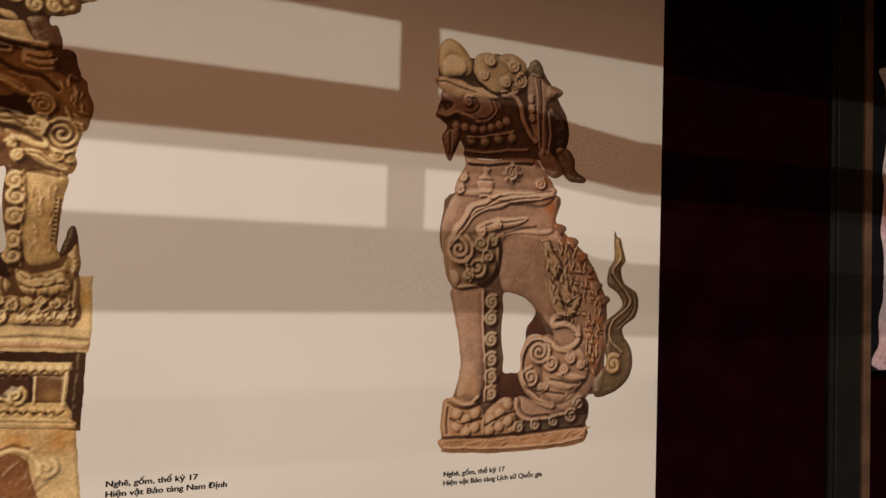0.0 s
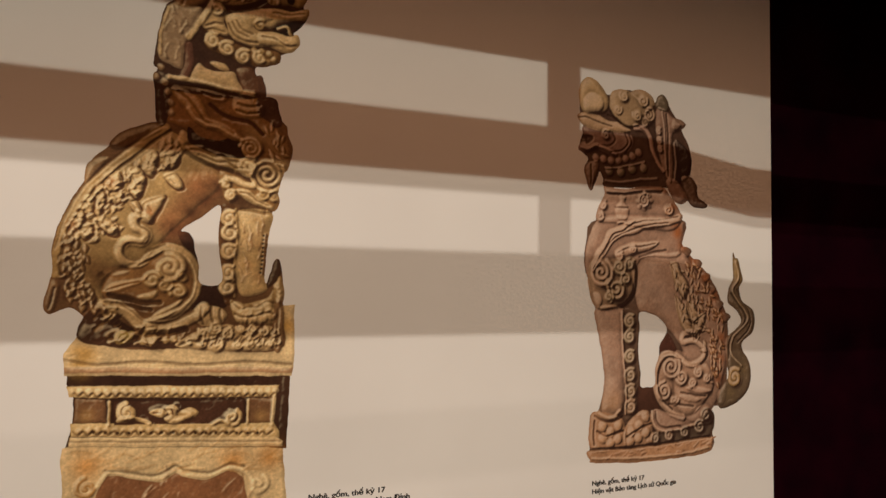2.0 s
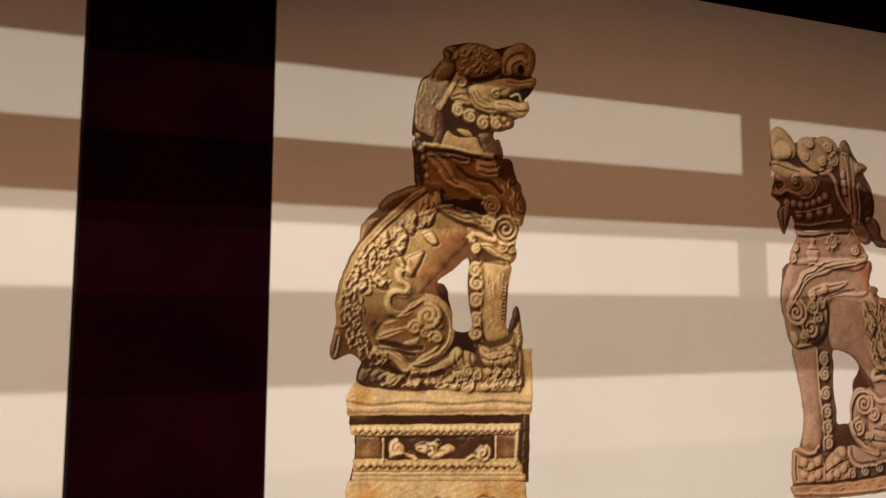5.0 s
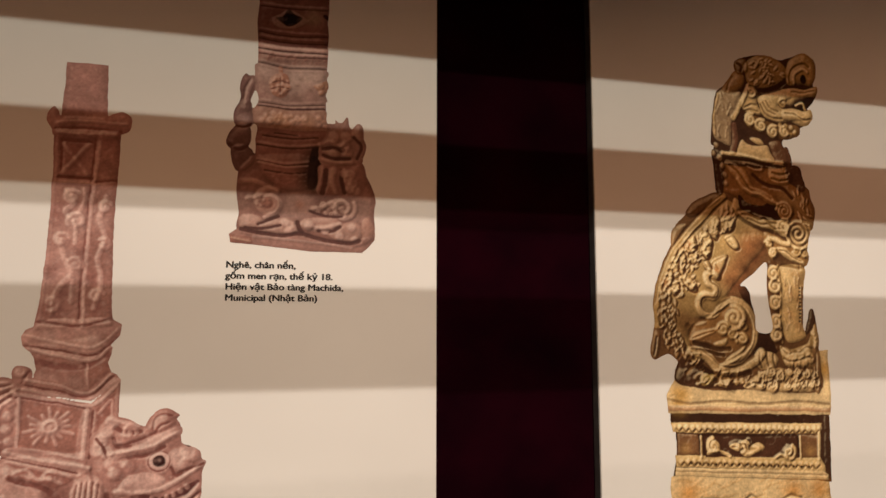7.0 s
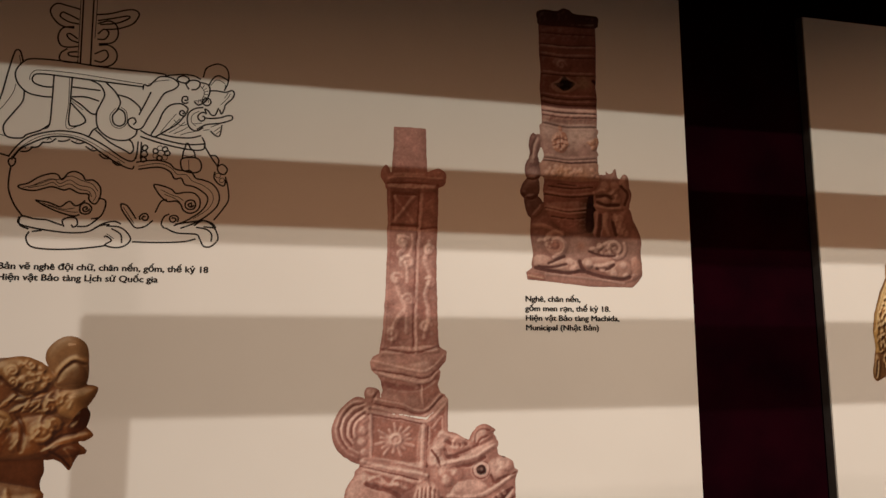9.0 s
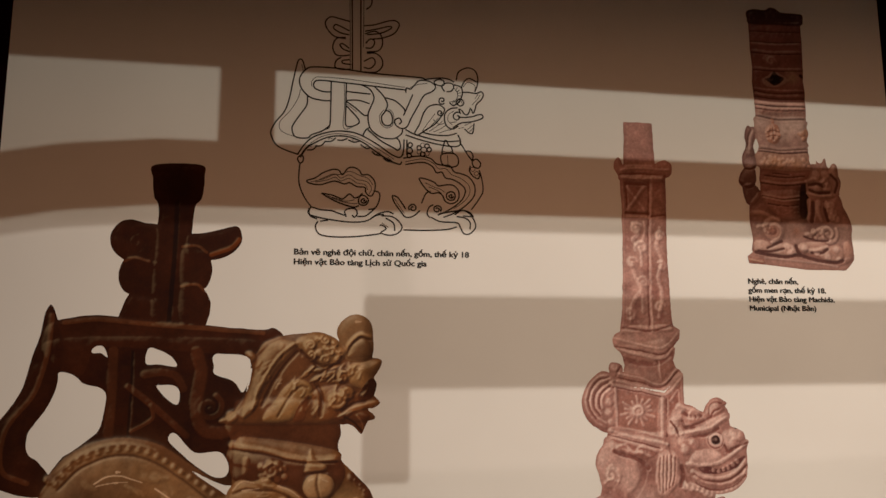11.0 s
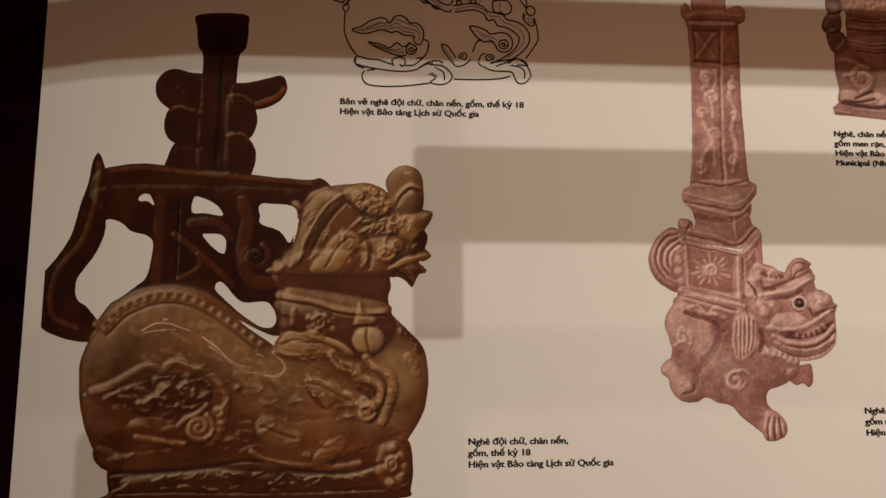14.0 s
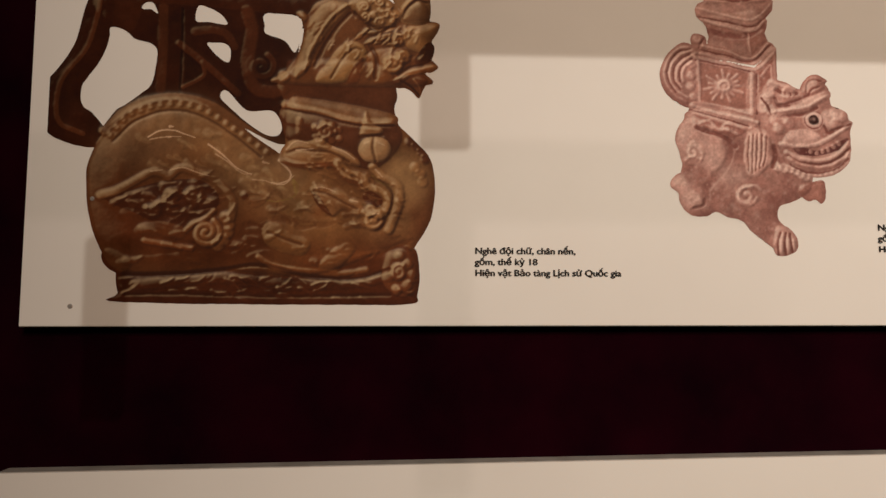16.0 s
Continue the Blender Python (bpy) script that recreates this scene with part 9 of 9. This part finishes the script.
    (PEN, False, [(436.0, 927.0), (441.0, 930.0), (457.0, 931.0), (464.0, 931.0)]),
    (PEN, False, [(443.0, 854.0), (429.0, 857.0), (415.0, 859.0), (408.0, 850.0), (412.0, 839.0), (422.0, 830.0), (437.0, 828.0)]),
    (PEN, False, [(442.0, 840.0), (429.0, 846.0), (422.0, 848.0), (420.0, 842.0), (430.0, 836.0), (442.0, 834.0)]),
    (PEN, False, [(437.0, 830.0), (424.0, 827.0), (419.0, 815.0), (423.0, 804.0), (432.0, 802.0), (443.0, 804.0)]),
    (PEN, False, [(443.0, 809.0), (434.0, 812.0), (429.0, 818.0), (433.0, 820.0), (442.0, 814.0)]),
    (PEN, False, [(431.0, 800.0), (424.0, 794.0), (423.0, 785.0), (432.0, 782.0), (445.0, 783.0)]),
    (PEN, False, [(445.0, 790.0), (434.0, 791.0), (433.0, 795.0), (443.0, 797.0)]),
    (PEN, False, [(462.0, 849.0), (478.0, 852.0), (497.0, 859.0), (508.0, 860.0), (513.0, 854.0), (506.0, 841.0), (490.0, 833.0), (475.0, 830.0)]),
    (PEN, False, [(464.0, 841.0), (482.0, 846.0), (499.0, 851.0), (501.0, 848.0), (487.0, 840.0), (467.0, 836.0)]),
    (PEN, False, [(464.0, 837.0), (478.0, 842.0), (487.0, 836.0), (489.0, 823.0), (483.0, 813.0), (467.0, 810.0)]),
    (PEN, False, [(465.0, 823.0), (472.0, 830.0), (478.0, 826.0), (474.0, 817.0), (465.0, 816.0)]),
    (PEN, False, [(467.0, 808.0), (479.0, 809.0), (488.0, 802.0), (489.0, 790.0), (480.0, 781.0), (462.0, 780.0)]),
    (PEN, False, [(463.0, 796.0), (475.0, 802.0), (479.0, 794.0), (472.0, 786.0), (463.0, 787.0)]),
    (PEN, False, [(467.0, 910.0), (473.0, 893.0), (472.0, 881.0), (465.0, 874.0)]),
]
drawn_lines("pen_drawing", strokes, LEFT, "black outline drawing of a lion candle holder")
caption(["Nghê, chân nến,", "gốm men rạn, thế kỷ 18.", "Hiện vật Bảo tàng Machida,", "Municipal (Nhật Bản)"], 1037, 487, 141, 13.4, 11.0, LEFT)
caption(["Bản vẽ nghê đội chữ, chân nến, gốm, thế kỷ 18", "Hiện vật Bảo tàng Lịch sử Quốc gia"], 373, 518, 239, 13.4, 11.0, LEFT)
caption(["Nghê đội chữ, chân nến,", "gốm, thế kỷ 18", "Hiện vật Bảo tàng Lịch sử Quốc gia"], 536, 88, 180, 13.5, 11.0, LEFT)
caption(["Nghê, chân nến,", "gốm men rạn,", "Hiện vật Bảo tàng"], 1048, 120, 96, 13.7, 11.0, LEFT)


# ---- the end of the display wall: a painted post, a timber bead and the next lit panel ----
post = tagged(new("corner_post"), "charcoal painted post with a thin tan timber bead", "post")
post.location = (1.264, 0, 0)
part("column", box(0, 0.074, 0.985, 1.078, 0.0, 2.95, 0.003), CHARCOAL, post)
# a black strip put in for the shadow along the post's edge
part("shadow_strip", box(-0.012, 0.0, 0.990, 0.999, 0.0, 2.95, 0.001), BLACK, post, "black strip in place of the shadow beside the post")
part("bead", box(0.074, 0.095, 0.980, 1.078, 0.0, 2.95, 0.002), TAN, post, "tan timber bead")
NIGHT = surface("night_blue_print", (0.006, 0.006, 0.010), (0.014, 0.014, 0.022), 6, 0.35, 0.02, 300)
side = tagged(new("picture_panel"), "dark blue printed panel with a pale pink carving", "display panel")
side.location = (1.372, 0.990, 1.318)
part("board", box(0, 0.62, 0, 0.088, 0, 0.66, 0.001), NIGHT, side)
pale = Picture(2, 300, 2, 640, 97)
pale.shape([(34, 640), (38, 590), (42, 500), (38, 460), (30, 420), (34, 380), (30, 330), (26, 290), (36, 240), (34, 150), (22, 110), (24, 60), (20, 4), (290, 4), (290, 640)], (0.62, 0.60, 0.70), 8, 30)
pale.tint([(30, 300), (26, 60), (40, 20), (36, 340)], 50, (0.62, 0.34, 0.36), 0.5)
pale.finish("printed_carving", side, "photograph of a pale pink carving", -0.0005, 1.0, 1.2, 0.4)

PIN = surface("grey_pin_head", (0.20, 0.18, 0.17), (0.30, 0.28, 0.26), 60, 0.5, 0.1)
for x, z in ((0.078, 0.152), (0.058, 0.024)):
    bm = bmesh.new()
    bmesh.ops.create_cone(bm, cap_ends=True, segments=12, radius1=0.0030, radius2=0.0018, depth=0.0016, matrix=Matrix.Translation((x, -0.0008, z)) @ Matrix.Rotation(radians(90), 4, "X"))
    part("pin", bm, PIN, LEFT, "small grey pin head")
